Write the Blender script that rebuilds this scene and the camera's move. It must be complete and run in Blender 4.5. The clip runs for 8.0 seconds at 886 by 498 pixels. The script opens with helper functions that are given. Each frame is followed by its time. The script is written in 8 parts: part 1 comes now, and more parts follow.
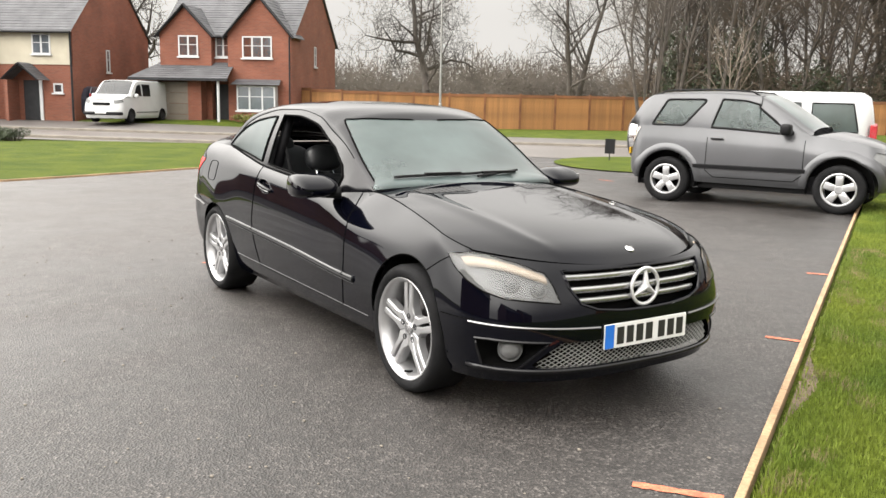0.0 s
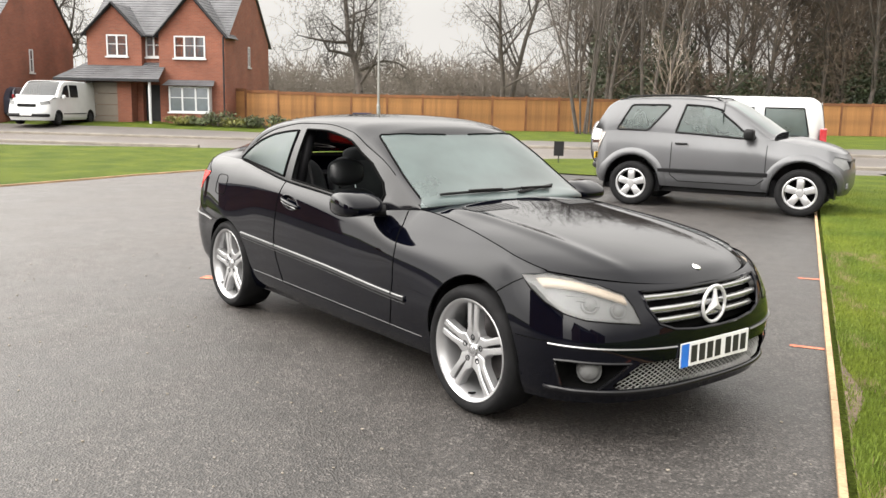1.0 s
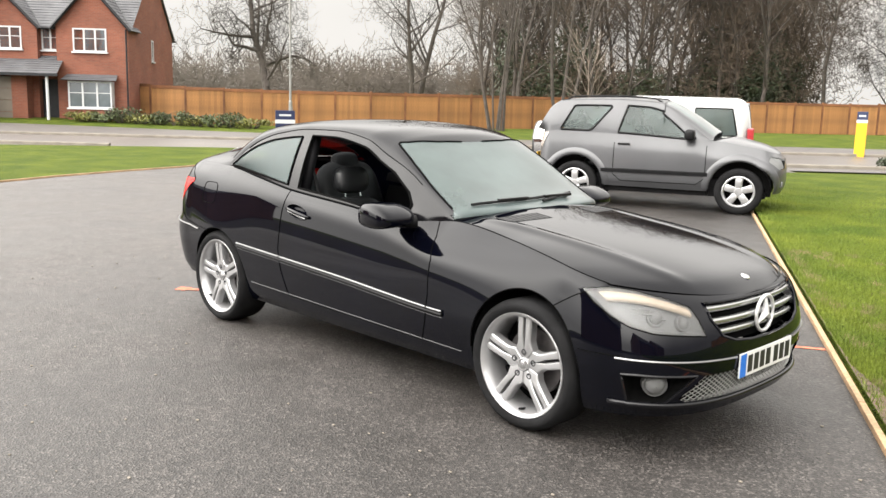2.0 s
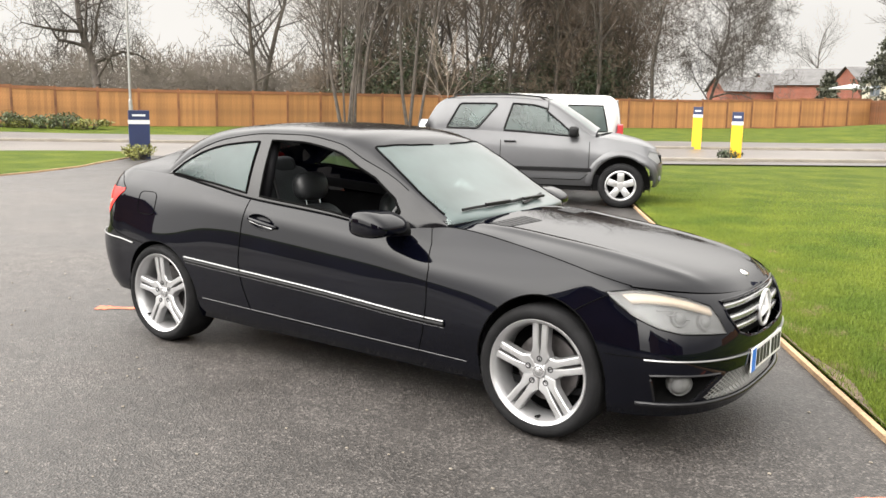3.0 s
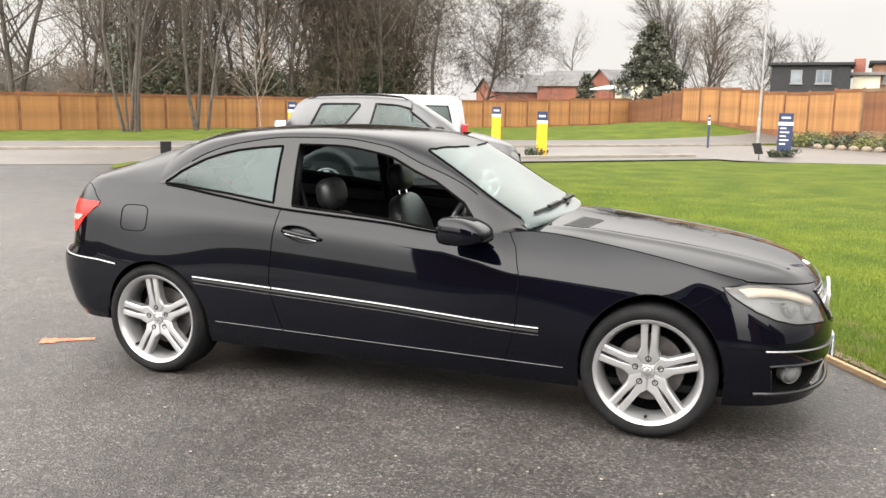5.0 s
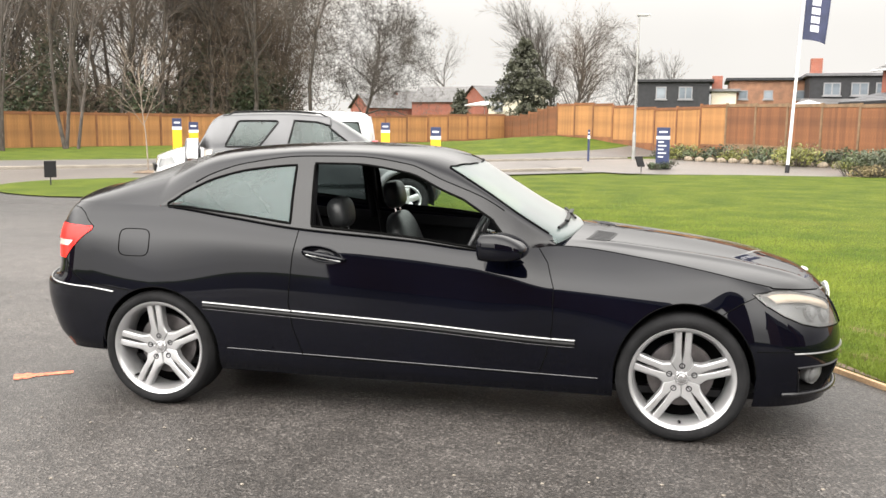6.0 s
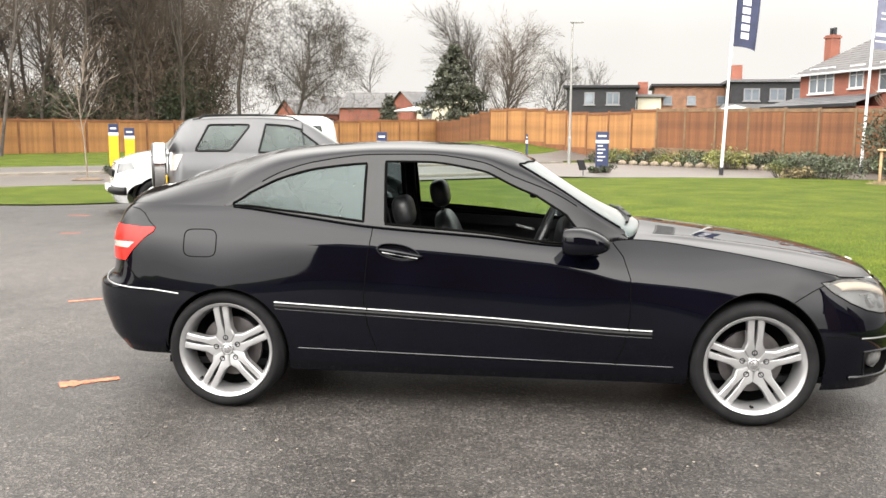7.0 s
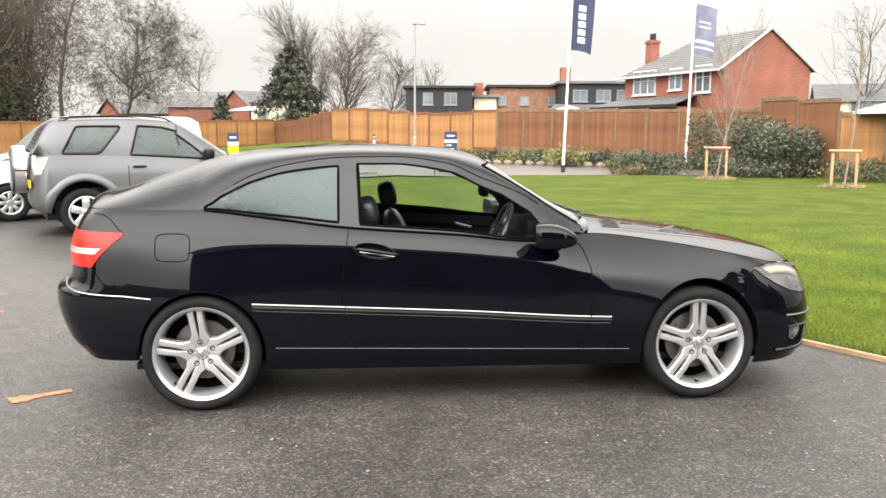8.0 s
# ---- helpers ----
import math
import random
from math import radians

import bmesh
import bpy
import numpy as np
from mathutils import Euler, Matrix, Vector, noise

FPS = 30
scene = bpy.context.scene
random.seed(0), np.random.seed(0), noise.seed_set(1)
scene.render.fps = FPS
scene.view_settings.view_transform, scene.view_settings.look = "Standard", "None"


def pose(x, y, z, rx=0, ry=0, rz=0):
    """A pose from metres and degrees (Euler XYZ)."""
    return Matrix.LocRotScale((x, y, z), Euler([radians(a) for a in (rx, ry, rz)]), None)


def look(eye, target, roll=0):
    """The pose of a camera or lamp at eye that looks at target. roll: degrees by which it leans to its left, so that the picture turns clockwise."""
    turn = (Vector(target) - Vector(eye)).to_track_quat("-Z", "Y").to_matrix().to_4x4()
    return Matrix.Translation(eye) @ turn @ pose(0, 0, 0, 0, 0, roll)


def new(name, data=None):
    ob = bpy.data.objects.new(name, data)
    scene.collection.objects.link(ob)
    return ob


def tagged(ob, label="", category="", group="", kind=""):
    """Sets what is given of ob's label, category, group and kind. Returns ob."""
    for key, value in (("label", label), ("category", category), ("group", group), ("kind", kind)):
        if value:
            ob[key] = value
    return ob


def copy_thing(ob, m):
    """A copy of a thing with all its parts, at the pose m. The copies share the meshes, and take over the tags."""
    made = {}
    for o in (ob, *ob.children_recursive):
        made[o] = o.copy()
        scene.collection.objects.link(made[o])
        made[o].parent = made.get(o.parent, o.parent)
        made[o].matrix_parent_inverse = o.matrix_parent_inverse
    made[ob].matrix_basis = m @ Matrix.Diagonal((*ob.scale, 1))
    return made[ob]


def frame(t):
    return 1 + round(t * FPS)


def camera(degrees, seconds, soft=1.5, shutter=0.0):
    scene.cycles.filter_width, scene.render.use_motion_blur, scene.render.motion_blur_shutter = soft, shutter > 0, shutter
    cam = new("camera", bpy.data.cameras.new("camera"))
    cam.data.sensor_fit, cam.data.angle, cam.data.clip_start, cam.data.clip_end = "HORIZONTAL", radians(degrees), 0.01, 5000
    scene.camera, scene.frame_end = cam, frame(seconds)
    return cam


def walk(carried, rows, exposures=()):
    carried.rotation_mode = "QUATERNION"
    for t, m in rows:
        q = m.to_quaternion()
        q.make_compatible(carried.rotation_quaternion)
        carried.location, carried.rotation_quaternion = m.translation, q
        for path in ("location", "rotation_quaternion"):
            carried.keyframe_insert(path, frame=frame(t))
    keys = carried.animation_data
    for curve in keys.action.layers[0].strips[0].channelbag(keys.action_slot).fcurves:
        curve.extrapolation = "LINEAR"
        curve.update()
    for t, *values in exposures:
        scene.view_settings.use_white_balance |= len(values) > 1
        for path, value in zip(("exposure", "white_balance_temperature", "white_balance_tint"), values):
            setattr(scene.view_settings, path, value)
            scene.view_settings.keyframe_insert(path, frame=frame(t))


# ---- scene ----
cam = camera(53.9, 8.0)

PATH = [
    (0, (4.869, -2.907, 1.397), (3.223, -1.819, 1.067), 1.2),
    (0.5, (4.691, -3.141, 1.443), (3.103, -1.971, 1.115), 1.1),
    (1, (4.43, -3.403, 1.475), (2.883, -2.179, 1.147), 1.2),
    (1.2, (4.339, -3.495, 1.492), (2.809, -2.249, 1.164), 1.1),
    (2.3, (3.673, -3.973, 1.533), (2.349, -2.511, 1.2), 1.4),
    (2.5, (3.54, -4.059, 1.539), (2.27, -2.55, 1.207), 1.2),
    (3, (3.17, -4.233, 1.535), (2.054, -2.606, 1.203), 1.1),
    (3.5, (2.799, -4.409, 1.536), (1.809, -2.703, 1.203), 1.1),
    (4, (2.456, -4.551, 1.536), (1.557, -2.795, 1.204), 1.0),
    (4.5, (2.098, -4.644, 1.518), (1.305, -2.838, 1.186), 0.9),
    (5.8, (1.118, -4.921, 1.503), (0.705, -2.986, 1.212), 0.7),
    (6, (0.969, -4.956, 1.506), (0.601, -3.011, 1.223), 0.6),
    (6.5, (0.578, -5.054, 1.483), (0.299, -3.092, 1.212), 0.5),
    (7, (0.213, -5.128, 1.458), (0.019, -3.156, 1.19), 0.4),
    (7.5, (-0.133, -5.247, 1.471), (-0.131, -3.265, 1.202), 0.3),
    (8, (-0.514, -5.349, 1.473), (-0.328, -3.376, 1.206), 0.2),
]
walk(cam, [(t, look(eye, target, roll)) for t, eye, target, roll in PATH],
     exposures=((0, -0.45), (1.2, -0.35), (3, -0.23), (8, -0.19)))

# ---- light ----
world = bpy.data.worlds.new("overcast")
scene.world = world
world.use_nodes = True
wn, wl = world.node_tree.nodes, world.node_tree.links
wn.clear()
sky = wn.new("ShaderNodeTexSky")
sky.sky_type, sky.sun_disc = "NISHITA", False
sky.sun_elevation, sky.sun_rotation = radians(28), radians(200)
sky.air_density, sky.dust_density = 1.0, 4.0
grey = wn.new("ShaderNodeHueSaturation")
grey.inputs["Saturation"].default_value = 0.12
# overcast dome: over three times as bright overhead as at the horizon
where, parts_ = wn.new("ShaderNodeTexCoord"), wn.new("ShaderNodeSeparateXYZ")
wl.new(where.outputs["Generated"], parts_.inputs[0])
rise = wn.new("ShaderNodeMapRange")
rise.interpolation_type = "SMOOTHSTEP"
rise.inputs[1].default_value, rise.inputs[2].default_value = 0.09, 0.43
rise.inputs[3].default_value, rise.inputs[4].default_value = 12.9, 41.0
wl.new(parts_.outputs[2], rise.inputs[0])
cloud = wn.new("ShaderNodeMixRGB")
cloud.blend_type = "MULTIPLY"
cloud.inputs[0].default_value = 1
cloud.inputs[2].default_value = (1.0, 0.968, 0.92, 1)
# the cloud glows softly round the veiled sun, low behind the viewer
glow_dot, glow = wn.new("ShaderNodeVectorMath"), wn.new("ShaderNodeMapRange")
glow_dot.operation = "DOT_PRODUCT"
glow_dot.inputs[1].default_value = (-0.30, -0.90, 0.32)
glow.interpolation_type = "SMOOTHSTEP"
glow.inputs[1].default_value, glow.inputs[2].default_value = -0.1, 1.0
glow.inputs[3].default_value, glow.inputs[4].default_value = 0.94, 3.4
wl.new(where.outputs["Generated"], glow_dot.inputs[0])
wl.new(glow_dot.outputs["Value"], glow.inputs[0])
# faint billows
billow, billow_range = wn.new("ShaderNodeTexNoise"), wn.new("ShaderNodeMapRange")
billow.inputs["Scale"].default_value, billow.inputs["Detail"].default_value = 2.2, 4
billow_range.inputs[1].default_value, billow_range.inputs[2].default_value = 0.3, 0.7
billow_range.inputs[3].default_value, billow_range.inputs[4].default_value = 0.93, 1.07
wl.new(where.outputs["Generated"], billow.inputs["Vector"])
wl.new(billow.outputs["Fac"], billow_range.inputs[0])
lit = wn.new("ShaderNodeMath")
lit.operation = "MULTIPLY"
wl.new(glow.outputs[0], lit.inputs[0])
wl.new(billow_range.outputs[0], lit.inputs[1])
dome = wn.new("ShaderNodeMath")
dome.operation = "MULTIPLY"
wl.new(rise.outputs[0], dome.inputs[0])
wl.new(lit.outputs[0], dome.inputs[1])
flat = wn.new("ShaderNodeMixRGB")
flat.inputs[0].default_value = 0.9
bg = wn.new("ShaderNodeBackground")
bg.inputs["Strength"].default_value = 0.1
wout = wn.new("ShaderNodeOutputWorld")
wl.new(sky.outputs[0], grey.inputs["Color"])
wl.new(grey.outputs[0], flat.inputs[1])
wl.new(dome.outputs[0], cloud.inputs[1])
wl.new(cloud.outputs[0], flat.inputs[2])
wl.new(flat.outputs[0], bg.inputs["Color"])
wl.new(bg.outputs[0], wout.inputs["Surface"])
sun = new("sun", bpy.data.lights.new("sun", "SUN"))
sun.data.energy, sun.data.angle, sun.data.color = 0.5, radians(70), (1.0, 0.97, 0.93)
sun.matrix_world = look((-6, -16, 14), (0, 0, 0))


# ---- materials ----
def mat(name, color, rough=0.6, metal=0.0, vary=0.12, scale=6.0, bump=0.0, bump_scale=60.0, coat=0.0,
        color2=None, fine=0.0, rand=0.0, spec=0.5, coat_ior=1.5):
    """A surface with stains at one scale, grain at another and a fine relief."""
    m = bpy.data.materials.new(name)
    m.use_nodes = True
    n, l = m.node_tree.nodes, m.node_tree.links
    b = n["Principled BSDF"]
    b.inputs["Roughness"].default_value = rough
    b.inputs["Metallic"].default_value = metal
    b.inputs["Coat Weight"].default_value = coat
    b.inputs["Coat Roughness"].default_value = 0.03
    b.inputs["Coat IOR"].default_value = coat_ior
    b.inputs["Specular IOR Level"].default_value = spec
    tc = n.new("ShaderNodeTexCoord")
    big = n.new("ShaderNodeTexNoise")
    big.inputs["Scale"].default_value, big.inputs["Detail"].default_value = scale, 5
    l.new(tc.outputs["Object"], big.inputs["Vector"])
    ramp = n.new("ShaderNodeValToRGB")
    c2 = color2 or tuple(c * (1 - vary) for c in color)
    c1 = tuple(min(1, c * (1 + vary)) for c in color) if not color2 else color
    ramp.color_ramp.elements[0].position, ramp.color_ramp.elements[1].position = 0.35, 0.65
    ramp.color_ramp.elements[0].color, ramp.color_ramp.elements[1].color = (*c2, 1), (*c1, 1)
    l.new(big.outputs["Fac"], ramp.inputs[0])
    col = ramp.outputs[0]
    if fine:
        fn = n.new("ShaderNodeTexNoise")
        fn.inputs["Scale"].default_value, fn.inputs["Detail"].default_value = bump_scale, 3
        l.new(tc.outputs["Object"], fn.inputs["Vector"])
        mr = n.new("ShaderNodeMapRange")
        mr.inputs[1].default_value, mr.inputs[2].default_value = 0.3, 0.7
        mr.inputs[3].default_value, mr.inputs[4].default_value = 1 - fine, 1 + fine
        l.new(fn.outputs["Fac"], mr.inputs[0])
        mx = n.new("ShaderNodeMixRGB")
        mx.blend_type = "MULTIPLY"
        mx.inputs[0].default_value = 1
        l.new(col, mx.inputs[1]), l.new(mr.outputs[0], mx.inputs[2])
        col = mx.outputs[0]
    if rand:
        oi = n.new("ShaderNodeObjectInfo")
        mr2 = n.new("ShaderNodeMapRange")
        mr2.inputs[3].default_value, mr2.inputs[4].default_value = 1 - rand, 1 + rand
        l.new(oi.outputs["Random"], mr2.inputs[0])
        mx2 = n.new("ShaderNodeMixRGB")
        mx2.blend_type = "MULTIPLY"
        mx2.inputs[0].default_value = 1
        l.new(col, mx2.inputs[1]), l.new(mr2.outputs[0], mx2.inputs[2])
        col = mx2.outputs[0]
    l.new(col, b.inputs["Base Color"])
    if bump:
        bn = n.new("ShaderNodeTexNoise")
        bn.inputs["Scale"].default_value, bn.inputs["Detail"].default_value = bump_scale, 4
        l.new(tc.outputs["Object"], bn.inputs["Vector"])
        bp = n.new("ShaderNodeBump")
        bp.inputs["Strength"].default_value, bp.inputs["Distance"].default_value = bump, 0.01
        l.new(bn.outputs["Fac"], bp.inputs["Height"])
        l.new(bp.outputs[0], b.inputs["Normal"])
    return m


def glass(name, tint, dirt_sheen=0.08, ior=1.5, rough=0.0, film=(0.5, 0.6, 0.6)):
    """Thin pane: clear tinted sheet with a mirror gloss and a matt film that holds dirt and painted sky sheen."""
    m = bpy.data.materials.new(name)
    m.use_nodes = True
    n, l = m.node_tree.nodes, m.node_tree.links
    n.clear()
    tr = n.new("ShaderNodeBsdfTransparent")
    tr.inputs[0].default_value = (*tint, 1)
    gl = n.new("ShaderNodeBsdfGlossy")
    gl.inputs["Roughness"].default_value = rough
    df = n.new("ShaderNodeBsdfDiffuse")
    df.inputs[0].default_value = (*film, 1)
    fr = n.new("ShaderNodeFresnel")
    fr.inputs[0].default_value = ior
    m1, m2 = n.new("ShaderNodeMixShader"), n.new("ShaderNodeMixShader")
    film_noise, tc, spread = n.new("ShaderNodeTexNoise"), n.new("ShaderNodeTexCoord"), n.new("ShaderNodeMapRange")
    film_noise.inputs["Scale"].default_value, film_noise.inputs["Detail"].default_value = 2.2, 4
    spread.inputs[1].default_value, spread.inputs[2].default_value = 0.32, 0.68
    spread.inputs[3].default_value, spread.inputs[4].default_value = dirt_sheen * 0.65, dirt_sheen * 1.35
    l.new(tc.outputs["Object"], film_noise.inputs["Vector"]), l.new(film_noise.outputs["Fac"], spread.inputs[0])
    l.new(spread.outputs[0], m1.inputs[0])
    l.new(tr.outputs[0], m1.inputs[1]), l.new(df.outputs[0], m1.inputs[2])
    l.new(fr.outputs[0], m2.inputs[0]), l.new(m1.outputs[0], m2.inputs[1]), l.new(gl.outputs[0], m2.inputs[2])
    out = n.new("ShaderNodeOutputMaterial")
    l.new(m2.outputs[0], out.inputs[0])
    return m


def brick_mat(name, c1, c2, mortar, scale=1.0):
    """Stretcher-bond brickwork, 215 x 65 mm bricks with 10 mm joints, mapped on upright walls."""
    m = bpy.data.materials.new(name)
    m.use_nodes = True
    n, l = m.node_tree.nodes, m.node_tree.links
    b = n["Principled BSDF"]
    b.inputs["Roughness"].default_value = 0.88
    tc, sx, cx = n.new("ShaderNodeTexCoord"), n.new("ShaderNodeSeparateXYZ"), n.new("ShaderNodeCombineXYZ")
    ad = n.new("ShaderNodeMath")
    ad.operation = "ADD"
    l.new(tc.outputs["Object"], sx.inputs[0])
    l.new(sx.outputs[0], ad.inputs[0]), l.new(sx.outputs[1], ad.inputs[1])
    l.new(ad.outputs[0], cx.inputs[0]), l.new(sx.outputs[2], cx.inputs[1])
    br = n.new("ShaderNodeTexBrick")
    br.inputs["Color1"].default_value, br.inputs["Color2"].default_value = (*c1, 1), (*c2, 1)
    br.inputs["Mortar"].default_value = (*mortar, 1)
    br.inputs["Scale"].default_value = 1.0
    br.inputs["Mortar Size"].default_value = 0.006
    br.inputs["Brick Width"].default_value, br.inputs["Row Height"].default_value = 0.225 * scale, 0.075 * scale
    l.new(cx.outputs[0], br.inputs["Vector"])
    ns = n.new("ShaderNodeTexNoise")
    ns.inputs["Scale"].default_value, ns.inputs["Detail"].default_value = 0.9, 6
    l.new(tc.outputs["Object"], ns.inputs["Vector"])
    mr = n.new("ShaderNodeMapRange")
    mr.inputs[1].default_value, mr.inputs[2].default_value = 0.3, 0.7
    mr.inputs[3].default_value, mr.inputs[4].default_value = 0.8, 1.18
    l.new(ns.outputs["Fac"], mr.inputs[0])
    mx = n.new("ShaderNodeMixRGB")
    mx.blend_type = "MULTIPLY"
    mx.inputs[0].default_value = 1
    l.new(br.outputs["Color"], mx.inputs[1]), l.new(mr.outputs[0], mx.inputs[2])
    l.new(mx.outputs[0], b.inputs["Base Color"])
    bp = n.new("ShaderNodeBump")
    bp.inputs["Strength"].default_value, bp.inputs["Distance"].default_value = 0.5, 0.01
    l.new(br.outputs["Fac"], bp.inputs["Height"])
    bp.invert = True
    l.new(bp.outputs[0], b.inputs["Normal"])
    return m


def tarmac_mat():
    """Damp asphalt: dark binder, pale chips, darker wet and paler dry patches."""
    m = bpy.data.materials.new("damp_tarmac")
    m.use_nodes = True
    n, l = m.node_tree.nodes, m.node_tree.links
    b = n["Principled BSDF"]
    tc = n.new("ShaderNodeTexCoord")
    chips = n.new("ShaderNodeTexVoronoi")
    chips.inputs["Scale"].default_value = 105
    l.new(tc.outputs["Object"], chips.inputs["Vector"])
    r1 = n.new("ShaderNodeValToRGB")
    e = r1.color_ramp.elements
    e[0].position, e[0].color = 0.0, (0.020, 0.0178, 0.0165, 1)
    e[1].position, e[1].color = 1.0, (0.15, 0.136, 0.126, 1)
    k = e.new(0.55)
    k.color = (0.046, 0.041, 0.038, 1)
    k = e.new(0.86)
    k.color = (0.076, 0.068, 0.063, 1)
    sp = n.new("ShaderNodeSeparateColor")
    l.new(chips.outputs["Color"], sp.inputs[0])
    l.new(sp.outputs[0], r1.inputs[0])
    wet = n.new("ShaderNodeTexNoise")
    wet.inputs["Scale"].default_value, wet.inputs["Detail"].default_value = 0.55, 7
    wet.inputs["Roughness"].default_value = 0.62
    l.new(tc.outputs["Object"], wet.inputs["Vector"])
    wr = n.new("ShaderNodeMapRange")
    wr.inputs[1].default_value, wr.inputs[2].default_value = 0.38, 0.62
    wr.inputs[3].default_value, wr.inputs[4].default_value = 0.80, 1.3
    l.new(wet.outputs["Fac"], wr.inputs[0])
    mid = n.new("ShaderNodeTexNoise")
    mid.inputs["Scale"].default_value, mid.inputs["Detail"].default_value = 7, 6
    l.new(tc.outputs["Object"], mid.inputs["Vector"])
    mr = n.new("ShaderNodeMapRange")
    mr.inputs[1].default_value, mr.inputs[2].default_value = 0.3, 0.7
    mr.inputs[3].default_value, mr.inputs[4].default_value = 0.82, 1.18
    l.new(mid.outputs["Fac"], mr.inputs[0])
    m1, m2 = n.new("ShaderNodeMixRGB"), n.new("ShaderNodeMixRGB")
    for q in (m1, m2):
        q.blend_type = "MULTIPLY"
        q.inputs[0].default_value = 1
    l.new(r1.outputs[0], m1.inputs[1]), l.new(wr.outputs[0], m1.inputs[2])
    l.new(m1.outputs[0], m2.inputs[1]), l.new(mr.outputs[0], m2.inputs[2])
    # paler on the house side, darker by the lawn, with a ragged join
    sx, wob = n.new("ShaderNodeSeparateXYZ"), n.new("ShaderNodeMath")
    l.new(tc.outputs["Object"], sx.inputs[0])
    wob.operation = "MULTIPLY_ADD"
    wob.inputs[1].default_value = 5.0
    l.new(wet.outputs["Fac"], wob.inputs[0]), l.new(sx.outputs[0], wob.inputs[2])
    side_tone = n.new("ShaderNodeMapRange")
    side_tone.inputs[1].default_value, side_tone.inputs[2].default_value = -3.0, 5.5
    side_tone.inputs[3].default_value, side_tone.inputs[4].default_value = 0.92, 0.5
    l.new(wob.outputs[0], side_tone.inputs[0])
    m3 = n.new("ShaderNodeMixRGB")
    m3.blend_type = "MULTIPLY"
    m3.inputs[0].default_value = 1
    l.new(m2.outputs[0], m3.inputs[1]), l.new(side_tone.outputs[0], m3.inputs[2])
    # darker along y beyond the bay, down to half the tone
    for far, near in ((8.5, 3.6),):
        far_tone = n.new("ShaderNodeMapRange")
        far_tone.inputs[1].default_value, far_tone.inputs[2].default_value = far, near
        far_tone.inputs[3].default_value, far_tone.inputs[4].default_value = 0.5, 1.0
        l.new(sx.outputs[1], far_tone.inputs[0])
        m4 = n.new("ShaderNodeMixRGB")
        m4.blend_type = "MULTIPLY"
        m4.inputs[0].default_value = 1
        l.new(m3.outputs[0], m4.inputs[1]), l.new(far_tone.outputs[0], m4.inputs[2])
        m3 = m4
    l.new(m3.outputs[0], b.inputs["Base Color"])
    rr = n.new("ShaderNodeMapRange")
    rr.inputs[1].default_value, rr.inputs[2].default_value = 0.36, 0.6
    rr.inputs[3].default_value, rr.inputs[4].default_value = 0.38, 0.6
    l.new(wet.outputs["Fac"], rr.inputs[0])
    l.new(rr.outputs[0], b.inputs["Roughness"])
    b.inputs["Specular IOR Level"].default_value = 0.42
    bp = n.new("ShaderNodeBump")
    bp.inputs["Strength"].default_value, bp.inputs["Distance"].default_value = 0.6, 0.006
    l.new(chips.outputs["Distance"], bp.inputs["Height"])
    l.new(bp.outputs[0], b.inputs["Normal"])
    return m


def lawn_mat(name, deep, fresh, straw, rough, spec, relief):
    """Winter turf: deep green and fresh green drifts with yellowed streaks and a fine speckle."""
    m = bpy.data.materials.new(name)
    m.use_nodes = True
    n, l = m.node_tree.nodes, m.node_tree.links
    b = n["Principled BSDF"]
    b.inputs["Roughness"].default_value = rough
    b.inputs["Specular IOR Level"].default_value = spec
    tc = n.new("ShaderNodeTexCoord")

    def cloudy(scale, lo, hi, detail=5):
        t, r = n.new("ShaderNodeTexNoise"), n.new("ShaderNodeMapRange")
        t.inputs["Scale"].default_value, t.inputs["Detail"].default_value = scale, detail
        r.inputs[1].default_value, r.inputs[2].default_value = lo, hi
        l.new(tc.outputs["Object"], t.inputs["Vector"]), l.new(t.outputs["Fac"], r.inputs[0])
        return r.outputs[0]
    col = n.new("ShaderNodeMixRGB")
    col.inputs[1].default_value, col.inputs[2].default_value = (*deep, 1), (*fresh, 1)
    l.new(cloudy(1.1, 0.35, 0.68), col.inputs[0])
    dry = n.new("ShaderNodeMixRGB")
    dry.inputs[2].default_value = (*straw, 1)
    l.new(col.outputs[0], dry.inputs[1]), l.new(cloudy(0.33, 0.62, 0.95, 6), dry.inputs[0])
    speck = n.new("ShaderNodeMapRange")
    speck.inputs[3].default_value, speck.inputs[4].default_value = 0.62, 1.38
    l.new(cloudy(38, 0.3, 0.7, 3), speck.inputs[0])
    out = n.new("ShaderNodeMixRGB")
    out.blend_type = "MULTIPLY"
    out.inputs[0].default_value = 1
    l.new(dry.outputs[0], out.inputs[1]), l.new(speck.outputs[0], out.inputs[2])
    l.new(out.outputs[0], b.inputs["Base Color"])
    if relief:
        bp = n.new("ShaderNodeBump")
        bp.inputs["Strength"].default_value, bp.inputs["Distance"].default_value = relief, 0.02
        l.new(cloudy(55, 0.2, 0.8, 4), bp.inputs["Height"])
        l.new(bp.outputs[0], b.inputs["Normal"])
    return m


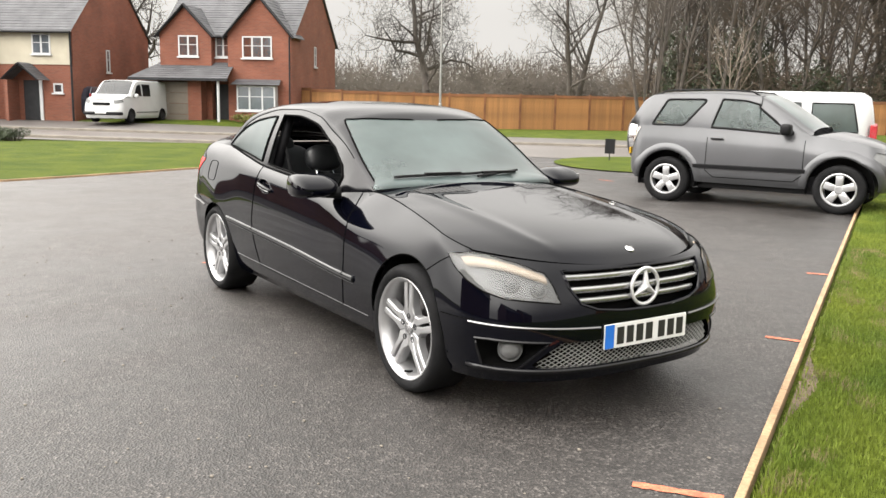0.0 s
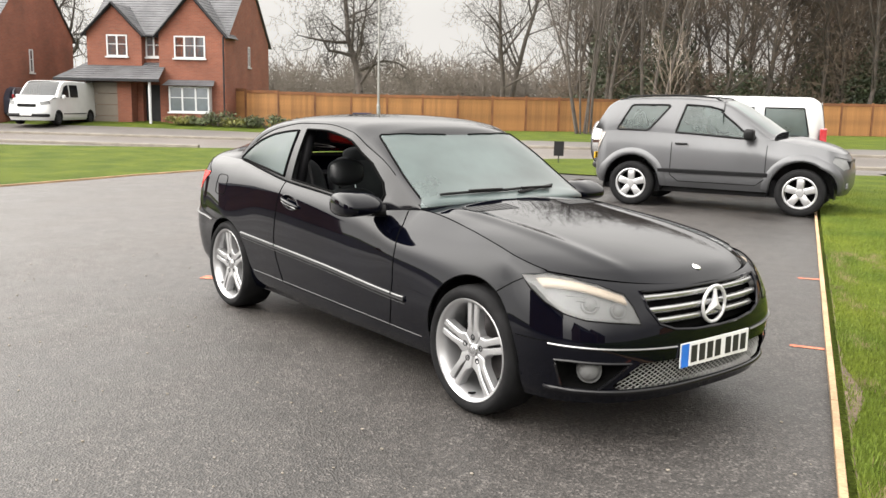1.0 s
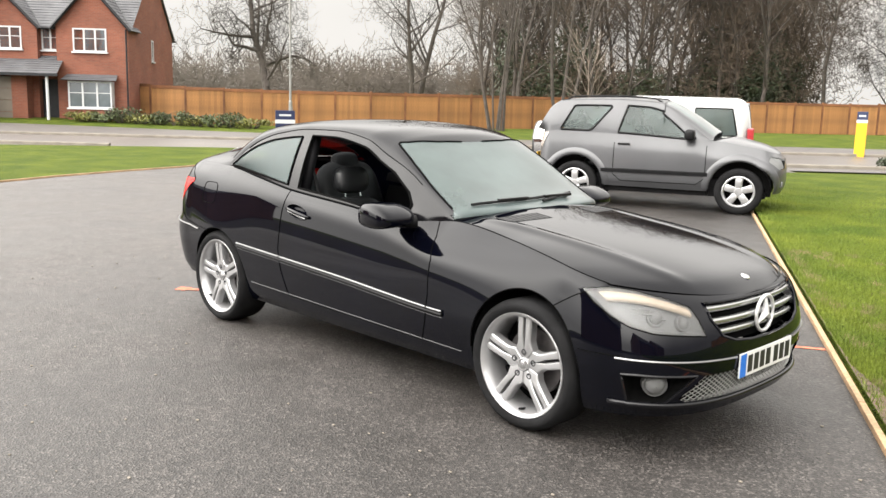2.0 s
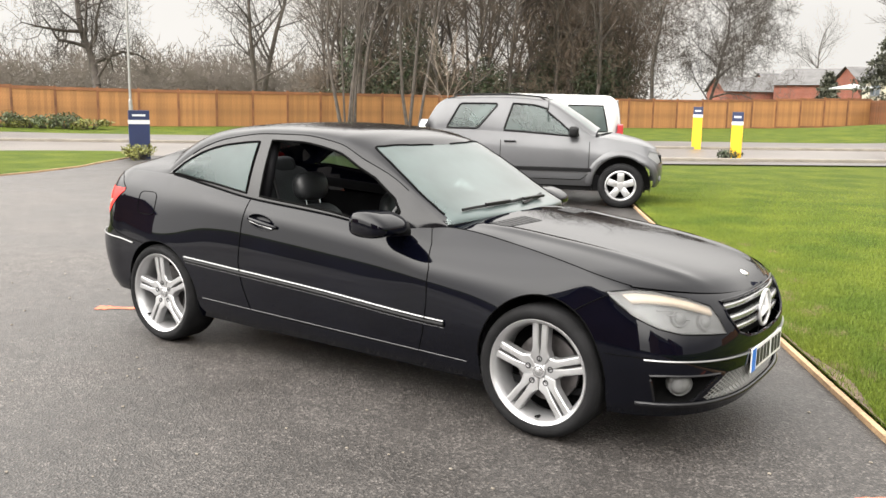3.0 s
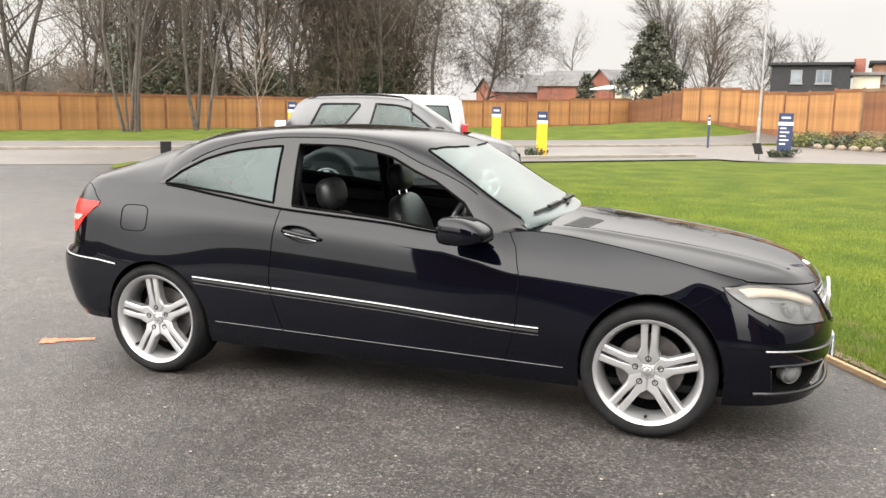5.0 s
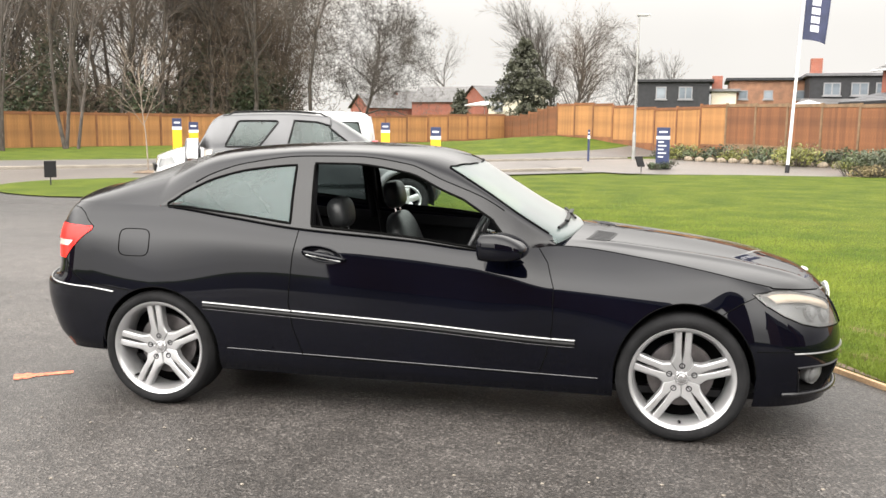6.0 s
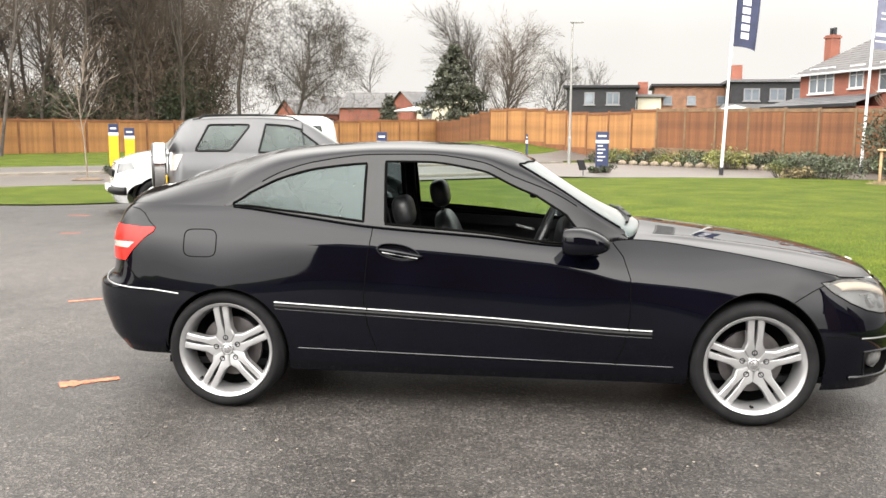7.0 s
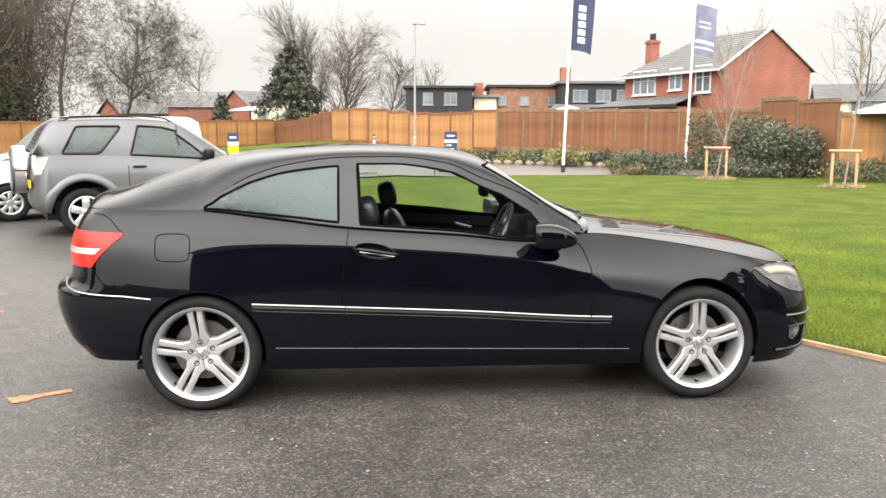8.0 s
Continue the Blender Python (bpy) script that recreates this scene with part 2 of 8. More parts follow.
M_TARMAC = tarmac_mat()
M_PAINT = mat("black_car_paint", (0.001, 0.0012, 0.003), 0.03, 0.0, 0.2, 3, spec=0.25)
M_BLACK = mat("black_plastic", (0.0065, 0.0065, 0.007), 0.4, 0, 0.2, 8, spec=0.14)
M_SATIN = mat("gloss_black_trim", (0.004, 0.004, 0.005), 0.14, 0, 0.2, 8, spec=0.3)
M_SEAM = mat("dark_shut_line", (0.002, 0.002, 0.002), 0.8, spec=0.04)
M_CHROME = mat("chrome", (0.86, 0.86, 0.87), 0.08, 1.0, 0.03, 9)
M_ALLOY = mat("silver_alloy", (0.40, 0.40, 0.405), 0.34, 0.75, 0.06, 9, coat=0.15)
M_STEEL = mat("brake_steel", (0.13, 0.12, 0.12), 0.45, 0.8, 0.2, 20)
M_TYRE = mat("tyre_rubber", (0.0085, 0.0085, 0.009), 0.8, 0, 0.25, 12, 0.25, 90, spec=0.12)
M_LEATHER = mat("black_leather", (0.014, 0.015, 0.016), 0.36, 0, 0.2, 12, 0.25, 160, spec=0.5)
M_CABIN = mat("dark_cabin_plastic", (0.006, 0.006, 0.007), 0.6, 0, 0.2, 8, 0.2, 200, spec=0.12)
M_GLASS = glass("clear_car_glass", (0.72, 0.82, 0.8), 0.05)
# the windscreen's pale film is part mist, part sky sheen put into the colour
M_SCREEN = glass("mist_sheen_windscreen_glass", (0.6, 0.72, 0.69), 0.5, 1.5, 0.29, (0.105, 0.138, 0.136))
M_TINT = glass("misted_tinted_glass", (0.36, 0.44, 0.44), 0.5, 1.42, 0.29, (0.052, 0.08, 0.078))
M_BACKLIGHT = glass("dark_privacy_glass", (0.12, 0.13, 0.14), 0.5, 1.42, 0.2, (0.012, 0.013, 0.014))
M_LENS = glass("clear_lens", (0.93, 0.94, 0.95), 0.14, 1.45, 0.03, (0.16, 0.157, 0.15))
M_TRIM = mat("satin_bright_trim", (0.24, 0.24, 0.24), 0.28, 1.0, 0.05, 9)
M_EDGE = mat("dull_grey_moulding", (0.055, 0.055, 0.057), 0.3, 0.6, 0.1, 9)
M_BADGE = mat("bright_silver_badge", (0.518, 0.518, 0.526), 0.36, 0.35, 0.04, 12)
M_LAMP = mat("silver_reflector", (0.14, 0.142, 0.142), 0.5, 0.15, 0.12, 9)
M_SLAT = mat("satin_silver", (0.373, 0.373, 0.378), 0.24, 0.8, 0.06, 12)
M_AMBER = mat("pale_amber_lens", (0.46, 0.37, 0.28), 0.4, 0.0, 0.08, 9)
M_RED = mat("red_lens", (0.6, 0.012, 0.008), 0.25, 0, 0.15, 25, spec=0.25)
M_WHITELENS = mat("frosted_lens", (0.31, 0.282, 0.255), 0.25, 0, 0.1, 30, coat=1)
M_PLATE = mat("white_plate", (0.6, 0.6, 0.59), 0.35, 0, 0.03, 8)
M_BLUE = mat("plate_blue", (0.015, 0.13, 0.5), 0.4)
M_BAR = mat("plate_black", (0.012, 0.012, 0.012), 0.5)
M_GRASS = lawn_mat("lawn_grass", (0.042, 0.062, 0.009), (0.076, 0.094, 0.0125), (0.112, 0.108, 0.018), 0.9, 0.08, 0.9)
M_BLADE = lawn_mat("grass_blade", (0.076, 0.114, 0.016), (0.134, 0.164, 0.022), (0.20, 0.19, 0.034), 0.6, 0.2, 0.0)
M_TIMBER = mat("edging_timber", (0.30, 0.195, 0.108), 0.8, 0, 0.25, 2.5, 0.4, 50, fine=0.2)
M_SOIL = mat("bare_soil", (0.084, 0.058, 0.037), 0.95, 0, 0.35, 5, 0.8, 40, fine=0.3)
M_ORANGE = mat("orange_marking_paint", (0.46, 0.125, 0.065), 0.75, 0, 0.3, 14, fine=0.35, bump_scale=90)
M_KERB = mat("concrete_kerb", (0.158, 0.14, 0.116), 0.85, 0, 0.15, 3, 0.3, 50)
M_PAVE = mat("pavement_tarmac", (0.0644, 0.0568, 0.0517), 0.6, 0, 0.15, 0.6, 0.4, 80, fine=0.2)
M_ROAD = mat("wet_road", (0.073, 0.0619, 0.0542), 0.42, 0, 0.15, 0.4, 0.3, 70, fine=0.15)
M_FENCE = mat("new_fence_timber", (0.232, 0.110, 0.036), 0.8, 0, 0.2, 1.6, 0.3, 40, fine=0.2, rand=0.14)
M_FENCE2 = mat("stained_fence_timber", (0.125, 0.048, 0.0165), 0.8, 0, 0.3, 1.2, 0.3, 40, fine=0.25, rand=0.18)
M_POST = mat("weathered_post", (0.121, 0.0756, 0.0403), 0.85, 0, 0.25, 3, 0.3, 40)
M_BARK = mat("tree_bark", (0.05, 0.041, 0.034), 0.9, 0, 0.35, 4, 0.5, 30)
M_TWIG = mat("twigs", (0.06, 0.05, 0.041), 0.9, 0, 0.3, 1.2)
M_TWIG2 = mat("brown_twigs", (0.082, 0.06, 0.042), 0.9, 0, 0.3, 1.2)
M_IVY = mat("dark_evergreen_leaves", (0.0288, 0.04, 0.016), 0.6, 0, 0.45, 1.5)
M_CONIFER = mat("conifer_needles", (0.036, 0.038, 0.022), 0.7, 0, 0.4, 2)
M_SHRUB = mat("shrub_leaves", (0.046, 0.06, 0.02), 0.6, 0, 0.4, 2)
M_SHRUB2 = mat("yellow_green_leaves", (0.11, 0.112, 0.022), 0.6, 0, 0.3, 2)
M_STRAW = mat("dry_stems", (0.19, 0.148, 0.078), 0.85, 0, 0.3, 3)
M_BRICK = brick_mat("orange_brick", (0.191, 0.0612, 0.0333), (0.152, 0.0451, 0.0255), (0.147, 0.0979, 0.0734))
M_BRICK2 = brick_mat("red_brick", (0.196, 0.0588, 0.0343), (0.166, 0.0465, 0.0269), (0.161, 0.108, 0.0878))
M_BRICK3 = brick_mat("dark_brown_brick", (0.15, 0.066, 0.046), (0.12, 0.054, 0.039), (0.13, 0.095, 0.08))
M_LAUREL = mat("grey_green_leaves", (0.047, 0.056, 0.031), 0.6, 0, 0.45, 1.5)
M_PALEBARK = mat("pale_smooth_bark", (0.15, 0.12, 0.093), 0.8, 0, 0.2, 4)
M_BOULDER = mat("tan_boulder", (0.14, 0.112, 0.08), 0.9, 0, 0.3, 9, 0.4, 40)
M_RENDER = mat("cream_render", (0.389, 0.356, 0.281), 0.85, 0, 0.08, 1.0, 0.2, 60)
M_SLATE = mat("grey_roof_tile", (0.0756, 0.0756, 0.0808), 0.7, 0, 0.2, 1.5, 0.3, 30, fine=0.15)
M_SLATE2 = mat("pale_roof_slate", (0.088, 0.085, 0.085), 0.6, 0, 0.2, 1.2, 0.3, 30, fine=0.15)
M_WHITE = mat("white_upvc", (0.449, 0.455, 0.461), 0.4, 0, 0.04, 3)
M_PANE = mat("house_window_glass", (0.09, 0.105, 0.12), 0.06, 0.0, 0.3, 0.8, spec=0.9)
M_GREYFRAME = mat("dull_grey_frame", (0.13, 0.13, 0.135), 0.5, 0, 0.1, 3)
M_DARK = mat("dark_grey_trim", (0.018, 0.0183, 0.02), 0.55, 0, 0.15, 4, spec=0.2)
M_GARAGE = mat("taupe_garage_door", (0.14, 0.117, 0.0936), 0.6, 0, 0.06, 3)
M_NAVY = mat("navy_sign", (0.0084, 0.0154, 0.0525), 0.4, 0, 0.08, 3)
M_YELLOW = mat("yellow_sign", (0.495, 0.288, 0.00576), 0.4, 0, 0.06, 3)
M_VANWHITE = mat("white_van_paint", (0.438, 0.444, 0.444), 0.25, 0, 0.03, 2, coat=0.7)
M_SUV = mat("grey_metallic_paint", (0.064, 0.065, 0.069), 0.36, 0.3, 0.06, 2, coat=0.35)
M_GALV = mat("galvanised_steel", (0.227, 0.227, 0.216), 0.5, 0.5, 0.1, 4)


# ---- building blocks ----
def part(name, bm, material, parent=None, label="", smooth=False, kind="", category="", group=""):
    me = bpy.data.meshes.new(name)
    bm.normal_update()
    bm.to_mesh(me)
    bm.free()
    me.materials.append(material)
    if smooth:
        me.polygons.foreach_set("use_smooth", [True] * len(me.polygons))
    ob = new(name, me)
    if parent is not None:
        ob.parent = parent
    return tagged(ob, label, category, group, kind)


def thing(name, label, category, m=None, group=""):
    ob = new(name)
    if m is not None:
        ob.matrix_world = m
    return tagged(ob, label, category, group)


def box(bm, a, b, bevel=0.0, m=None):
    """A block between two corners, its edges rounded if asked."""
    a, b = Vector(a), Vector(b)
    got = bmesh.ops.create_cube(bm, size=1, matrix=Matrix.Translation((a + b) / 2) @ Matrix.Diagonal((*(b - a), 1)))
    vs = got["verts"]
    if bevel:
        es = list({e for v in vs for e in v.link_edges})
        r = bmesh.ops.bevel(bm, geom=es, offset=bevel, segments=2, affect="EDGES", profile=0.6)
        vs = list({v for f in r["faces"] for v in f.verts} | {v for v in vs if v.is_valid})
    if m is not None:
        bmesh.ops.transform(bm, matrix=m, verts=[v for v in vs if v.is_valid])
    return vs


def boxed(a, b, bevel=0.0):
    bm = bmesh.new()
    box(bm, a, b, bevel)
    return bm


def tube(bm, pts, r, sides=6, closed=False, flat_cap=True):
    """A tube along points; r is one radius or one for each point."""
    pts = [Vector(p) for p in pts]
    n = len(pts)
    rs = r if isinstance(r, (list, tuple)) else [r] * n
    rings = []
    up = Vector((0, 0, 1))
    for i, p in enumerate(pts):
        if closed:
            d = (pts[(i + 1) % n] - pts[i - 1])
        else:
            d = pts[min(i + 1, n - 1)] - pts[max(i - 1, 0)]
        d = d.normalized() if d.length > 1e-9 else Vector((0, 0, 1))
        s = d.cross(up)
        if s.length < 0.05:
            s = d.cross(Vector((1, 0, 0)))
        s.normalize()
        t = s.cross(d)
        rings.append([bm.verts.new(p + (s * math.cos(a) + t * math.sin(a)) * rs[i])
                      for a in (2 * math.pi * k / sides for k in range(sides))])
    for i in range(n if closed else n - 1):
        q, w = rings[i], rings[(i + 1) % n]
        for k in range(sides):
            bm.faces.new((q[k], q[(k + 1) % sides], w[(k + 1) % sides], w[k]))
    if not closed and flat_cap:
        bm.faces.new(rings[0][::-1]), bm.faces.new(rings[-1])


def tubed(pts, r, sides=6, closed=False):
    bm = bmesh.new()
    tube(bm, pts, r, sides, closed)
    return bm


def lathe(bm, prof, segs=48, axis="Y", m=None):
    """Turns a profile of (radius, height) about the y axis (or z)."""
    rings = []
    for r, h in prof:
        ring = []
        for k in range(segs):
            a = 2 * math.pi * k / segs
            p = (r * math.cos(a), h, r * math.sin(a)) if axis == "Y" else (r * math.cos(a), r * math.sin(a), h)
            ring.append(bm.verts.new(m @ Vector(p) if m is not None else p))
        rings.append(ring)
    for q, w in zip(rings, rings[1:]):
        for k in range(segs):
            bm.faces.new((q[k], q[(k + 1) % segs], w[(k + 1) % segs], w[k]))


def prism(bm, outline, depth, m=None):
    """An outline in the x-z plane, given thickness along y."""
    a = [bm.verts.new((x, 0, z)) for x, z in outline]
    b = [bm.verts.new((x, depth, z)) for x, z in outline]
    fs = [bm.faces.new(a), bm.faces.new(b[::-1])]
    n = len(a)
    for i in range(n):
        fs.append(bm.faces.new((a[i], b[i], b[(i + 1) % n], a[(i + 1) % n])))
    bmesh.ops.recalc_face_normals(bm, faces=fs)
    if m is not None:
        bmesh.ops.transform(bm, matrix=m, verts=a + b)
    return a + b


def grid(bm, rows, close=False):
    vs = [[bm.verts.new(p) for p in r] for r in rows]
    for q, w in zip(vs, vs[1:]):
        for k in range(len(q) - 1):
            bm.faces.new((q[k], q[k + 1], w[k + 1], w[k]))
    return vs


def spl(*pairs):
    """A smooth curve through (x, value) pairs, flat outside them."""
    xs, ys = [p[0] for p in pairs], [p[1] for p in pairs]
    n = len(xs)
    d = [(ys[i + 1] - ys[i]) / (xs[i + 1] - xs[i]) for i in range(n - 1)]
    t = [d[0]] + [0 if d[i - 1] * d[i] <= 0 else 2 * d[i - 1] * d[i] / (d[i - 1] + d[i]) for i in range(1, n - 1)] + [d[-1]]

    def f(x):
        if x <= xs[0]:
            return ys[0]
        if x >= xs[-1]:
            return ys[-1]
        i = 0
        while x > xs[i + 1]:
            i += 1
        h = xs[i + 1] - xs[i]
        s = (x - xs[i]) / h
        return ((1 + 2 * s) * (1 - s) ** 2 * ys[i] + s * (1 - s) ** 2 * h * t[i]
                + s * s * (3 - 2 * s) * ys[i + 1] + s * s * (s - 1) * h * t[i + 1])
    return f


def inside(poly, x, y):
    hit = False
    n = len(poly)
    for i in range(n):
        (x1, y1), (x2, y2) = poly[i], poly[(i + 1) % n]
        if (y1 > y) != (y2 > y) and x < (x2 - x1) * (y - y1) / (y2 - y1) + x1:
            hit = not hit
    return hit


def nearest(poly, x, y):
    best = None
    n = len(poly)
    for i in range(n):
        (x1, y1), (x2, y2) = poly[i], poly[(i + 1) % n]
        dx, dy = x2 - x1, y2 - y1
        ll = dx * dx + dy * dy
        s = 0 if ll == 0 else max(0, min(1, ((x - x1) * dx + (y - y1) * dy) / ll))
        px, py = x1 + s * dx, y1 + s * dy
        d = (px - x) ** 2 + (py - y) ** 2
        if best is None or d < best[0]:
            best = (d, px, py)
    return best[1], best[2]


def carve(us, vs, point, regions, key=lambda u, v: (u, v), back=lambda a, b: (a, b), mirror=True):
    """Cuts a curved sheet point(u, v) into regions, whose outlines are given in key(u, v). One bmesh for each region, and one for
    the rest (the last)."""
    nu, nv = len(us), len(vs)
    kk = [[key(u, v) for v in vs] for u in us]
    boxes = [(min(p[0] for p in r), max(p[0] for p in r), min(p[1] for p in r), max(p[1] for p in r)) for r in regions]
    own = [[len(regions)] * (nv - 1) for _ in range(nu - 1)]
    for i in range(nu - 1):
        for j in range(nv - 1):
            a = sum(kk[i + q][j + w][0] for q in (0, 1) for w in (0, 1)) / 4
            b = sum(kk[i + q][j + w][1] for q in (0, 1) for w in (0, 1)) / 4
            for n, r in enumerate(regions):
                bb = boxes[n]
                if bb[0] <= a <= bb[1] and bb[2] <= b <= bb[3] and inside(r, a, b):
                    own[i][j] = n
                    break
    pos = {}
    for i in range(nu):
        for j in range(nv):
            near = {own[q][w] for q in (i - 1, i) for w in (j - 1, j) if 0 <= q < nu - 1 and 0 <= w < nv - 1}
            if len(near) > 1:
                a, b = nearest(regions[min(near)], *kk[i][j])
                pos[i, j] = Vector(point(*back(a, b)))
            else:
                pos[i, j] = Vector(point(us[i], vs[j]))
    out = []
    for n in range(len(regions) + 1):
        bm = bmesh.new()
        for side in ((1, -1) if mirror else (1,)):
            vv = {}

            def vert(i, j):
                if (i, j) not in vv:
                    p = pos[i, j]
                    vv[i, j] = bm.verts.new((p.x, p.y * side, p.z))
                return vv[i, j]
            for i in range(nu - 1):
                for j in range(nv - 1):
                    if own[i][j] == n:
                        q = [vert(i, j), vert(i + 1, j), vert(i + 1, j + 1), vert(i, j + 1)]
                        bm.faces.new(q if side > 0 else q[::-1])
        out.append(bm)
    return out


def dense(poly, step):
    out = []
    for (x1, y1), (x2, y2) in zip(poly, poly[1:] + poly[:1]):
        n = max(1, int(math.hypot(x2 - x1, y2 - y1) / step))
        out += [(x1 + (x2 - x1) * k / n, y1 + (y2 - y1) * k / n) for k in range(n)]
    return out


# ---- ground ----
ALONG = Vector((0.733, 0.68, 0))      # along the road
ACROSS = Vector((-0.68, 0.733, 0))    # away from the drive, over the road


def smooth01(t):
    t = max(0.0, min(1.0, t))
    return t * t * (3 - 2 * t)


def terrain(x, y):
    """Height of the ground: level by the drive, rising to the houses and to the bank by the tall fence."""
    n = -0.68 * x + 0.733 * y
    a = 0.733 * x + 0.68 * y
    z = 0.22 * smooth01((n - 28) / 12)
    z += 0.28 * smooth01((-a + -8) / 14) * smooth01((n - 27) / 8)
    z += 0.75 * smooth01((a - 22) / 12) * smooth01((n - 26 + 0.9 * max(0, a - 30)) / 11) * (1 - 0.75 * smooth01((n - 39) / 8))
    return z


def draped(name, outline, lift, material, label, category, step=2.0):
    """A flat area laid over the ground."""
    bm = bmesh.new()
    bm.faces.new([bm.verts.new((x, y, 0)) for x, y in outline])
    for axis, k in ((Vector((1, 0, 0)), 0), (Vector((0, 1, 0)), 1)):
        lo, hi = min(p[k] for p in outline), max(p[k] for p in outline)
        c = lo + step
        while c < hi:
            bmesh.ops.bisect_plane(bm, geom=bm.verts[:] + bm.edges[:] + bm.faces[:], plane_co=axis * c, plane_no=axis)
            c += step
    bmesh.ops.triangulate(bm, faces=bm.faces)
    for v in bm.verts:
        v.co.z = terrain(v.co.x, v.co.y) + lift
    bm.normal_update()
    for f in bm.faces:
        if f.normal.z < 0:
            f.normal_flip()
    return part(name, bm, material, None, label, smooth=True, kind="structure", category=category)


def strip(n0, n1, a0, a1, k=24):
    """The outline of a band beside the road, from n0 to n1 across and a0 to a1 along."""
    def f(n, a):
        p = ACROSS * n + ALONG * a
        return p.x, p.y
    return [f(n0, a0 + (a1 - a0) * i / k) for i in range(k + 1)] + [f(n1, a1 - (a1 - a0) * i / k) for i in range(k + 1)]


def rounded(pts, n=6, turns=2):
    """A closed outline with its corners cut round."""
    for _ in range(turns):
        out = []
        for (x1, y1), (x2, y2) in zip(pts, pts[1:] + pts[:1]):
            out += [(x1 * 0.75 + x2 * 0.25, y1 * 0.75 + y2 * 0.25), (x1 * 0.25 + x2 * 0.75, y1 * 0.25 + y2 * 0.75)]
        pts = out
    return pts


# one ground sheet to the horizon
bm = bmesh.new()
edges = [-900, -400, -200, -120, -90] + [-70 + 2.5 * k for k in range(49)] + [70, 100, 200, 400, 900]
grid(bm, [[(x, y, terrain(x, y) - 0.03) for x in edges] for y in edges])
part("ground", bm, M_GRASS, None, "grass verges and bank reaching the horizon", smooth=True, kind="structure", category="ground")

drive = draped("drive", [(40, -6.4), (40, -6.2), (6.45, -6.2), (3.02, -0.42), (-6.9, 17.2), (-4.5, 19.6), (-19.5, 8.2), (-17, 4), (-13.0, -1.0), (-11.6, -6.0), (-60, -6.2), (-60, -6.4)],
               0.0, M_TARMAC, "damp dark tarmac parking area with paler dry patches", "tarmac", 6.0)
# unseen dark ground, added to darken what the car's lower doors reflect
draped("unseen_ground", [(60, -40), (60, -6.4), (-60, -6.4), (-60, -40)], 0.0, mat("unseen_dark_matt", (0.034, 0.031, 0.03), 0.9, 0, 0.2, 0.8, 0.2, 60, spec=0.1), "unseen dark matt ground added behind the parking bay", "road", 8.0)
draped("road", strip(18.6, 25.4, -60, 75), 0.004, M_ROAD, "wet grey estate road", "road")
draped("road_mouth", [(-4.8, 17.0), (-7.4, 16.6), (-20.4, 7.4), (-18.4, 12.4), (-13, 17.2), (-8, 21)], 0.008, M_ROAD, "wet grey road mouth into the parking area", "road")
draped("side_road", rounded([(0.5, 22.8), (6.0, 24.4), (16, 23.6), (40, 14), (44, 20), (17, 29.5), (10, 36), (3.5, 38.5), (-3, 32)]), 0.014, M_ROAD, "wet grey side road", "road")
draped("far_pavement", strip(27.2, 31.0, -60, 27), 0.02, M_PAVE, "grey tarmac pavement behind the road", "pavement")
draped("far_pavement_right", strip(27.2, 31.0, 27, 44), 0.018, M_PAVE, "grey tarmac pavement behind the road", "pavement")
draped("near_pavement", strip(17.2, 18.4, 6.5, 17.4), 0.012, M_PAVE, "pale pavement edge beside the lawn", "pavement")
# dropped kerbs on both sides of the road
for name, n0, a0, a1 in (("kerb_far", 25.4, -60, 26), ("kerb_near_right", 18.45, 7, 17.2), ("kerb_near_left", 19.5, -40, -10.5)):
    bm = bmesh.new()
    rows = []
    for k in range(60):
        a = a0 + (a1 - a0) * k / 59
        row = []
        for dn, dz in ((0.0, -0.02), (0.0, 0.085), (0.02, 0.1), (0.125, 0.1), (0.125, -0.02)):
            p = ACROSS * (n0 + dn) + ALONG * a
            row.append((p.x, p.y, terrain(p.x, p.y) + dz))
        rows.append(row)
    grid(bm, rows)
    bmesh.ops.recalc_face_normals(bm, faces=bm.faces)
    part(name, bm, M_KERB, None, "concrete kerb along the road", kind="structure", category="kerb")
draped("dry_verge", strip(25.53, 27.1, -60, 24), 0.03, M_SOIL, "muddy worn grass verge", "verge")
# lawns
LAWN_R = [(3.06, -0.36), (-6.3, 16.2), (-5.2, 17.6), (-2.3, 20.1), (1.2, 22.6), (5.1, 24.0), (9, 24.1), (14.5, 23.0), (18, 20.5), (40, 8), (40, -14), (11.2, -13)]
LAWN_L = rounded([(-13.2, -4.2), (-10.6, -1.6), (-11.4, 0.4), (-12.6, 2.9), (-13.6, 6.3), (-15.4, 8.7), (-16.8, 11.2), (-18.9, 10.4), (-21.3, 6.6), (-23.9, 2.8), (-24.6, 0.4), (-26.5, -4.5), (-20, -8)], turns=1)
ISLAND = rounded([(-13.2, 13.2), (-11.6, 10.9), (-8.8, 10.2), (-5.9, 13.4), (-7.2, 16.4), (-8.8, 17.6), (-12.6, 15.6)])
draped("lawn_right", LAWN_R, 0.02, M_GRASS, "short green lawn beside the parking area", "lawn", 1.5)
draped("lawn_left", LAWN_L, 0.025, M_GRASS, "short green lawn across the parking area", "lawn", 1.5)
draped("lawn_island", ISLAND, 0.025, M_GRASS, "small green lawn by the road mouth", "lawn", 1.5)


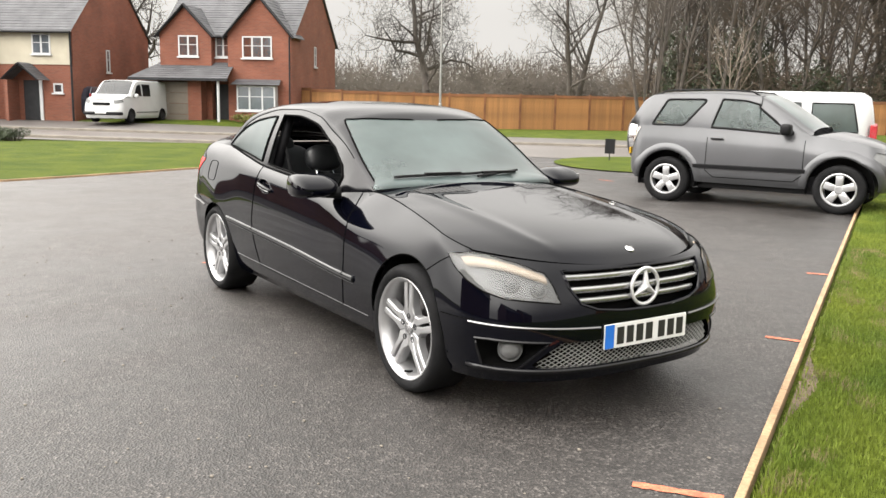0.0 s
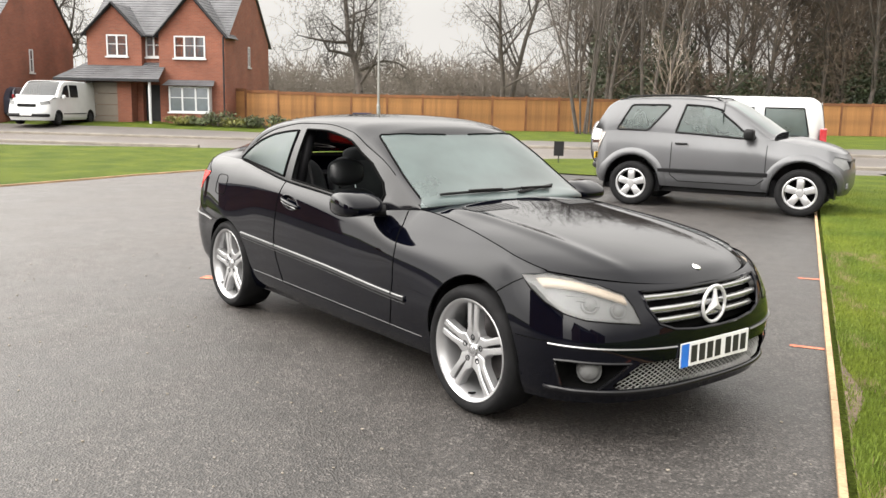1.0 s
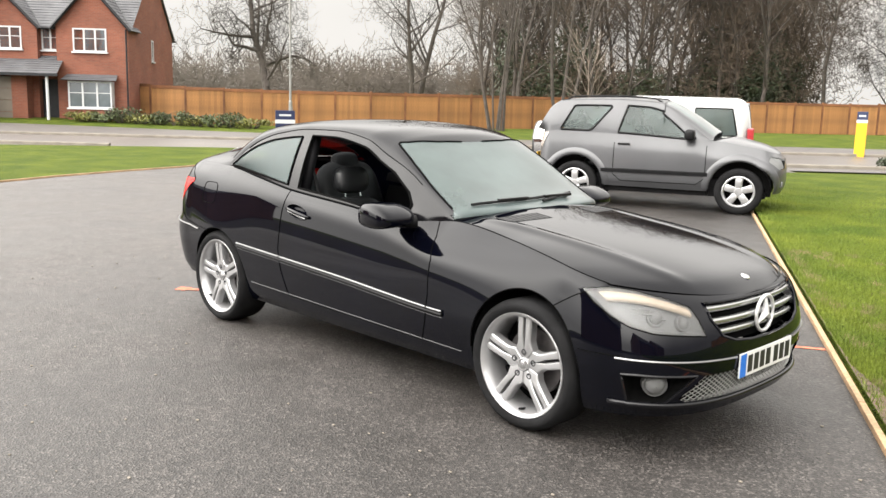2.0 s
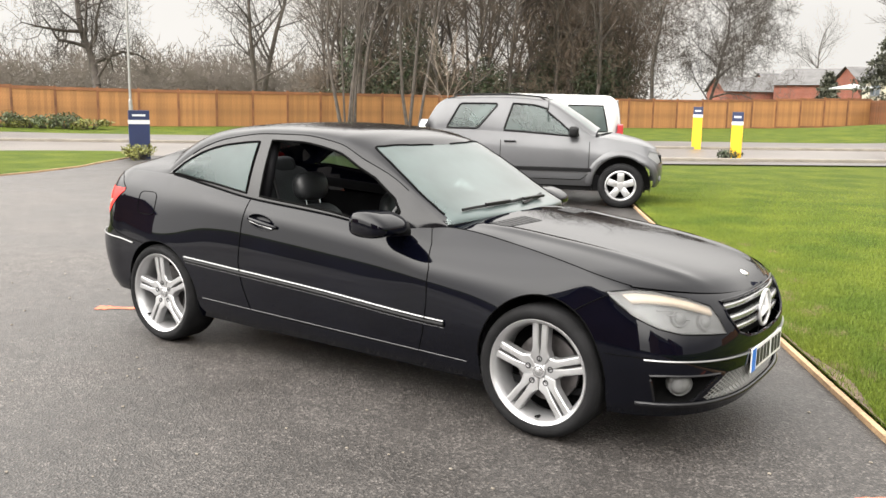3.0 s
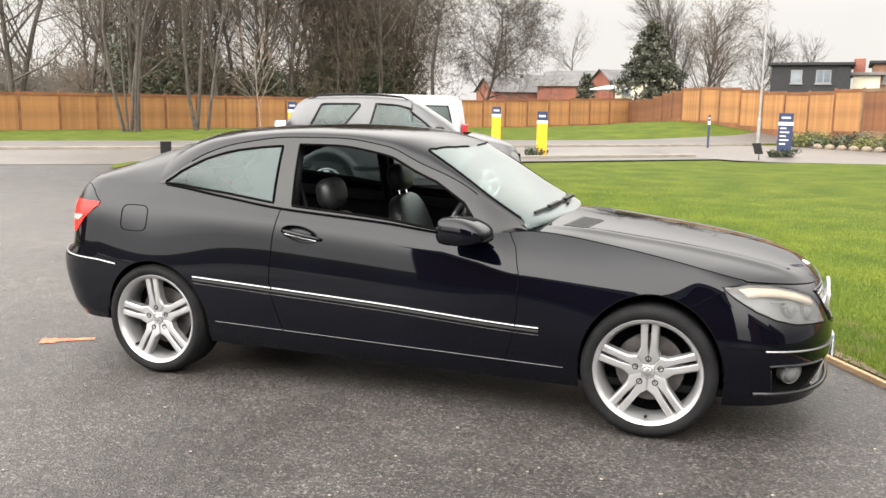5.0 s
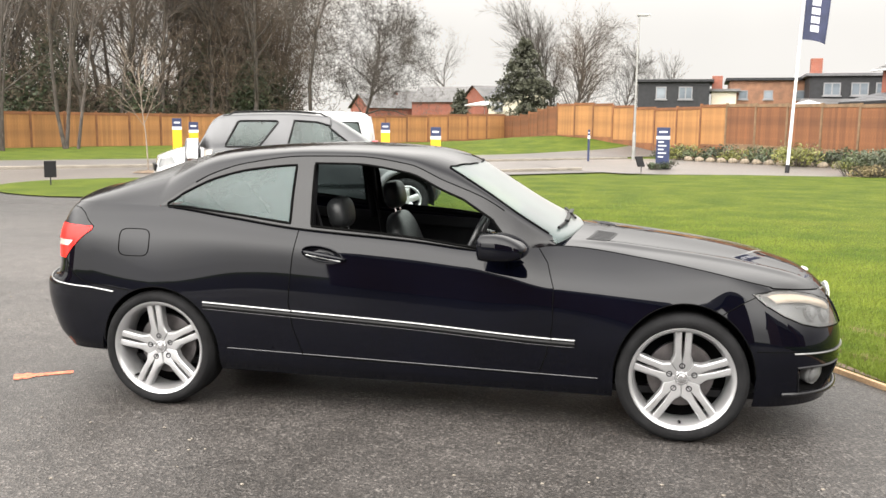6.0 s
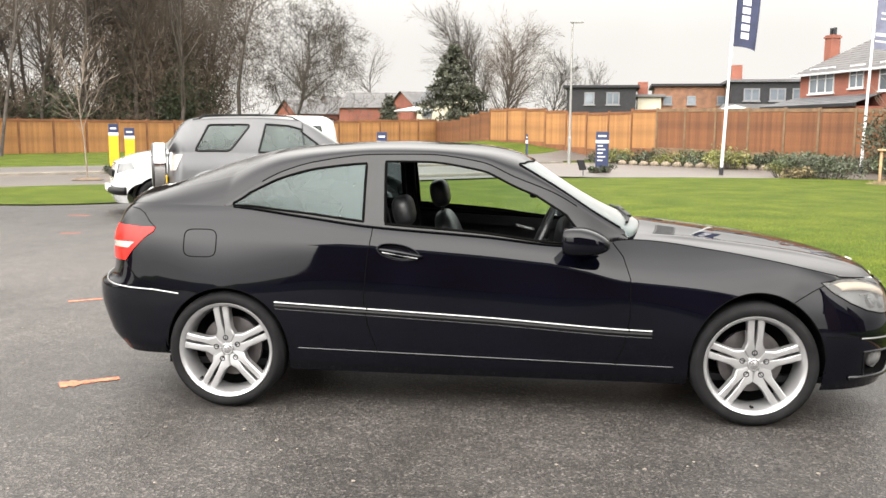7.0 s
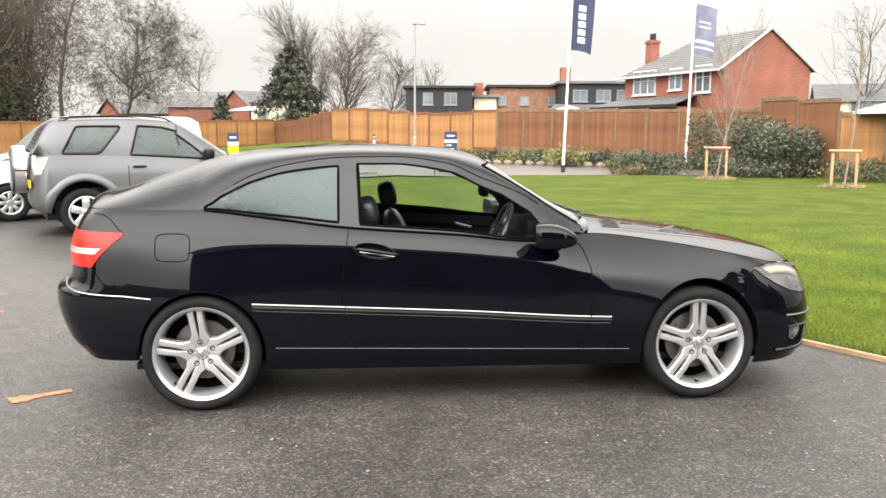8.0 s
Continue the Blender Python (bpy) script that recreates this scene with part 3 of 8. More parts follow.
# timber edging: boards set on edge along the lawns
def board_run(name, pts, label, width=0.034, high=0.032):
    run = thing(name, label, "edging")
    tagged(run, kind="structure")
    for (x1, y1), (x2, y2) in zip(pts, pts[1:]):
        d = Vector((x2 - x1, y2 - y1, 0))
        bm = boxed((0.003, -width / 2, -0.05), (d.length - 0.003, width / 2, high), 0.005)
        b = part("board", bm, M_TIMBER, run)
        b.matrix_world = Matrix.Translation((x1, y1, 0)) @ Matrix.Rotation(math.atan2(d.y, d.x), 4, "Z")
    return run


def between(a, b, n):
    return [(a[0] + (b[0] - a[0]) * k / n, a[1] + (b[1] - a[1]) * k / n) for k in range(n + 1)]


board_run("edging_right", between((6.6, -6.72), (-1.92, 8.34), 6)[:-1] + between((-1.92, 8.34), (-6.2, 16.0), 3), "pale timber edging board between tarmac and lawn")
ll = [p for p in LAWN_L if p[0] > -17.2 and p[1] > -4]
ll = sorted(ll, key=lambda p: p[1])
board_run("edging_left", ll, "pale timber edging board round the lawn")

# grass blades near the edge of the drive and over the near lawn
def blades(name, count, area, label, hmin=0.012, hmax=0.036, lift=0.02, seed=3, wide=0.0042, material=None):
    rng = np.random.default_rng(seed)
    xy = area(rng, count)
    n = len(xy)
    a = rng.uniform(0, 2 * np.pi, n)
    h = rng.uniform(hmin, hmax, n)
    lean = rng.uniform(0, 0.75, n) * h
    la = rng.uniform(0, 2 * np.pi, n)
    w = rng.uniform(0.6, 1.4, n) * wide
    v = np.zeros((n, 3, 3))
    v[:, 0, 0], v[:, 0, 1] = xy[:, 0] - np.cos(a) * w, xy[:, 1] - np.sin(a) * w
    v[:, 1, 0], v[:, 1, 1] = xy[:, 0] + np.cos(a) * w, xy[:, 1] + np.sin(a) * w
    v[:, :2, 2] = lift - 0.01
    v[:, 2, 0], v[:, 2, 1], v[:, 2, 2] = xy[:, 0] + np.cos(la) * lean, xy[:, 1] + np.sin(la) * lean, lift + h
    me = bpy.data.meshes.new(name)
    me.vertices.add(n * 3)
    me.vertices.foreach_set("co", v.reshape(-1))
    me.loops.add(n * 3)
    me.loops.foreach_set("vertex_index", np.arange(n * 3))
    me.polygons.add(n)
    me.polygons.foreach_set("loop_start", np.arange(n) * 3)
    me.update()
    me.validate()
    me.materials.append(material or M_BLADE)
    return tagged(new(name, me), label, "grass", kind="stuff")


EDGE_A, EDGE_D = np.array((3.05, -0.40)), np.array((-0.4915, 0.8709))
EDGE_N = np.array((0.8709, 0.4915))


def near_lawn(rng, n):
    s = -7.0 + 25 * rng.beta(1.8, 3.3, n)
    d = rng.exponential(2.0, n) + 0.03
    keep = d < 14
    p = EDGE_A + s[:, None] * EDGE_D + d[:, None] * EDGE_N
    # a few bare, worn spots by the edging
    bare = np.zeros(n, bool)
    reach = 0.03 + 0.075 * np.exp(-((s - 1.6) / 0.5) ** 2) + 0.05 * np.exp(-((s + 0.9) / 0.3) ** 2) + 0.012 * np.sin(s * 5.3)
    bare |= (d < reach) & (rng.random(n) < 0.8)
    return p[keep & ~bare]


def tarmac_side(rng, n):
    s = rng.uniform(-2.0, 9.5, n)
    d = 0.035 + rng.exponential(0.03, n)
    clump = np.sin(s * 5.1) + np.sin(s * 2.3 + 1) + rng.normal(0, 0.7, n) > 0.6
    return (EDGE_A + s[:, None] * EDGE_D + d[:, None] * EDGE_N)[clump]


blades("grass", 480000, near_lawn, "short green grass blades of the lawn")
blades("edge_grass", 5000, tarmac_side, "longer grass tufts along the edging", 0.03, 0.065, seed=8)


def straw_tufts(rng, n):
    s, d = rng.uniform(-2.5, 7.0, 70), 0.08 + rng.exponential(0.3, 70)
    k = rng.integers(70, size=n)
    q = rng.normal(0, 0.035, (n, 2))
    return EDGE_A + (s[k] + 1.5 * q[:, 0])[:, None] * EDGE_D + np.maximum(0.04, d[k] + q[:, 1])[:, None] * EDGE_N


blades("dead_grass", 9000, straw_tufts, "pale dead straw tufts in the lawn by the edging", 0.015, 0.04, seed=12, wide=0.003, material=M_STRAW)
# a ragged line of worn soil beside the edging board
rng = np.random.default_rng(6)
ss = [-1.2 + 0.07 * k for k in range(110)]
inner = [EDGE_A + s * EDGE_D + 0.03 * EDGE_N for s in ss]
outer = [EDGE_A + s * EDGE_D + (0.035 + max(0.0, 0.075 * math.exp(-((s - 1.6) / 0.5) ** 2) + 0.05 * math.exp(-((s + 0.9) / 0.3) ** 2) + 0.012 * math.sin(s * 5.3) + rng.normal(0, 0.01))) * EDGE_N for s in ss]
bm = bmesh.new()
grid(bm, [[(q[0], q[1], terrain(q[0], q[1]) + 0.026) for q in row] for row in (outer, inner)])
part("worn_soil", bm, M_SOIL, None, "bare worn soil beside the edging", kind="structure", category="soil")


# sprayed survey marks on the tarmac
def spray(x1, y1, x2, y2, w, seed, arrow=False):
    rng = np.random.default_rng(seed)
    d = Vector((x2 - x1, y2 - y1, 0))
    s = Vector((-d.y, d.x, 0)).normalized()
    bm = bmesh.new()
    rows = []
    for k in range(15):
        t = k / 14
        ww = w * (0.8 + 0.4 * rng.random()) * (1.8 if arrow and t < 0.3 else 1.0)
        p = Vector((x1, y1, 0.004)) + d * t
        rows.append([p - s * ww / 2, p + s * ww / 2])
    grid(bm, rows)
    return part("spray_mark", bm, M_ORANGE, None, "faded orange sprayed line on tarmac", category="road marking", group="sprayed marks")


spray(-2.44, -0.53, -2.17, -0.35, 0.06, 1, True)
spray(2.70, -0.60, 2.96, -0.40, 0.05, 2)
spray(1.58, 1.69, 1.76, 1.79, 0.045, 3)
spray(0.39, 3.86, 0.54, 3.97, 0.045, 4)
spray(-3.66, 1.79, -3.44, 1.95, 0.05, 5)
spray(-7.55, 8.88, -7.16, 8.87, 0.05, 6)
spray(-6.3, 6.4, -6.05, 6.5, 0.05, 7)
# litter: pale grit and leaf scraps on the tarmac
rng = np.random.default_rng(5)
bm = bmesh.new()
for k in range(420):
    x, y = rng.uniform(-4.5, 3.0), rng.uniform(-4.2, 2.0)
    r = rng.uniform(0.003, 0.009)
    if -2.3 < x < 2.25 and -0.95 < y < 0.9:
        continue
    bmesh.ops.create_icosphere(bm, subdivisions=1, radius=r, matrix=Matrix.Translation((x, y, r * 0.4)) @ Matrix.Diagonal((1.3, 1, 0.6, 1)))
part("grit", bm, M_KERB, None, "scattered pale grit on the tarmac", kind="stuff", category="grit")


# ---- the black coupe ----
# Side rails along x: heights and half widths; the nose and tail wrap round from X_REAR and X_FRONT.
X_REAR, X_FRONT, WRAP = -1.75, 1.55, 0.62
Z_BOT = spl((-2.4, 0.345), (-2.1, 0.305), (-1.95, 0.275), (-1.7, 0.268), (-1.0, 0.205), (0.9, 0.195), (1.6, 0.185), (2.2, 0.205))
Z_SILL = spl((-2.4, 0.43), (-1.7, 0.35), (-1.0, 0.30), (0.9, 0.275), (1.6, 0.27), (2.2, 0.285))
Z_TRIM = spl((-2.4, 0.63), (-1.6, 0.605), (-1.1, 0.578), (0.0, 0.527), (0.86, 0.48), (1.6, 0.475), (2.2, 0.468))
Z_SHOULDER = spl((-2.4, 0.94), (-1.6, 0.905), (-0.6, 0.845), (0.2, 0.79), (0.75, 0.745), (1.35, 0.70), (1.75, 0.665), (2.2, 0.60))
Z_BELT = spl((-2.4, 1.04), (-1.9, 1.062), (-1.38, 1.058), (-0.98, 1.015), (-0.6, 0.968), (0.0, 0.925), (0.42, 0.888), (0.6, 0.902), (0.75, 0.912),
             (1.14, 0.872), (1.48, 0.817), (1.75, 0.757))
Y_BOT, Y_SILL = 0.735, 0.772
Y_TRIM = spl((-1.8, 0.785), (-1.36, 0.815), (-0.9, 0.808), (0.9, 0.808), (1.35, 0.818), (1.6, 0.798))
Y_SHOULDER = spl((-1.8, 0.745), (-1.36, 0.768), (-0.6, 0.788), (0.7, 0.785), (1.0, 0.779), (1.35, 0.774), (1.6, 0.765))
Y_BELT = spl((-1.9, 0.64), (-1.38, 0.672), (-0.9, 0.712), (-0.55, 0.728), (0.3, 0.726), (0.5, 0.70), (0.72, 0.625), (0.95, 0.635), (1.35, 0.69), (1.6, 0.728))
HOOD_C = spl((0.0, 0.96), (0.12, 0.94), (0.32, 0.91), (0.64, 0.856), (0.88, 0.79), (0.96, 0.75), (1.0, 0.702))
HOOD_W = 0.728
NOSE = [(2.125, 2.9), (2.15, 2.9), (2.165, 2.9), (2.14, 2.6), (2.09, 2.35)]
TAIL = [(-2.1, 2.7), (-2.175, 2.7), (-2.222, 2.7), (-2.11, 2.6), (-2.05, 2.4)]


def plan(u, k, w):
    """Where the outline at level k stands at u: along x on the flank, round the corner past its ends."""
    if u > X_FRONT:
        a = min(1, (u - X_FRONT) / WRAP) * math.pi / 2
        xe, n = NOSE[k]
        return X_FRONT + (xe - X_FRONT) * math.sin(a) ** (2 / n), w * max(0, math.cos(a)) ** (2 / n)
    if u < X_REAR:
        a = min(1, (X_REAR - u) / WRAP) * math.pi / 2
        xe, n = TAIL[k]
        return X_REAR + (xe - X_REAR) * math.sin(a) ** (2 / n), w * max(0, math.cos(a)) ** (2 / n)
    return u, w


def rails(u):
    x = max(min(u, X_FRONT + WRAP), X_REAR - WRAP)
    c = max(X_REAR, min(X_FRONT, x))
    ws = (Y_BOT, Y_SILL, Y_TRIM(c), Y_SHOULDER(c), Y_BELT(c))
    pts = [plan(u, k, w) for k, w in enumerate(ws)]
    zx = pts[2][0]
    zs = [Z_BOT(zx), Z_SILL(zx), Z_TRIM(zx), Z_SHOULDER(zx), Z_BELT(zx)]
    if u > X_FRONT:
        p = pts[4][1] / HOOD_W
        e = Z_BELT(min(pts[4][0], 1.75))
        zs[4] = e + (0.702 - 0.757) * (1 - abs(p) ** 2.4) if pts[4][0] > 1.74 else e
        zs[4] = min(zs[4], e)
        f = (u - X_FRONT) / WRAP
        zs[3] = Z_SHOULDER(X_FRONT) + (0.60 - Z_SHOULDER(X_FRONT)) * f
    return pts, zs


def flank(u, v):
    """The lower body: v runs from the sill (0) to the window line (1)."""
    pts, zs = rails(u)
    s = v * 4
    i = min(3, int(s))
    t = s - i
    out = []
    rows = [[p[0] for p in pts], [p[1] for p in pts], zs]
    for r in rows:
        p0 = r[i - 1] if i else 2 * r[0] - r[1]
        p1, p2 = r[i], r[i + 1]
        p3 = r[i + 2] if i < 3 else 2 * r[4] - r[3]
        if i == 3 and r is rows[1]:
            p3 = r[4] - (0.11 + 0.1 * max(0.0, min(1.0, (-1.3 - u) / 0.3))) * (1 if abs(r[4]) > 0.15 else 0.2)
        if i == 3 and r is rows[2]:
            p3 = r[4] + 0.03
        out.append(0.5 * (2 * p1 + (p2 - p0) * t + (2 * p0 - 5 * p1 + 4 * p2 - p3) * t * t + (3 * p1 - p0 - 3 * p2 + p3) * t ** 3))
    if u < X_REAR:
        # the bumper's shelf under the tail lamps
        out[0] += 0.06 * smooth01((X_REAR - u) / 0.3) * smooth01((out[2] - 0.632) / 0.05) * (1 - smooth01((out[2] - 0.70) / 0.22))
    return Vector((out[0], out[1], out[2]))


def at_height(u, z):
    lo, hi = 0.0, 1.0
    for _ in range(22):
        mid = (lo + hi) / 2
        if flank(u, mid).z < z:
            lo = mid
        else:
            hi = mid
    return (lo + hi) / 2


def skin(u, z, off=0.0):
    """The point of the flank at u and height z, raised by off along the surface's normal."""
    v = at_height(u, z)
    p = flank(u, v)
    if off:
        du = flank(u + 0.004, v) - flank(u - 0.004, v)
        dv = flank(u, min(1, v + 0.004)) - flank(u, max(0, v - 0.004))
        n = du.cross(dv)
        if n.length > 1e-9:
            n.normalize()
            if n.y < 0 and u < X_FRONT + WRAP * 0.98 and u > X_REAR - WRAP * 0.98:
                n = -n
            if u >= X_FRONT + WRAP * 0.98 and n.x < 0:
                n = -n
            p = p + n * off
    return p


def u_at(y, z):
    """The u on the nose whose half width at height z is y."""
    lo, hi = X_FRONT, X_FRONT + WRAP
    for _ in range(30):
        mid = (lo + hi) / 2
        if skin(mid, z).y > y:
            lo = mid
        else:
            hi = mid
    return (lo + hi) / 2


def u_x(x, z):
    """The u of the flank's point that stands at x, at height z."""
    if x <= X_FRONT:
        return x
    lo, hi = X_FRONT, X_FRONT + WRAP
    for _ in range(26):
        mid = (lo + hi) / 2
        if skin(mid, z).x < x:
            lo = mid
        else:
            hi = mid
    return (lo + hi) / 2


# Upper body: the cant rail from the screen's foot over the doors to the tail, and the crown between the rails.
X_COWL, COWL_DEEP = 0.72, 0.12
T_Z = spl((-1.38, 1.066), (-1.23, 1.165), (-1.09, 1.24), (-0.91, 1.295), (-0.6, 1.335), (-0.33, 1.338), (-0.04, 1.302), (0.14, 1.226), (0.353, 1.142),
          (0.57, 1.010), (0.72, 0.922))
T_Y = spl((-1.38, 0.668), (-1.1, 0.625), (-0.8, 0.592), (-0.5, 0.578), (-0.1, 0.578), (0.2, 0.59), (0.5, 0.61), (0.72, 0.622))
CROWN = spl((-2.1, 1.08), (-2.05, 1.103), (-1.98, 1.128), (-1.9, 1.14), (-1.82, 1.163), (-1.65, 1.226), (-1.485, 1.283), (-1.25, 1.343), (-1.0, 1.376), (-0.75, 1.393), (-0.5, 1.4),
            (-0.2, 1.391), (0.0, 1.375), (0.16, 1.338), (0.28, 1.265), (0.4, 1.184), (0.6, 1.064), (0.72, 1.006), (0.84, 0.957))


def upper(x, p):
    """The roof, screen and tailgate: p runs from the centre line (0) to the rail (1)."""
    p = max(0.0, p)
    if x < -1.38:
        zt = Z_BELT(x)
        if x < X_REAR:
            n = TAIL[4][1]
            y = Y_BELT(X_REAR) * max(0, 1 - ((X_REAR - x) / (X_REAR - TAIL[4][0])) ** n) ** (1 / n)
        else:
            y = Y_BELT(x)
    elif x > X_COWL:
        s = (x - X_COWL) / COWL_DEEP
        y = 0.622 * max(0, 1 - s ** 1.6) ** (1 / 1.6)
        zt = 0.922 + 0.03 * s
    else:
        y, zt = T_Y(x), T_Z(x)
    h = max(0.0, CROWN(x) - zt)
    n = 2.3 if x < 0.1 else 2.3 + 0.2 * min(1, (x - 0.1) / 0.5)
    w = max(0.0, min(1.0, (x + 1.62) / 0.5))
    w = w * w * (3 - 2 * w)
    a, b = 2.0 + (n - 2.0) * w, 0.8 + (1 / n - 0.8) * w
    return Vector((x, y * p, zt + h * max(0, 1 - p ** a) ** b))


def hood(p, q):
    xe = X_COWL + (1.745 - X_COWL) * q
    uf = X_FRONT + WRAP
    fx = 2.09 - (2.09 - 1.745) * abs(p) ** 2.7
    rx = X_COWL + COWL_DEEP * max(0, 1 - abs(p) ** 1.6) ** (1 / 1.6)
    x = rx + (fx - rx) * q
    e = Z_BELT(xe)
    ye = Y_BELT(xe) if xe < X_FRONT else Y_BELT(X_FRONT) * max(0, 1 - ((xe - X_FRONT) / (NOSE[4][0] - X_FRONT)) ** NOSE[4][1]) ** (1 / NOSE[4][1])
    y = p * (0.622 + (ye - 0.003 - 0.622) * min(1, q / 0.4) ** 0.6)
    ridge = 0.008 * math.exp(-((abs(p) - (0.80 - 0.22 * q)) / 0.06) ** 2) * min(1, q * 5) * min(1, (1 - q) * 8)
    return Vector((x, y, e + (HOOD_C(q) - e) * (1 - abs(p) ** 2.4) + ridge))


def circle(cx, cz, r, n=48, low=-0.3, rx=None):
    rx = rx or r
    return [(cx + rx * math.cos(a), cz + r * math.sin(a)) for a in (math.pi * k / n for k in range(n + 1))] + [(cx - rx, low), (cx + rx, low)]


def halves(name, bm, material, parent, label=""):
    """Links the two sides of a mirrored mesh as two parts."""
    out = []
    for s in (1, -1):
        one = bm.copy()
        bmesh.ops.delete(one, geom=[f for f in one.faces if f.calc_center_median().y * s < 0], context="FACES")
        one.normal_update()
        if sum(f.normal.y * f.calc_area() for f in one.faces) * s < 0:
            bmesh.ops.reverse_faces(one, faces=one.faces)
        out.append(part(name, one, material, parent, label, smooth=True))
    bm.free()
    return out


def build_coupe():
    car = thing("coupe", "black two-door coupe with silver five-spoke alloy wheels, parked on damp tarmac", "car")
    us = [X_REAR - WRAP + WRAP * k / 44 for k in range(44)] + [X_REAR + (X_FRONT - X_REAR) * k / 190 for k in range(190)] + \
         [X_FRONT + WRAP * k / 56 for k in range(57)]
    vs = [k / 60 for k in range(61)]

    def key(u, v):
        return u, flank(u, v).z

    def back(u, z):
        return u, at_height(u, z)
    um = X_FRONT + WRAP
    arch_f, arch_r = [(u_x(x, max(0.2, z)), z) for x, z in circle(1.352, 0.318, 0.36, rx=0.33)], circle(-1.352, 0.312, 0.333, rx=0.328)
    door = dense([(-0.575, 1.2), (-0.585, 0.93), (-0.6, 0.84), (-0.62, 0.6), (-0.6, 0.47), (-0.55, 0.315), (0.66, 0.292), (0.70, 0.4), (0.725, 0.55), (0.725, 0.73),
                  (0.69, 0.84), (0.62, 0.93), (0.55, 1.2)], 0.03)
    lamp = dense([(u_at(y, z), z) for y, z in ((0.748, 0.732), (0.705, 0.746), (0.652, 0.740), (0.579, 0.715), (0.50, 0.679), (0.481, 0.624), (0.464, 0.557), (0.563, 0.565), (0.669, 0.574),
                  (0.722, 0.596), (0.748, 0.633), (0.754, 0.684))], 0.02)
    grille = dense([(u_at(0.424, 0.685), 0.688), (um + 0.1, 0.70), (um + 0.1, 0.502), (u_at(0.16, 0.51), 0.508), (u_at(0.29, 0.525), 0.522), (u_at(0.37, 0.55), 0.55), (u_at(0.415, 0.62), 0.62)], 0.02)
    intake = dense([(u_at(0.465, 0.385), 0.385), (um + 0.1, 0.385), (um + 0.1, 0.258), (u_at(0.54, 0.266), 0.268), (u_at(0.57, 0.286), 0.286)], 0.02)
    fog = dense([(u_at(0.752, 0.39), 0.392), (u_at(0.72, 0.395), 0.395), (u_at(0.51, 0.388), 0.388), (u_at(0.605, 0.28), 0.28), (u_at(0.62, 0.264), 0.264), (u_at(0.715, 0.262), 0.264)], 0.02)
    tail = dense([(-1.742, 0.946), (-1.75, 0.926), (-1.816, 0.84), (-1.865, 0.772), (-2.1, 0.765), (-2.13, 0.78), (-2.13, 0.952), (-1.9, 0.952)], 0.02)
    cup = dense([(-0.445 + 0.108 * math.cos(a), 0.846 + 0.04 * math.sin(a) - 0.016 * math.cos(a)) for a in (2 * math.pi * k / 28 for k in range(28))], 0.02)
    bump_f = dense([(1.5, 0.62), (u_x(1.545, 0.65), 0.65), (u_x(1.61, 0.69), 0.69), (u_x(1.70, 0.735), 0.738), (u_at(0.40, 0.552), 0.552), (u_at(0.3, 0.53), 0.52), (um + 0.1, 0.50), (um + 0.1, 0.0), (1.5, 0.0)], 0.03)
    bump_r = dense([(-1.55, 0.63), (-1.75, 0.665), (-1.9, 0.74), (-2.4, 0.74), (-2.4, 0.0), (-1.55, 0.0)], 0.03)
    got = carve(us, vs, flank, [arch_f, arch_r, lamp, grille, intake, fog, tail, cup, door, bump_f, bump_r], key, back)
    for i in range(8):
        got[i].free()
    halves("door", got[8], M_PAINT, car)
    part("front_bumper", got[9], M_PAINT, car, smooth=True)
    part("rear_bumper", got[10], M_PAINT, car, smooth=True)
    part("body", got[11], M_PAINT, car, "glossy black painted bodywork", smooth=True)
    # bonnet
    bm = bmesh.new()
    grid(bm, [[hood(-1 + p / 40, q / 46) for p in range(81)] for q in range(47)])
    bmesh.ops.reverse_faces(bm, faces=bm.faces)
    part("bonnet", bm, M_PAINT, car, smooth=True)
    # roof, screen, tailgate glass
    xs = [-2.049 + k * (2.049 + 0.838) / 170 for k in range(171)]
    ps = [0, .06, .12, .18, .24, .3, .36, .42, .48, .54, .6, .66, .71, .76, .8, .84, .87, .9, .925, .95, .965, .98, .99, 1]
    rim = [(0.245, -0.1), (0.242, 0.15), (0.228, 0.47), (0.187, 0.79), (0.162, 0.86), (0.166, 0.88), (0.195, 0.895), (0.35, 0.935), (0.5, 0.958), (0.61, 0.965), (0.70, 0.972)]
    screen = dense(rim + [(0.73, 1.06), (0.99, 1.06), (0.99, -0.1)], 0.03)
    rear = dense([(-1.2, -0.1), (-1.2, 0.7), (-1.26, 0.78), (-1.7, 0.72), (-1.74, 0.65), (-1.74, -0.1)], 0.03)
    got = carve(xs, ps, upper, [screen, rear])
    part("windscreen", got[0], M_SCREEN, car, "pale reflecting windscreen glass", smooth=True).visible_shadow = False
    part("rear_window", got[1], M_BACKLIGHT, car, "dark tinted tailgate glass", smooth=True).visible_shadow = False
    part("roof", got[2], M_PAINT, car, smooth=True)
    edge = [upper(x0 + (x1 - x0) * k / 6, max(0.0, p0 + (p1 - p0) * k / 6)) + Vector((0, 0, 0.002)) for (x0, p0), (x1, p1) in zip(rim[1:], rim[2:]) for k in range(6)]
    for s in (1, -1):
        part("screen_seal", tubed([Vector((q.x, q.y * s, q.z)) for q in edge], 0.0055, 5), M_SEAM, car)

    # side frames with the window openings
    def side(x, w):
        b = flank(x, 1.0)
        t = upper(x, 1.0)
        m = b.lerp(t, w)
        m.y += 0.012 * math.sin(math.pi * w) * max(0.0, min(1.0, (t.z - b.z) / 0.15))
        return m
    xs = [-1.38 + k * 2.1 / 150 for k in range(151)]
    ws = [k / 22 for k in range(23)]
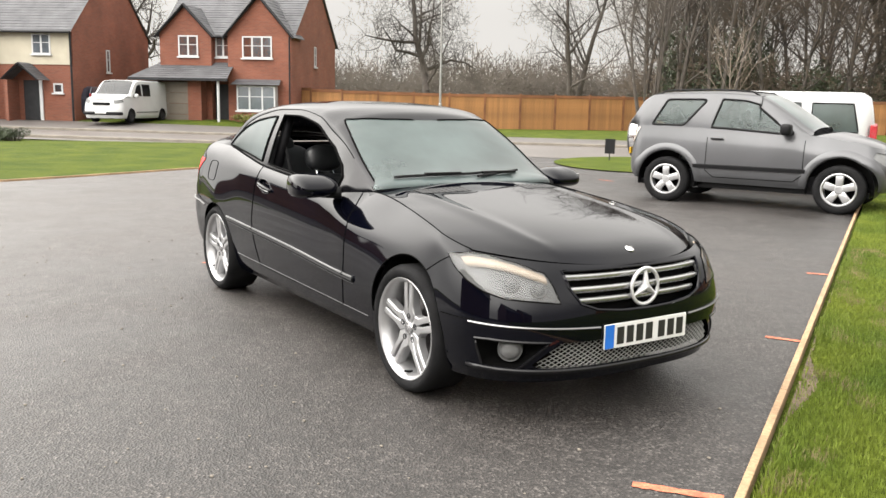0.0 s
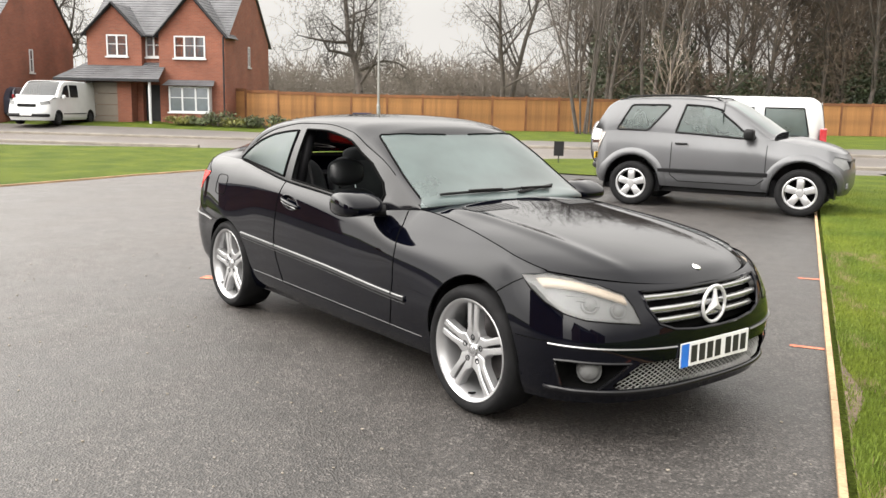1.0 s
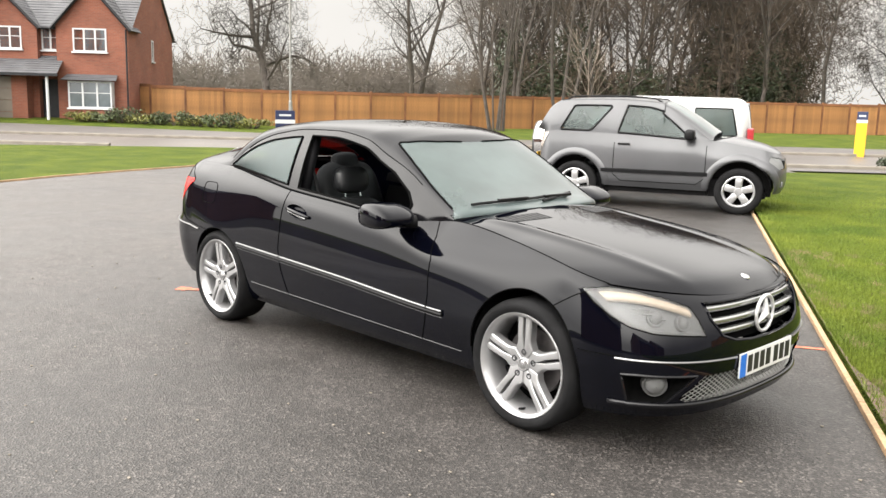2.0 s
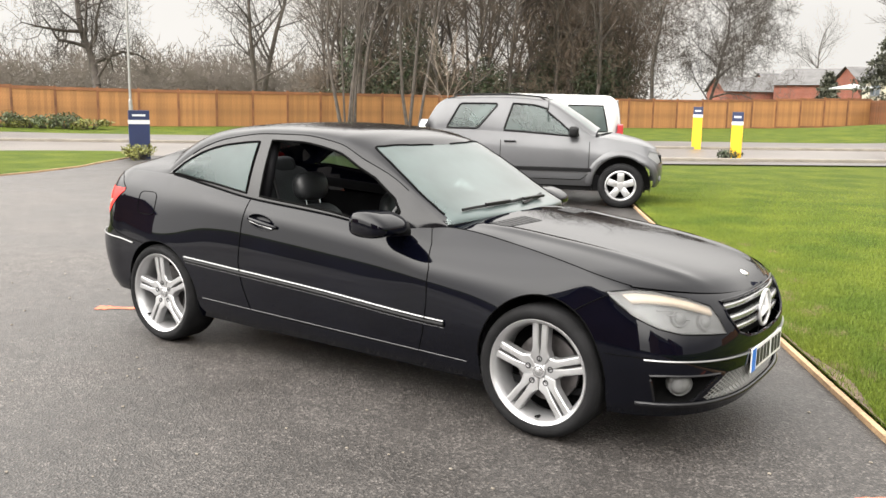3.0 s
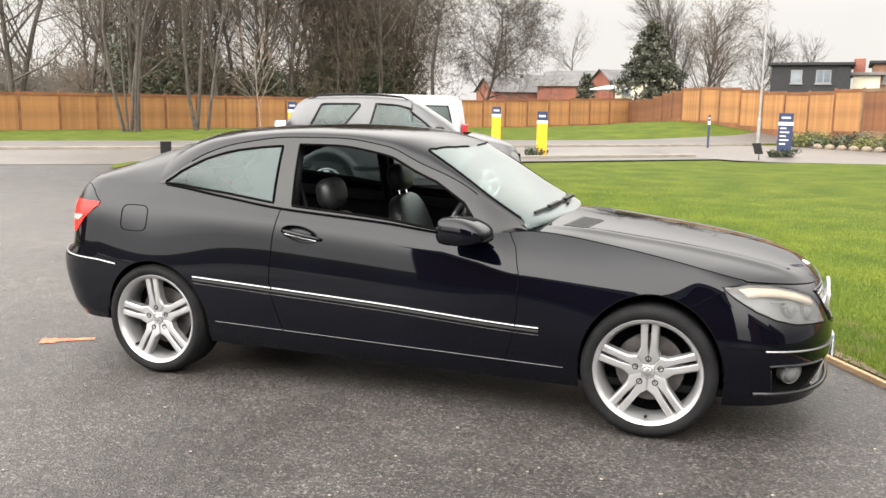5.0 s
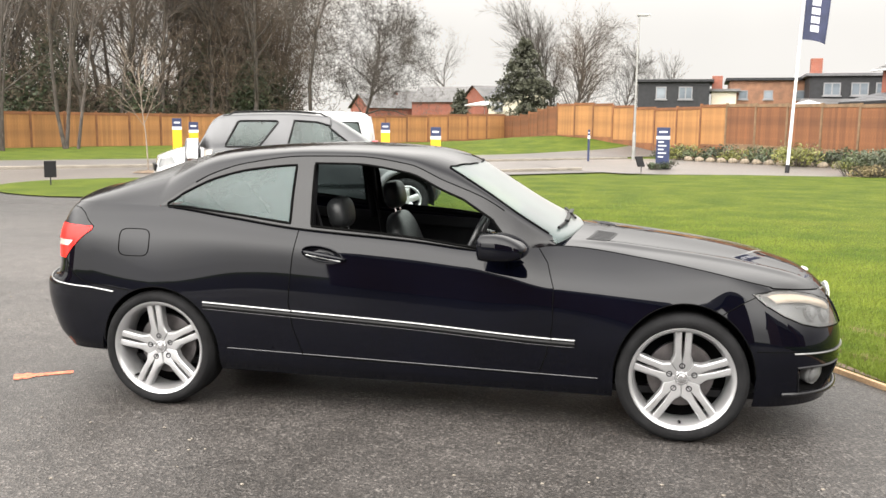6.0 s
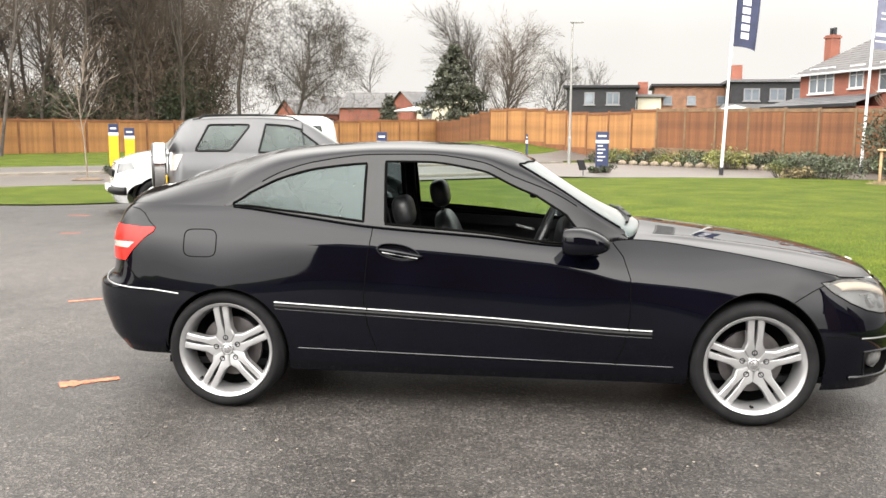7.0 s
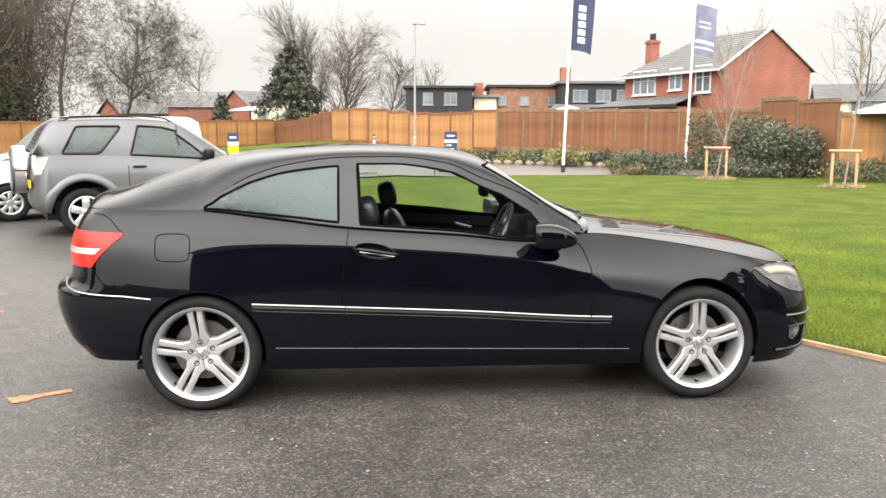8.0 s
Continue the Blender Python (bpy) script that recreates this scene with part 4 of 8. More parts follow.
    wide = [(-1.335, 0.16), (-1.15, 0.085), (-0.635, 0.065), (-0.635, 0.875), (-0.9, 0.87), (-1.1, 0.84), (-1.25, 0.78), (-1.335, 0.5)]
    hole = [(-0.52, 0.06), (0.30, 0.05), (0.44, 0.05), (0.455, 0.45), (0.405, 0.66), (0.25, 0.82), (0.0, 0.88), (-0.3, 0.90), (-0.535, 0.90)]
    got = carve(xs, ws, side, [dense(wide, 0.03), dense(hole, 0.03)])
    for o in halves("quarter_window", got[0], M_TINT, car, "tinted rear quarter glass"):
        o.visible_shadow = False
    glass_bm = got[1]
    gone = [f for f in glass_bm.faces if f.calc_center_median().y < 0]
    bmesh.ops.delete(glass_bm, geom=gone, context="FACES")
    glass_bm.normal_update()
    if sum(f.normal.y for f in glass_bm.faces) < 0:
        bmesh.ops.reverse_faces(glass_bm, faces=glass_bm.faces)
    part("door_window", glass_bm, M_GLASS, car, smooth=True).visible_shadow = False
    halves("window_surround", got[2], M_SATIN, car, "gloss black window surround")
    for s in (1, -1):
        def mir(p):
            return Vector((p.x, p.y * s, p.z))
        for seal in (wide, hole):
            part("window_seal", tubed([mir(side(x, w) + Vector((0, 0.003, 0))) for x, w in dense(seal, 0.03)], 0.0065, 6, True), M_SEAM, car)
        # shut lines
        for name, line in (("door_seam", [skin(u, z, 0.0015) for u, z in door if z < min(Z_BELT(u), 0.97) - 0.004]),
                           ("bumper_seam", [skin(u_x(1.675 + 0.02 * k, 0.472), 0.472, 0.0015) for k in range(11)]),
                           ("rear_bumper_seam", [skin(u, z, 0.0015) for u, z in ((-1.5, 0.62), (-1.62, 0.63), (-1.70, 0.64), (-1.761, 0.655), (-1.80, 0.69), (-1.829, 0.726), (-1.865, 0.77))]),
                           ("fender_seam", [skin(u_x(x, z), z, 0.0015) for x, z in ((1.52, 0.635), (1.55, 0.655), (1.61, 0.692), (1.66, 0.717), (1.705, 0.736))]),
                           ("tailgate_seam", [skin(u, z, 0.0015) for u, z in ((-1.93, 1.04), (-1.85, 1.035), (-1.80, 1.015), (-1.765, 0.975), (-1.742, 0.946), (-1.75, 0.926), (-1.816, 0.84), (-1.865, 0.772))]),
                           ("bonnet_seam", [hood(1.0, q / 30) + Vector((0, 0, 0.002)) for q in range(31)]),
                           ("roof_seam", [upper(x, 1.0) + Vector((0, 0.002, 0)) for x in [-1.19 + 0.03 * k for k in range(56)]]),
                           ("belt_seam", [flank(x, 1.0) + Vector((0, 0.004, 0.002)) for x in [-1.3 + 0.04 * k for k in range(44)]])):
            if len(line) > 1:
                part(name, tubed([mir(p) for p in line], 0.0024 if name != "belt_seam" else 0.005, 5), M_SEAM, car)
        # chrome rubbing strip with its lower black bead
        xs2 = [-1.085 + 0.03 * k for k in range(66)]
        xs2 = [x for x in xs2 if x < 0.855]
        for name, off, mt, r in (("trim_strip", 0.007, M_TRIM, 0.0056), ("trim_bead", 0.001, M_BLACK, 0.013), ("trim_edge", 0.0015, M_EDGE, 0.0017)):
            bm = bmesh.new()
            dz = {"trim_strip": 0.0, "trim_bead": -0.018, "trim_edge": -0.036}[name]
            tube(bm, [mir(skin(x, Z_TRIM(x) + dz, off)) for x in xs2], r, 8)
            part(name, bm, mt, car, "chrome rubbing strip" if name == "trim_strip" else "")
        part("sill_line", tubed([mir(skin(-0.97 + 0.06 * k, 0.332 - 0.0215 * k * 0.06, 0.001)) for k in range(33)], 0.0022, 5), M_EDGE, car)
        for xb in (-0.6, 0.722):
            part("strip_gap", tubed([mir(skin(xb + dx, Z_TRIM(xb) - 0.001, 0.009)) for dx in (-0.0025, 0.0025)], 0.0085, 6), M_SEAM, car)
        # bumper chrome strips
        part("bumper_strip", tubed([mir(skin(u_at(0.768 - 0.49 * i / 24, 0.46), 0.463 - 0.02 * i / 24, 0.004)) for i in range(25)], 0.0052, 6), M_TRIM, car)
        part("rear_bumper_strip", tubed([mir(skin(-1.6 - 0.02 * k, 0.608 + 0.0022 * k, 0.004)) for k in range(30)], 0.0045, 6), M_TRIM, car)
        # headlamp: bowl, projector, amber strip, clear cover
        hl = part("headlamp", lens_patch(lamp, -0.045, s), M_LAMP, car, "clear headlamp with pale amber strip", smooth=True)
        part("lamp_cover", lens_patch(lamp, 0.003, s), M_LENS, hl, smooth=True).visible_shadow = False
        for y, z, r in ((0.635, 0.645, 0.036), (0.535, 0.62, 0.032)):
            u = u_at(y, z)
            c, o = skin(u, z, -0.035), skin(u, z, -0.005)
            bm = bmesh.new()
            d = (o - c).normalized().to_track_quat("Z", "Y").to_matrix().to_4x4()
            lathe(bm, [(0.001, 0.022), (r * 0.6, 0.018), (r * 0.82, 0.004), (r * 0.86, 0.0), (r, 0.012), (r * 1.1, 0.006), (r * 1.12, -0.02)], 24, "Z", Matrix.Translation(c) @ d)
            for v in bm.verts:
                v.co.y *= s
            part("projector", bm, M_LAMP, hl, smooth=True)
        edge = spl((0.49, 0.674), (0.53, 0.693), (0.579, 0.713), (0.652, 0.737), (0.705, 0.742), (0.742, 0.731))
        bm = bmesh.new()
        grid(bm, [[mir(skin(u_at(y, edge(y) - dz), edge(y) - dz, off)) for y in [0.50 + 0.235 * k / 14 for k in range(15)]] for dz, off in ((0.004, -0.02), (0.006, -0.008), (0.022, -0.006), (0.036, -0.008), (0.040, -0.024))])
        part("turn_strip", bm, M_AMBER, hl, smooth=True)
        for k in range(3):
            part("lamp_rib", tubed([mir(skin(u_at(0.70 - 0.02 * k - 0.05 * j / 3, 0.66 - 0.018 * k), 0.675 - 0.02 * k, -0.02)) for j in range(4)], 0.004, 5), M_LAMP, hl)
        part("lamp_rim", tubed([mir(skin(u, min(z, 0.999 * flank(u, 1).z), 0.0)) for u, z in lamp], 0.004, 5, True), M_SEAM, hl)
        # fog lamp in its recess
        part("fog_recess", lens_patch(fog, -0.07, s), M_SEAM, car, smooth=True)
        uf, zf = u_at(0.657, 0.335), 0.334
        c, o = skin(uf, zf, -0.05), skin(uf, zf, 0.0)
        d = (o - c).normalized().to_track_quat("Z", "Y").to_matrix().to_4x4()
        bm = bmesh.new()
        lathe(bm, [(0.001, 0.034), (0.03, 0.03), (0.043, 0.018), (0.046, 0.0), (0.052, 0.02), (0.055, 0.0), (0.055, -0.03)], 28, "Z", Matrix.Translation(c) @ d)
        for v in bm.verts:
            v.co.y *= s
        part("fog_lamp", bm, M_LAMP, car, "round clear fog lamp", smooth=True)
        part("fog_rim", tubed([mir(skin(u, z, 0.0)) for u, z in fog], 0.006, 5, True), M_SATIN, car)
        # tail lamp
        tl = part("tail_lamp", lens_patch(tail, 0.004, s), M_RED, car, "red tail lamp with a clear band", smooth=True)
        bandp = [(u, z) for u, z in dense([(-1.82, 0.868), (-1.85, 0.838), (-2.12, 0.832), (-2.12, 0.865)], 0.02)]
        part("clear_band", lens_patch(bandp, 0.007, s), M_WHITELENS, tl, smooth=True)
        # fuel flap seam on the right side only
        if s < 0:
            fl = []
            for k in range(41):
                a = 2 * math.pi * k / 40
                ca, sa = math.cos(a), math.sin(a)
                fl.append((-1.49 + 0.088 * math.copysign(abs(ca) ** 0.45, ca), 0.872 + 0.07 * math.copysign(abs(sa) ** 0.45, sa)))
            part("fuel_flap_seam", tubed([mir(skin(u, z, 0.001)) for u, z in fl[:-1]], 0.0025, 5, True), M_SEAM, car)
        # handle
        bm = bmesh.new()
        hp = [skin(-0.545 + 0.0225 * k, 0.858 - 0.0034 * k, 0.006 + 0.016 * math.sin(math.pi * k / 10)) for k in range(11)]
        tube(bm, [mir(p) for p in hp], [0.009 + 0.004 * math.sin(math.pi * k / 10) for k in range(11)], 8)
        hd = part("door_handle", bm, M_PAINT, car, smooth=True)
        bm = bmesh.new()
        tube(bm, [mir(p + Vector((0, 0.004, -0.011))) for p in hp[1:10]], 0.0042, 6)
        part("handle_strip", bm, M_TRIM, hd)
        part("handle_cup", lens_patch(cup, -0.024, s), M_PAINT, hd, smooth=True)
        part("cup_rim", tubed([mir(skin(u, z, 0.0)) for u, z in cup], 0.003, 5, True), M_PAINT, hd, smooth=True)
        kp = skin(-0.525, 0.853, 0.006)
        bm = bmesh.new()
        lathe(bm, [(0.001, 0.008), (0.007, 0.007), (0.009, 0.0)], 14, "Y", Matrix.Translation(mir(kp)) @ Matrix.Diagonal((1, s, 1, 1)))
        part("key_cylinder", bm, M_SLAT, hd, smooth=True)
        # mirror
        bm = bmesh.new()
        bmesh.ops.create_uvsphere(bm, u_segments=28, v_segments=18, radius=1)
        for v in bm.verts:
            x, y, z = v.co
            v.co = (math.copysign(abs(x) ** 0.7, x) * 0.135 * (1 - 0.15 * y), math.copysign(abs(y) ** 0.62, y) * 0.132, math.copysign(abs(z) ** 0.62, z) * 0.065 * (1 - 0.2 * y) * (1 - 0.4 * max(0, x)) - 0.014 * max(0, x))
            if v.co.x < -0.085:
                v.co.x = -0.085
        bmesh.ops.transform(bm, matrix=pose(0.475, -0.872, 0.934, 0, 0, -8), verts=bm.verts)
        for v in bm.verts:
            v.co.y *= -s
        if s > 0:
            bmesh.ops.reverse_faces(bm, faces=bm.faces)
        mr = part("door_mirror", bm, M_PAINT, car, "black door mirror with indicator strip", smooth=True)
        bm = bmesh.new()
        tube(bm, [mir(Vector((0.56, 0.74, 0.90))), mir(Vector((0.53, 0.79, 0.895))), mir(Vector((0.51, 0.84, 0.90)))], [0.035, 0.028, 0.03], 10)
        part("mirror_foot", bm, M_BLACK, mr, smooth=True)
        part("indicator_strip", tubed([mir(Vector((0.545 + 0.03 * math.sin(math.pi * k / 10), 0.78 + 0.02 * k, 0.922))) for k in range(11)], 0.006, 6), M_SATIN, mr)
        part("mirror_glass", boxed((0.432, min(s * 0.78, s * 0.97), 0.885), (0.437, max(s * 0.78, s * 0.97), 0.968)), M_CHROME, mr)
    # grille: dark backing, three chrome bars, ring badge
    bm = bmesh.new()
    rows = []
    for z in (0.50, 0.56, 0.62, 0.69):
        rows.append([(skin(um - 0.004, z).x - 0.05 - 0.4 * (y / 10) ** 2, y / 10 * 1.09, z) for y in range(-4, 5)])
    grid(bm, rows)
    gr = part("grille", bm, M_SEAM, car, "black grille with three chrome bars")

    def nose(y, z, off):
        u = u_at(abs(y), z) if abs(y) > 0.002 else um - 0.002
        p = skin(u, z)
        return Vector((p.x + off, y, z))
    for z, w, r in ((0.655, 0.415, 0.011), (0.603, 0.40, 0.011), (0.553, 0.36, 0.011)):
        bm = bmesh.new()
        pts = [nose(w * (k / 12 - 1), z, -0.016 + 0.004 * (1 - abs(k / 12 - 1)) - 0.25 * max(0.0, 0.603 - z)) for k in range(25)]
        grid(bm, [[p + Vector((dx, 0, dz)) for p in pts] for dx, dz in ((-0.035, 0.010), (-0.002, 0.0165), (0.005, 0.010), (0.003, -0.004), (-0.006, -0.0135), (-0.035, -0.012))])
        part("grille_bar", bm, M_SLAT, gr, smooth=True)
    part("grille_rim", tubed([nose(y, z, 0.0) for y, z in dense([(-0.424, 0.688), (0.424, 0.688), (0.415, 0.62), (0.37, 0.55), (0.29, 0.522), (0.16, 0.508), (0, 0.503), (-0.16, 0.508),
                              (-0.29, 0.522), (-0.37, 0.55), (-0.415, 0.62)], 0.03)], 0.007, 6, True), M_PAINT, gr)
    bx = nose(0.0, 0.598, 0.0).x
    bm = bmesh.new()
    tube(bm, [(bx, 0.083 * math.cos(a), 0.598 + 0.083 * math.sin(a)) for a in (2 * math.pi * k / 40 for k in range(40))], 0.0085, 8, True)
    bd = part("badge_ring", bm, M_BADGE, gr, "plain chrome ring badge", smooth=True)
    bm = bmesh.new()
    for a in (90, 210, 330):
        ca, sa = math.cos(radians(a)), math.sin(radians(a))
        tube(bm, [(bx + 0.004, 0, 0.598), (bx, 0.08 * ca, 0.598 + 0.08 * sa)], [0.018, 0.004], 6)
    part("badge_spoke", bm, M_BADGE, bd)
    bm = bmesh.new()
    lathe(bm, [(0.001, 0.004), (0.02, 0.002), (0.022, -0.004)], 20, "Z", Matrix.Translation(hood(0, 0.955)) @ pose(0, 0, 0.003, 0, 25, 0))
    part("bonnet_badge", bm, M_CHROME, car, smooth=True)
    # lower intake mesh
    bm = bmesh.new()
    grid(bm, [[nose(0.57 * (k / 14 - 1), z, -0.06) for k in range(29)] for z in (0.256, 0.32, 0.388)])
    it = part("intake", bm, M_SEAM, car, "black lower intake with a diamond mesh")
    bm = bmesh.new()
    pitch = 0.033
    for k in range(-29, 30):
        for sgn in (1, -1):
            y0 = k * pitch
            pts = []
            for j in range(13):
                z = 0.262 + 0.12 * j / 12
                y = y0 + sgn * (z - 0.32) * 1.6
                w = 0.562 - (z - 0.268) * 0.85
                if abs(y) < w:
                    pts.append(nose(y, z, -0.018))
            if len(pts) > 1:
                tube(bm, [pts[0], pts[len(pts) // 2], pts[-1]] if len(pts) > 2 else pts, 0.0021, 4)
    part("intake_mesh", bm, M_GALV, it)
    # splitter lip
    part("front_lip", tubed([nose(0.745 * (k / 24 - 1), 0.252 + 0.004 * abs(k / 24 - 1), 0.004) for k in range(49)], 0.013, 7), M_SATIN, car, smooth=True)
    # number plate as plain bars
    px = nose(0.0, 0.395, 0.005).x
    plate = part("number_plate", boxed((px - 0.008, -0.26, 0.339), (px, 0.26, 0.451), 0.003), M_PLATE, car, "white number plate with a blue end band")
    part("blue_band", boxed((px + 0.0005, -0.258, 0.342), (px + 0.0025, -0.205, 0.448)), M_BLUE, plate)
    for k, y in enumerate((-0.165, -0.105, -0.045, 0.015, 0.095, 0.155, 0.215)):
        part("plate_bar", boxed((px + 0.0005, y - 0.021, 0.356), (px + 0.0025, y + 0.021, 0.434)), M_BAR, plate)
    # wipers
    for y0, y1, x0 in ((-0.5, 0.10, 0.84), (0.02, 0.36, 0.82)):
        bm = bmesh.new()
        pts = []
        for k in range(13):
            y = y0 + (y1 - y0) * k / 12
            xx = X_COWL + COWL_DEEP * max(0, 1 - abs(y / 0.622) ** 1.6) ** (1 / 1.6) - 0.055 - 0.04 * k / 12
            q = upper(xx, min(0.93, abs(y) / max(0.05, upper(xx, 1).y)))
            pts.append((q.x + 0.006, y, q.z + 0.01))
        tube(bm, pts, 0.008, 6)
        box(bm, (pts[6][0] - 0.012, pts[6][1] - 0.12, pts[6][2] - 0.002), (pts[6][0] + 0.012, pts[6][1] + 0.12, pts[6][2] + 0.014), 0.004)
        part("wiper", bm, M_BLACK, car)
    # bonnet vents at the scuttle
    for s in (1, -1):
        bm = bmesh.new()
        grid(bm, [[hood(s * (0.3 + 0.05 * k), 0.07 + 0.03 * j) + Vector((0, 0, 0.0015)) for k in range(10)] for j in range(4)])
        bmesh.ops.recalc_face_normals(bm, faces=bm.faces)
        vent = part("bonnet_vent", bm, M_BLACK, car, "black louvred vent at the screen's foot", smooth=True)
        for k in range(8):
            q0, q1 = hood(s * (0.33 + 0.055 * k), 0.08), hood(s * (0.32 + 0.055 * k), 0.152)
            part("louvre", tubed([q0 + Vector((0, 0, 0.001)), q1 + Vector((0, 0, 0.001))], 0.0035, 5), M_SATIN, vent)
    # floor, wheel houses, underside
    bm = bmesh.new()
    box(bm, (-1.72, -0.66, 0.2), (1.82, 0.66, 0.235))
    part("underbody", bm, M_BLACK, car)
    for x, r in ((1.357, 0.362), (-1.357, 0.333)):
        for s in (1, -1):
            bm = bmesh.new()
            ring = [(x + (r + 0.002 - 0.03 * abs(math.cos(a)) * (x > 0)) * math.cos(a), 0.315 + (r + 0.002) * math.sin(a)) for a in (-0.1 + (math.pi + 0.2) * k / 30 for k in range(31))]
            grid(bm, [[(px_, s * y, pz_) for px_, pz_ in ring] for y in (0.775, 0.55, 0.42)])
            vs2 = [bm.verts.new((px_, s * 0.42, pz_)) for px_, pz_ in ring]
            bm.faces.new(vs2)
            part("wheel_arch_liner", bm, M_BLACK, car)
            zc = 0.318 if x > 0 else 0.312
            part("arch_lip", tubed([mirror_pt(skin(u_x(x - math.copysign(0.005, x) + (0.33 if x > 0 else 0.328) * math.cos(a), zc + r * math.sin(a)), zc + r * math.sin(a), -0.002), s) for a in (0.05 + (math.pi - 0.1) * k / 40 for k in range(41))], 0.0035, 6), M_SEAM, car, smooth=True)
    # wheels
    for x, z in ((1.346, 0.314), (-1.357, 0.310)):
        for s in (-1, 1):
            wheel(car, x, s, z)
    cabin(car)
    return car


def mirror_pt(p, s):
    return Vector((p.x, p.y * s, p.z))


def lens_patch(poly, off, s):
    """A curved panel that fills an outline on the flank."""
    cu = sum(p[0] for p in poly) / len(poly)
    cz = sum(p[1] for p in poly) / len(poly)
    bm = bmesh.new()
    rings = []
    for t in (1.0, 0.96, 0.85, 0.7, 0.5, 0.3, 0.12):
        o = off * (1 if off > 0 else min(1, (1 - t) * 6))
        rings.append([mirror_pt(skin(cu + (u - cu) * t, min(cz + (z - cz) * t, flank(cu + (u - cu) * t, 1).z - 0.0005), o if t < 1 or off > 0 else 0.0), s) for u, z in poly])
    vs = [[bm.verts.new(p) for p in r] for r in rings]
    n = len(poly)
    for a, b in zip(vs, vs[1:]):
        for k in range(n):
            bm.faces.new((a[k], a[(k + 1) % n], b[(k + 1) % n], b[k]))
    bm.faces.new(vs[-1])
    bmesh.ops.recalc_face_normals(bm, faces=bm.faces)
    return bm


def wheel(car, x, s, z):
    """An eighteen-inch wheel with five split spokes; its outer face looks along s * y."""
    W = 0.112
    m = Matrix.Translation((x, s * 0.683, z)) @ Matrix.Diagonal((1, s, 1, 1))
    rt = z
    turn = 90 if x > 0 else 98
    bm = bmesh.new()
    rr = 0.253
    lathe(bm, [(rr - 0.012, -W), (rr, -W), (rr - 0.014, -W + 0.02), (rr - 0.03, -0.03), (rr - 0.03, 0.06), (rr - 0.014, W - 0.02), (rr - 0.002, W - 0.008), (rr, W - 0.002), (rr - 0.004, W + 0.003),
               (rr - 0.012, W), (rr - 0.022, W - 0.012), (rr - 0.036, 0.05), (rr - 0.036, -0.02)], 64)
    # hub
    lathe(bm, [(0.001, W - 0.03), (0.028, W - 0.03), (0.036, W - 0.034), (0.06, W - 0.05), (0.075, W - 0.07)], 40)
    bmesh.ops.transform(bm, matrix=m, verts=bm.verts)
    bmesh.ops.recalc_face_normals(bm, faces=bm.faces)
    wh = part("wheel", bm, M_ALLOY, car, "silver five-spoke alloy wheel", smooth=True)
    smooth_by_angle(wh)
    # split spokes, each leg a part
    def face(r):
        t = (r - 0.03) / (rr - 0.05)
        return W - 0.03 + 0.005 * math.sin(math.pi * min(1, max(0, t) * 1.1)) + 0.012 * t
    for k in range(5):
        a = radians(turn + 72 * k)
        ca, sa = math.cos(a), math.sin(a)
        for sg in (1, -1):
            rows = []
            for i in range(15):
                r = 0.028 + (rr - 0.022 - 0.028) * i / 14
                lo = 0.0075 * max(0.0, min(1.0, (r - 0.075) / 0.06)) - 0.0002
                hi = min(r * 0.7265, 0.0335 + 0.009 * r / rr + 0.008 * max(0.0, (r - 0.2) / 0.05) ** 2 + 0.02 * max(0.0, (0.118 - r) / 0.044) ** 2)
                y = face(r)
                row = [(r, lo, y - 0.045), (r, lo, y - 0.005), (r, lo + 0.003, y - 0.0015), (r, lo + (hi - lo) * 0.45, y), (r, hi - 0.006, y - 0.001), (r, hi, y - 0.007), (r, hi + 0.003, y - 0.045)]
                rows.append([(r_, sg * o, y_) for r_, o, y_ in row])
            bm = bmesh.new()
            grid(bm, [[(r * ca - o * sa, y, r * sa + o * ca) for r, o, y in row] for row in rows])
            bmesh.ops.transform(bm, matrix=m, verts=bm.verts)
            bmesh.ops.recalc_face_normals(bm, faces=bm.faces)
            smooth_by_angle(part("spoke", bm, M_ALLOY, wh, smooth=True), 30)
        bm = bmesh.new()
        lathe(bm, [(0.0005, -0.002), (0.0072, -0.002), (0.0078, 0.0015), (0.0105, 0.0015), (0.0115, 0.0), (0.0115, -0.004)], 16, "Y", Matrix.Translation((0.061 * ca, face(0.061), 0.061 * sa)) @ Matrix.Scale(1.3, 4))
        bmesh.ops.transform(bm, matrix=m, verts=bm.verts)
        part("wheel_bolt", bm, M_DARK, wh)
    av = radians(turn + 180 + (0 if x > 0 else -50))
    bm = bmesh.new()
    tube(bm, [((rr - 0.03) * math.cos(av), 0.062, (rr - 0.03) * math.sin(av)), ((rr - 0.04) * math.cos(av), W - 0.008, (rr - 0.04) * math.sin(av))], [0.008, 0.005], 8)
    bmesh.ops.transform(bm, matrix=m, verts=bm.verts)
    part("tyre_valve", bm, M_TYRE, wh)
    bm = bmesh.new()
    lathe(bm, [(rr - 0.004, W - 0.004), (rr + 0.006, W + 0.006), (rr + 0.03, W + 0.012), (rt - 0.02, W + 0.006), (rt - 0.006, W - 0.008), (rt, W - 0.03), (rt, -W + 0.03), (rt - 0.008, -W + 0.006),
               (rr + 0.03, -W - 0.01), (rr - 0.004, -W)], 72)
    bmesh.ops.transform(bm, matrix=m, verts=bm.verts)
    bmesh.ops.recalc_face_normals(bm, faces=bm.faces)
    part("tyre", bm, M_TYRE, wh, "black low-profile tyre", smooth=True)
    bm = bmesh.new()
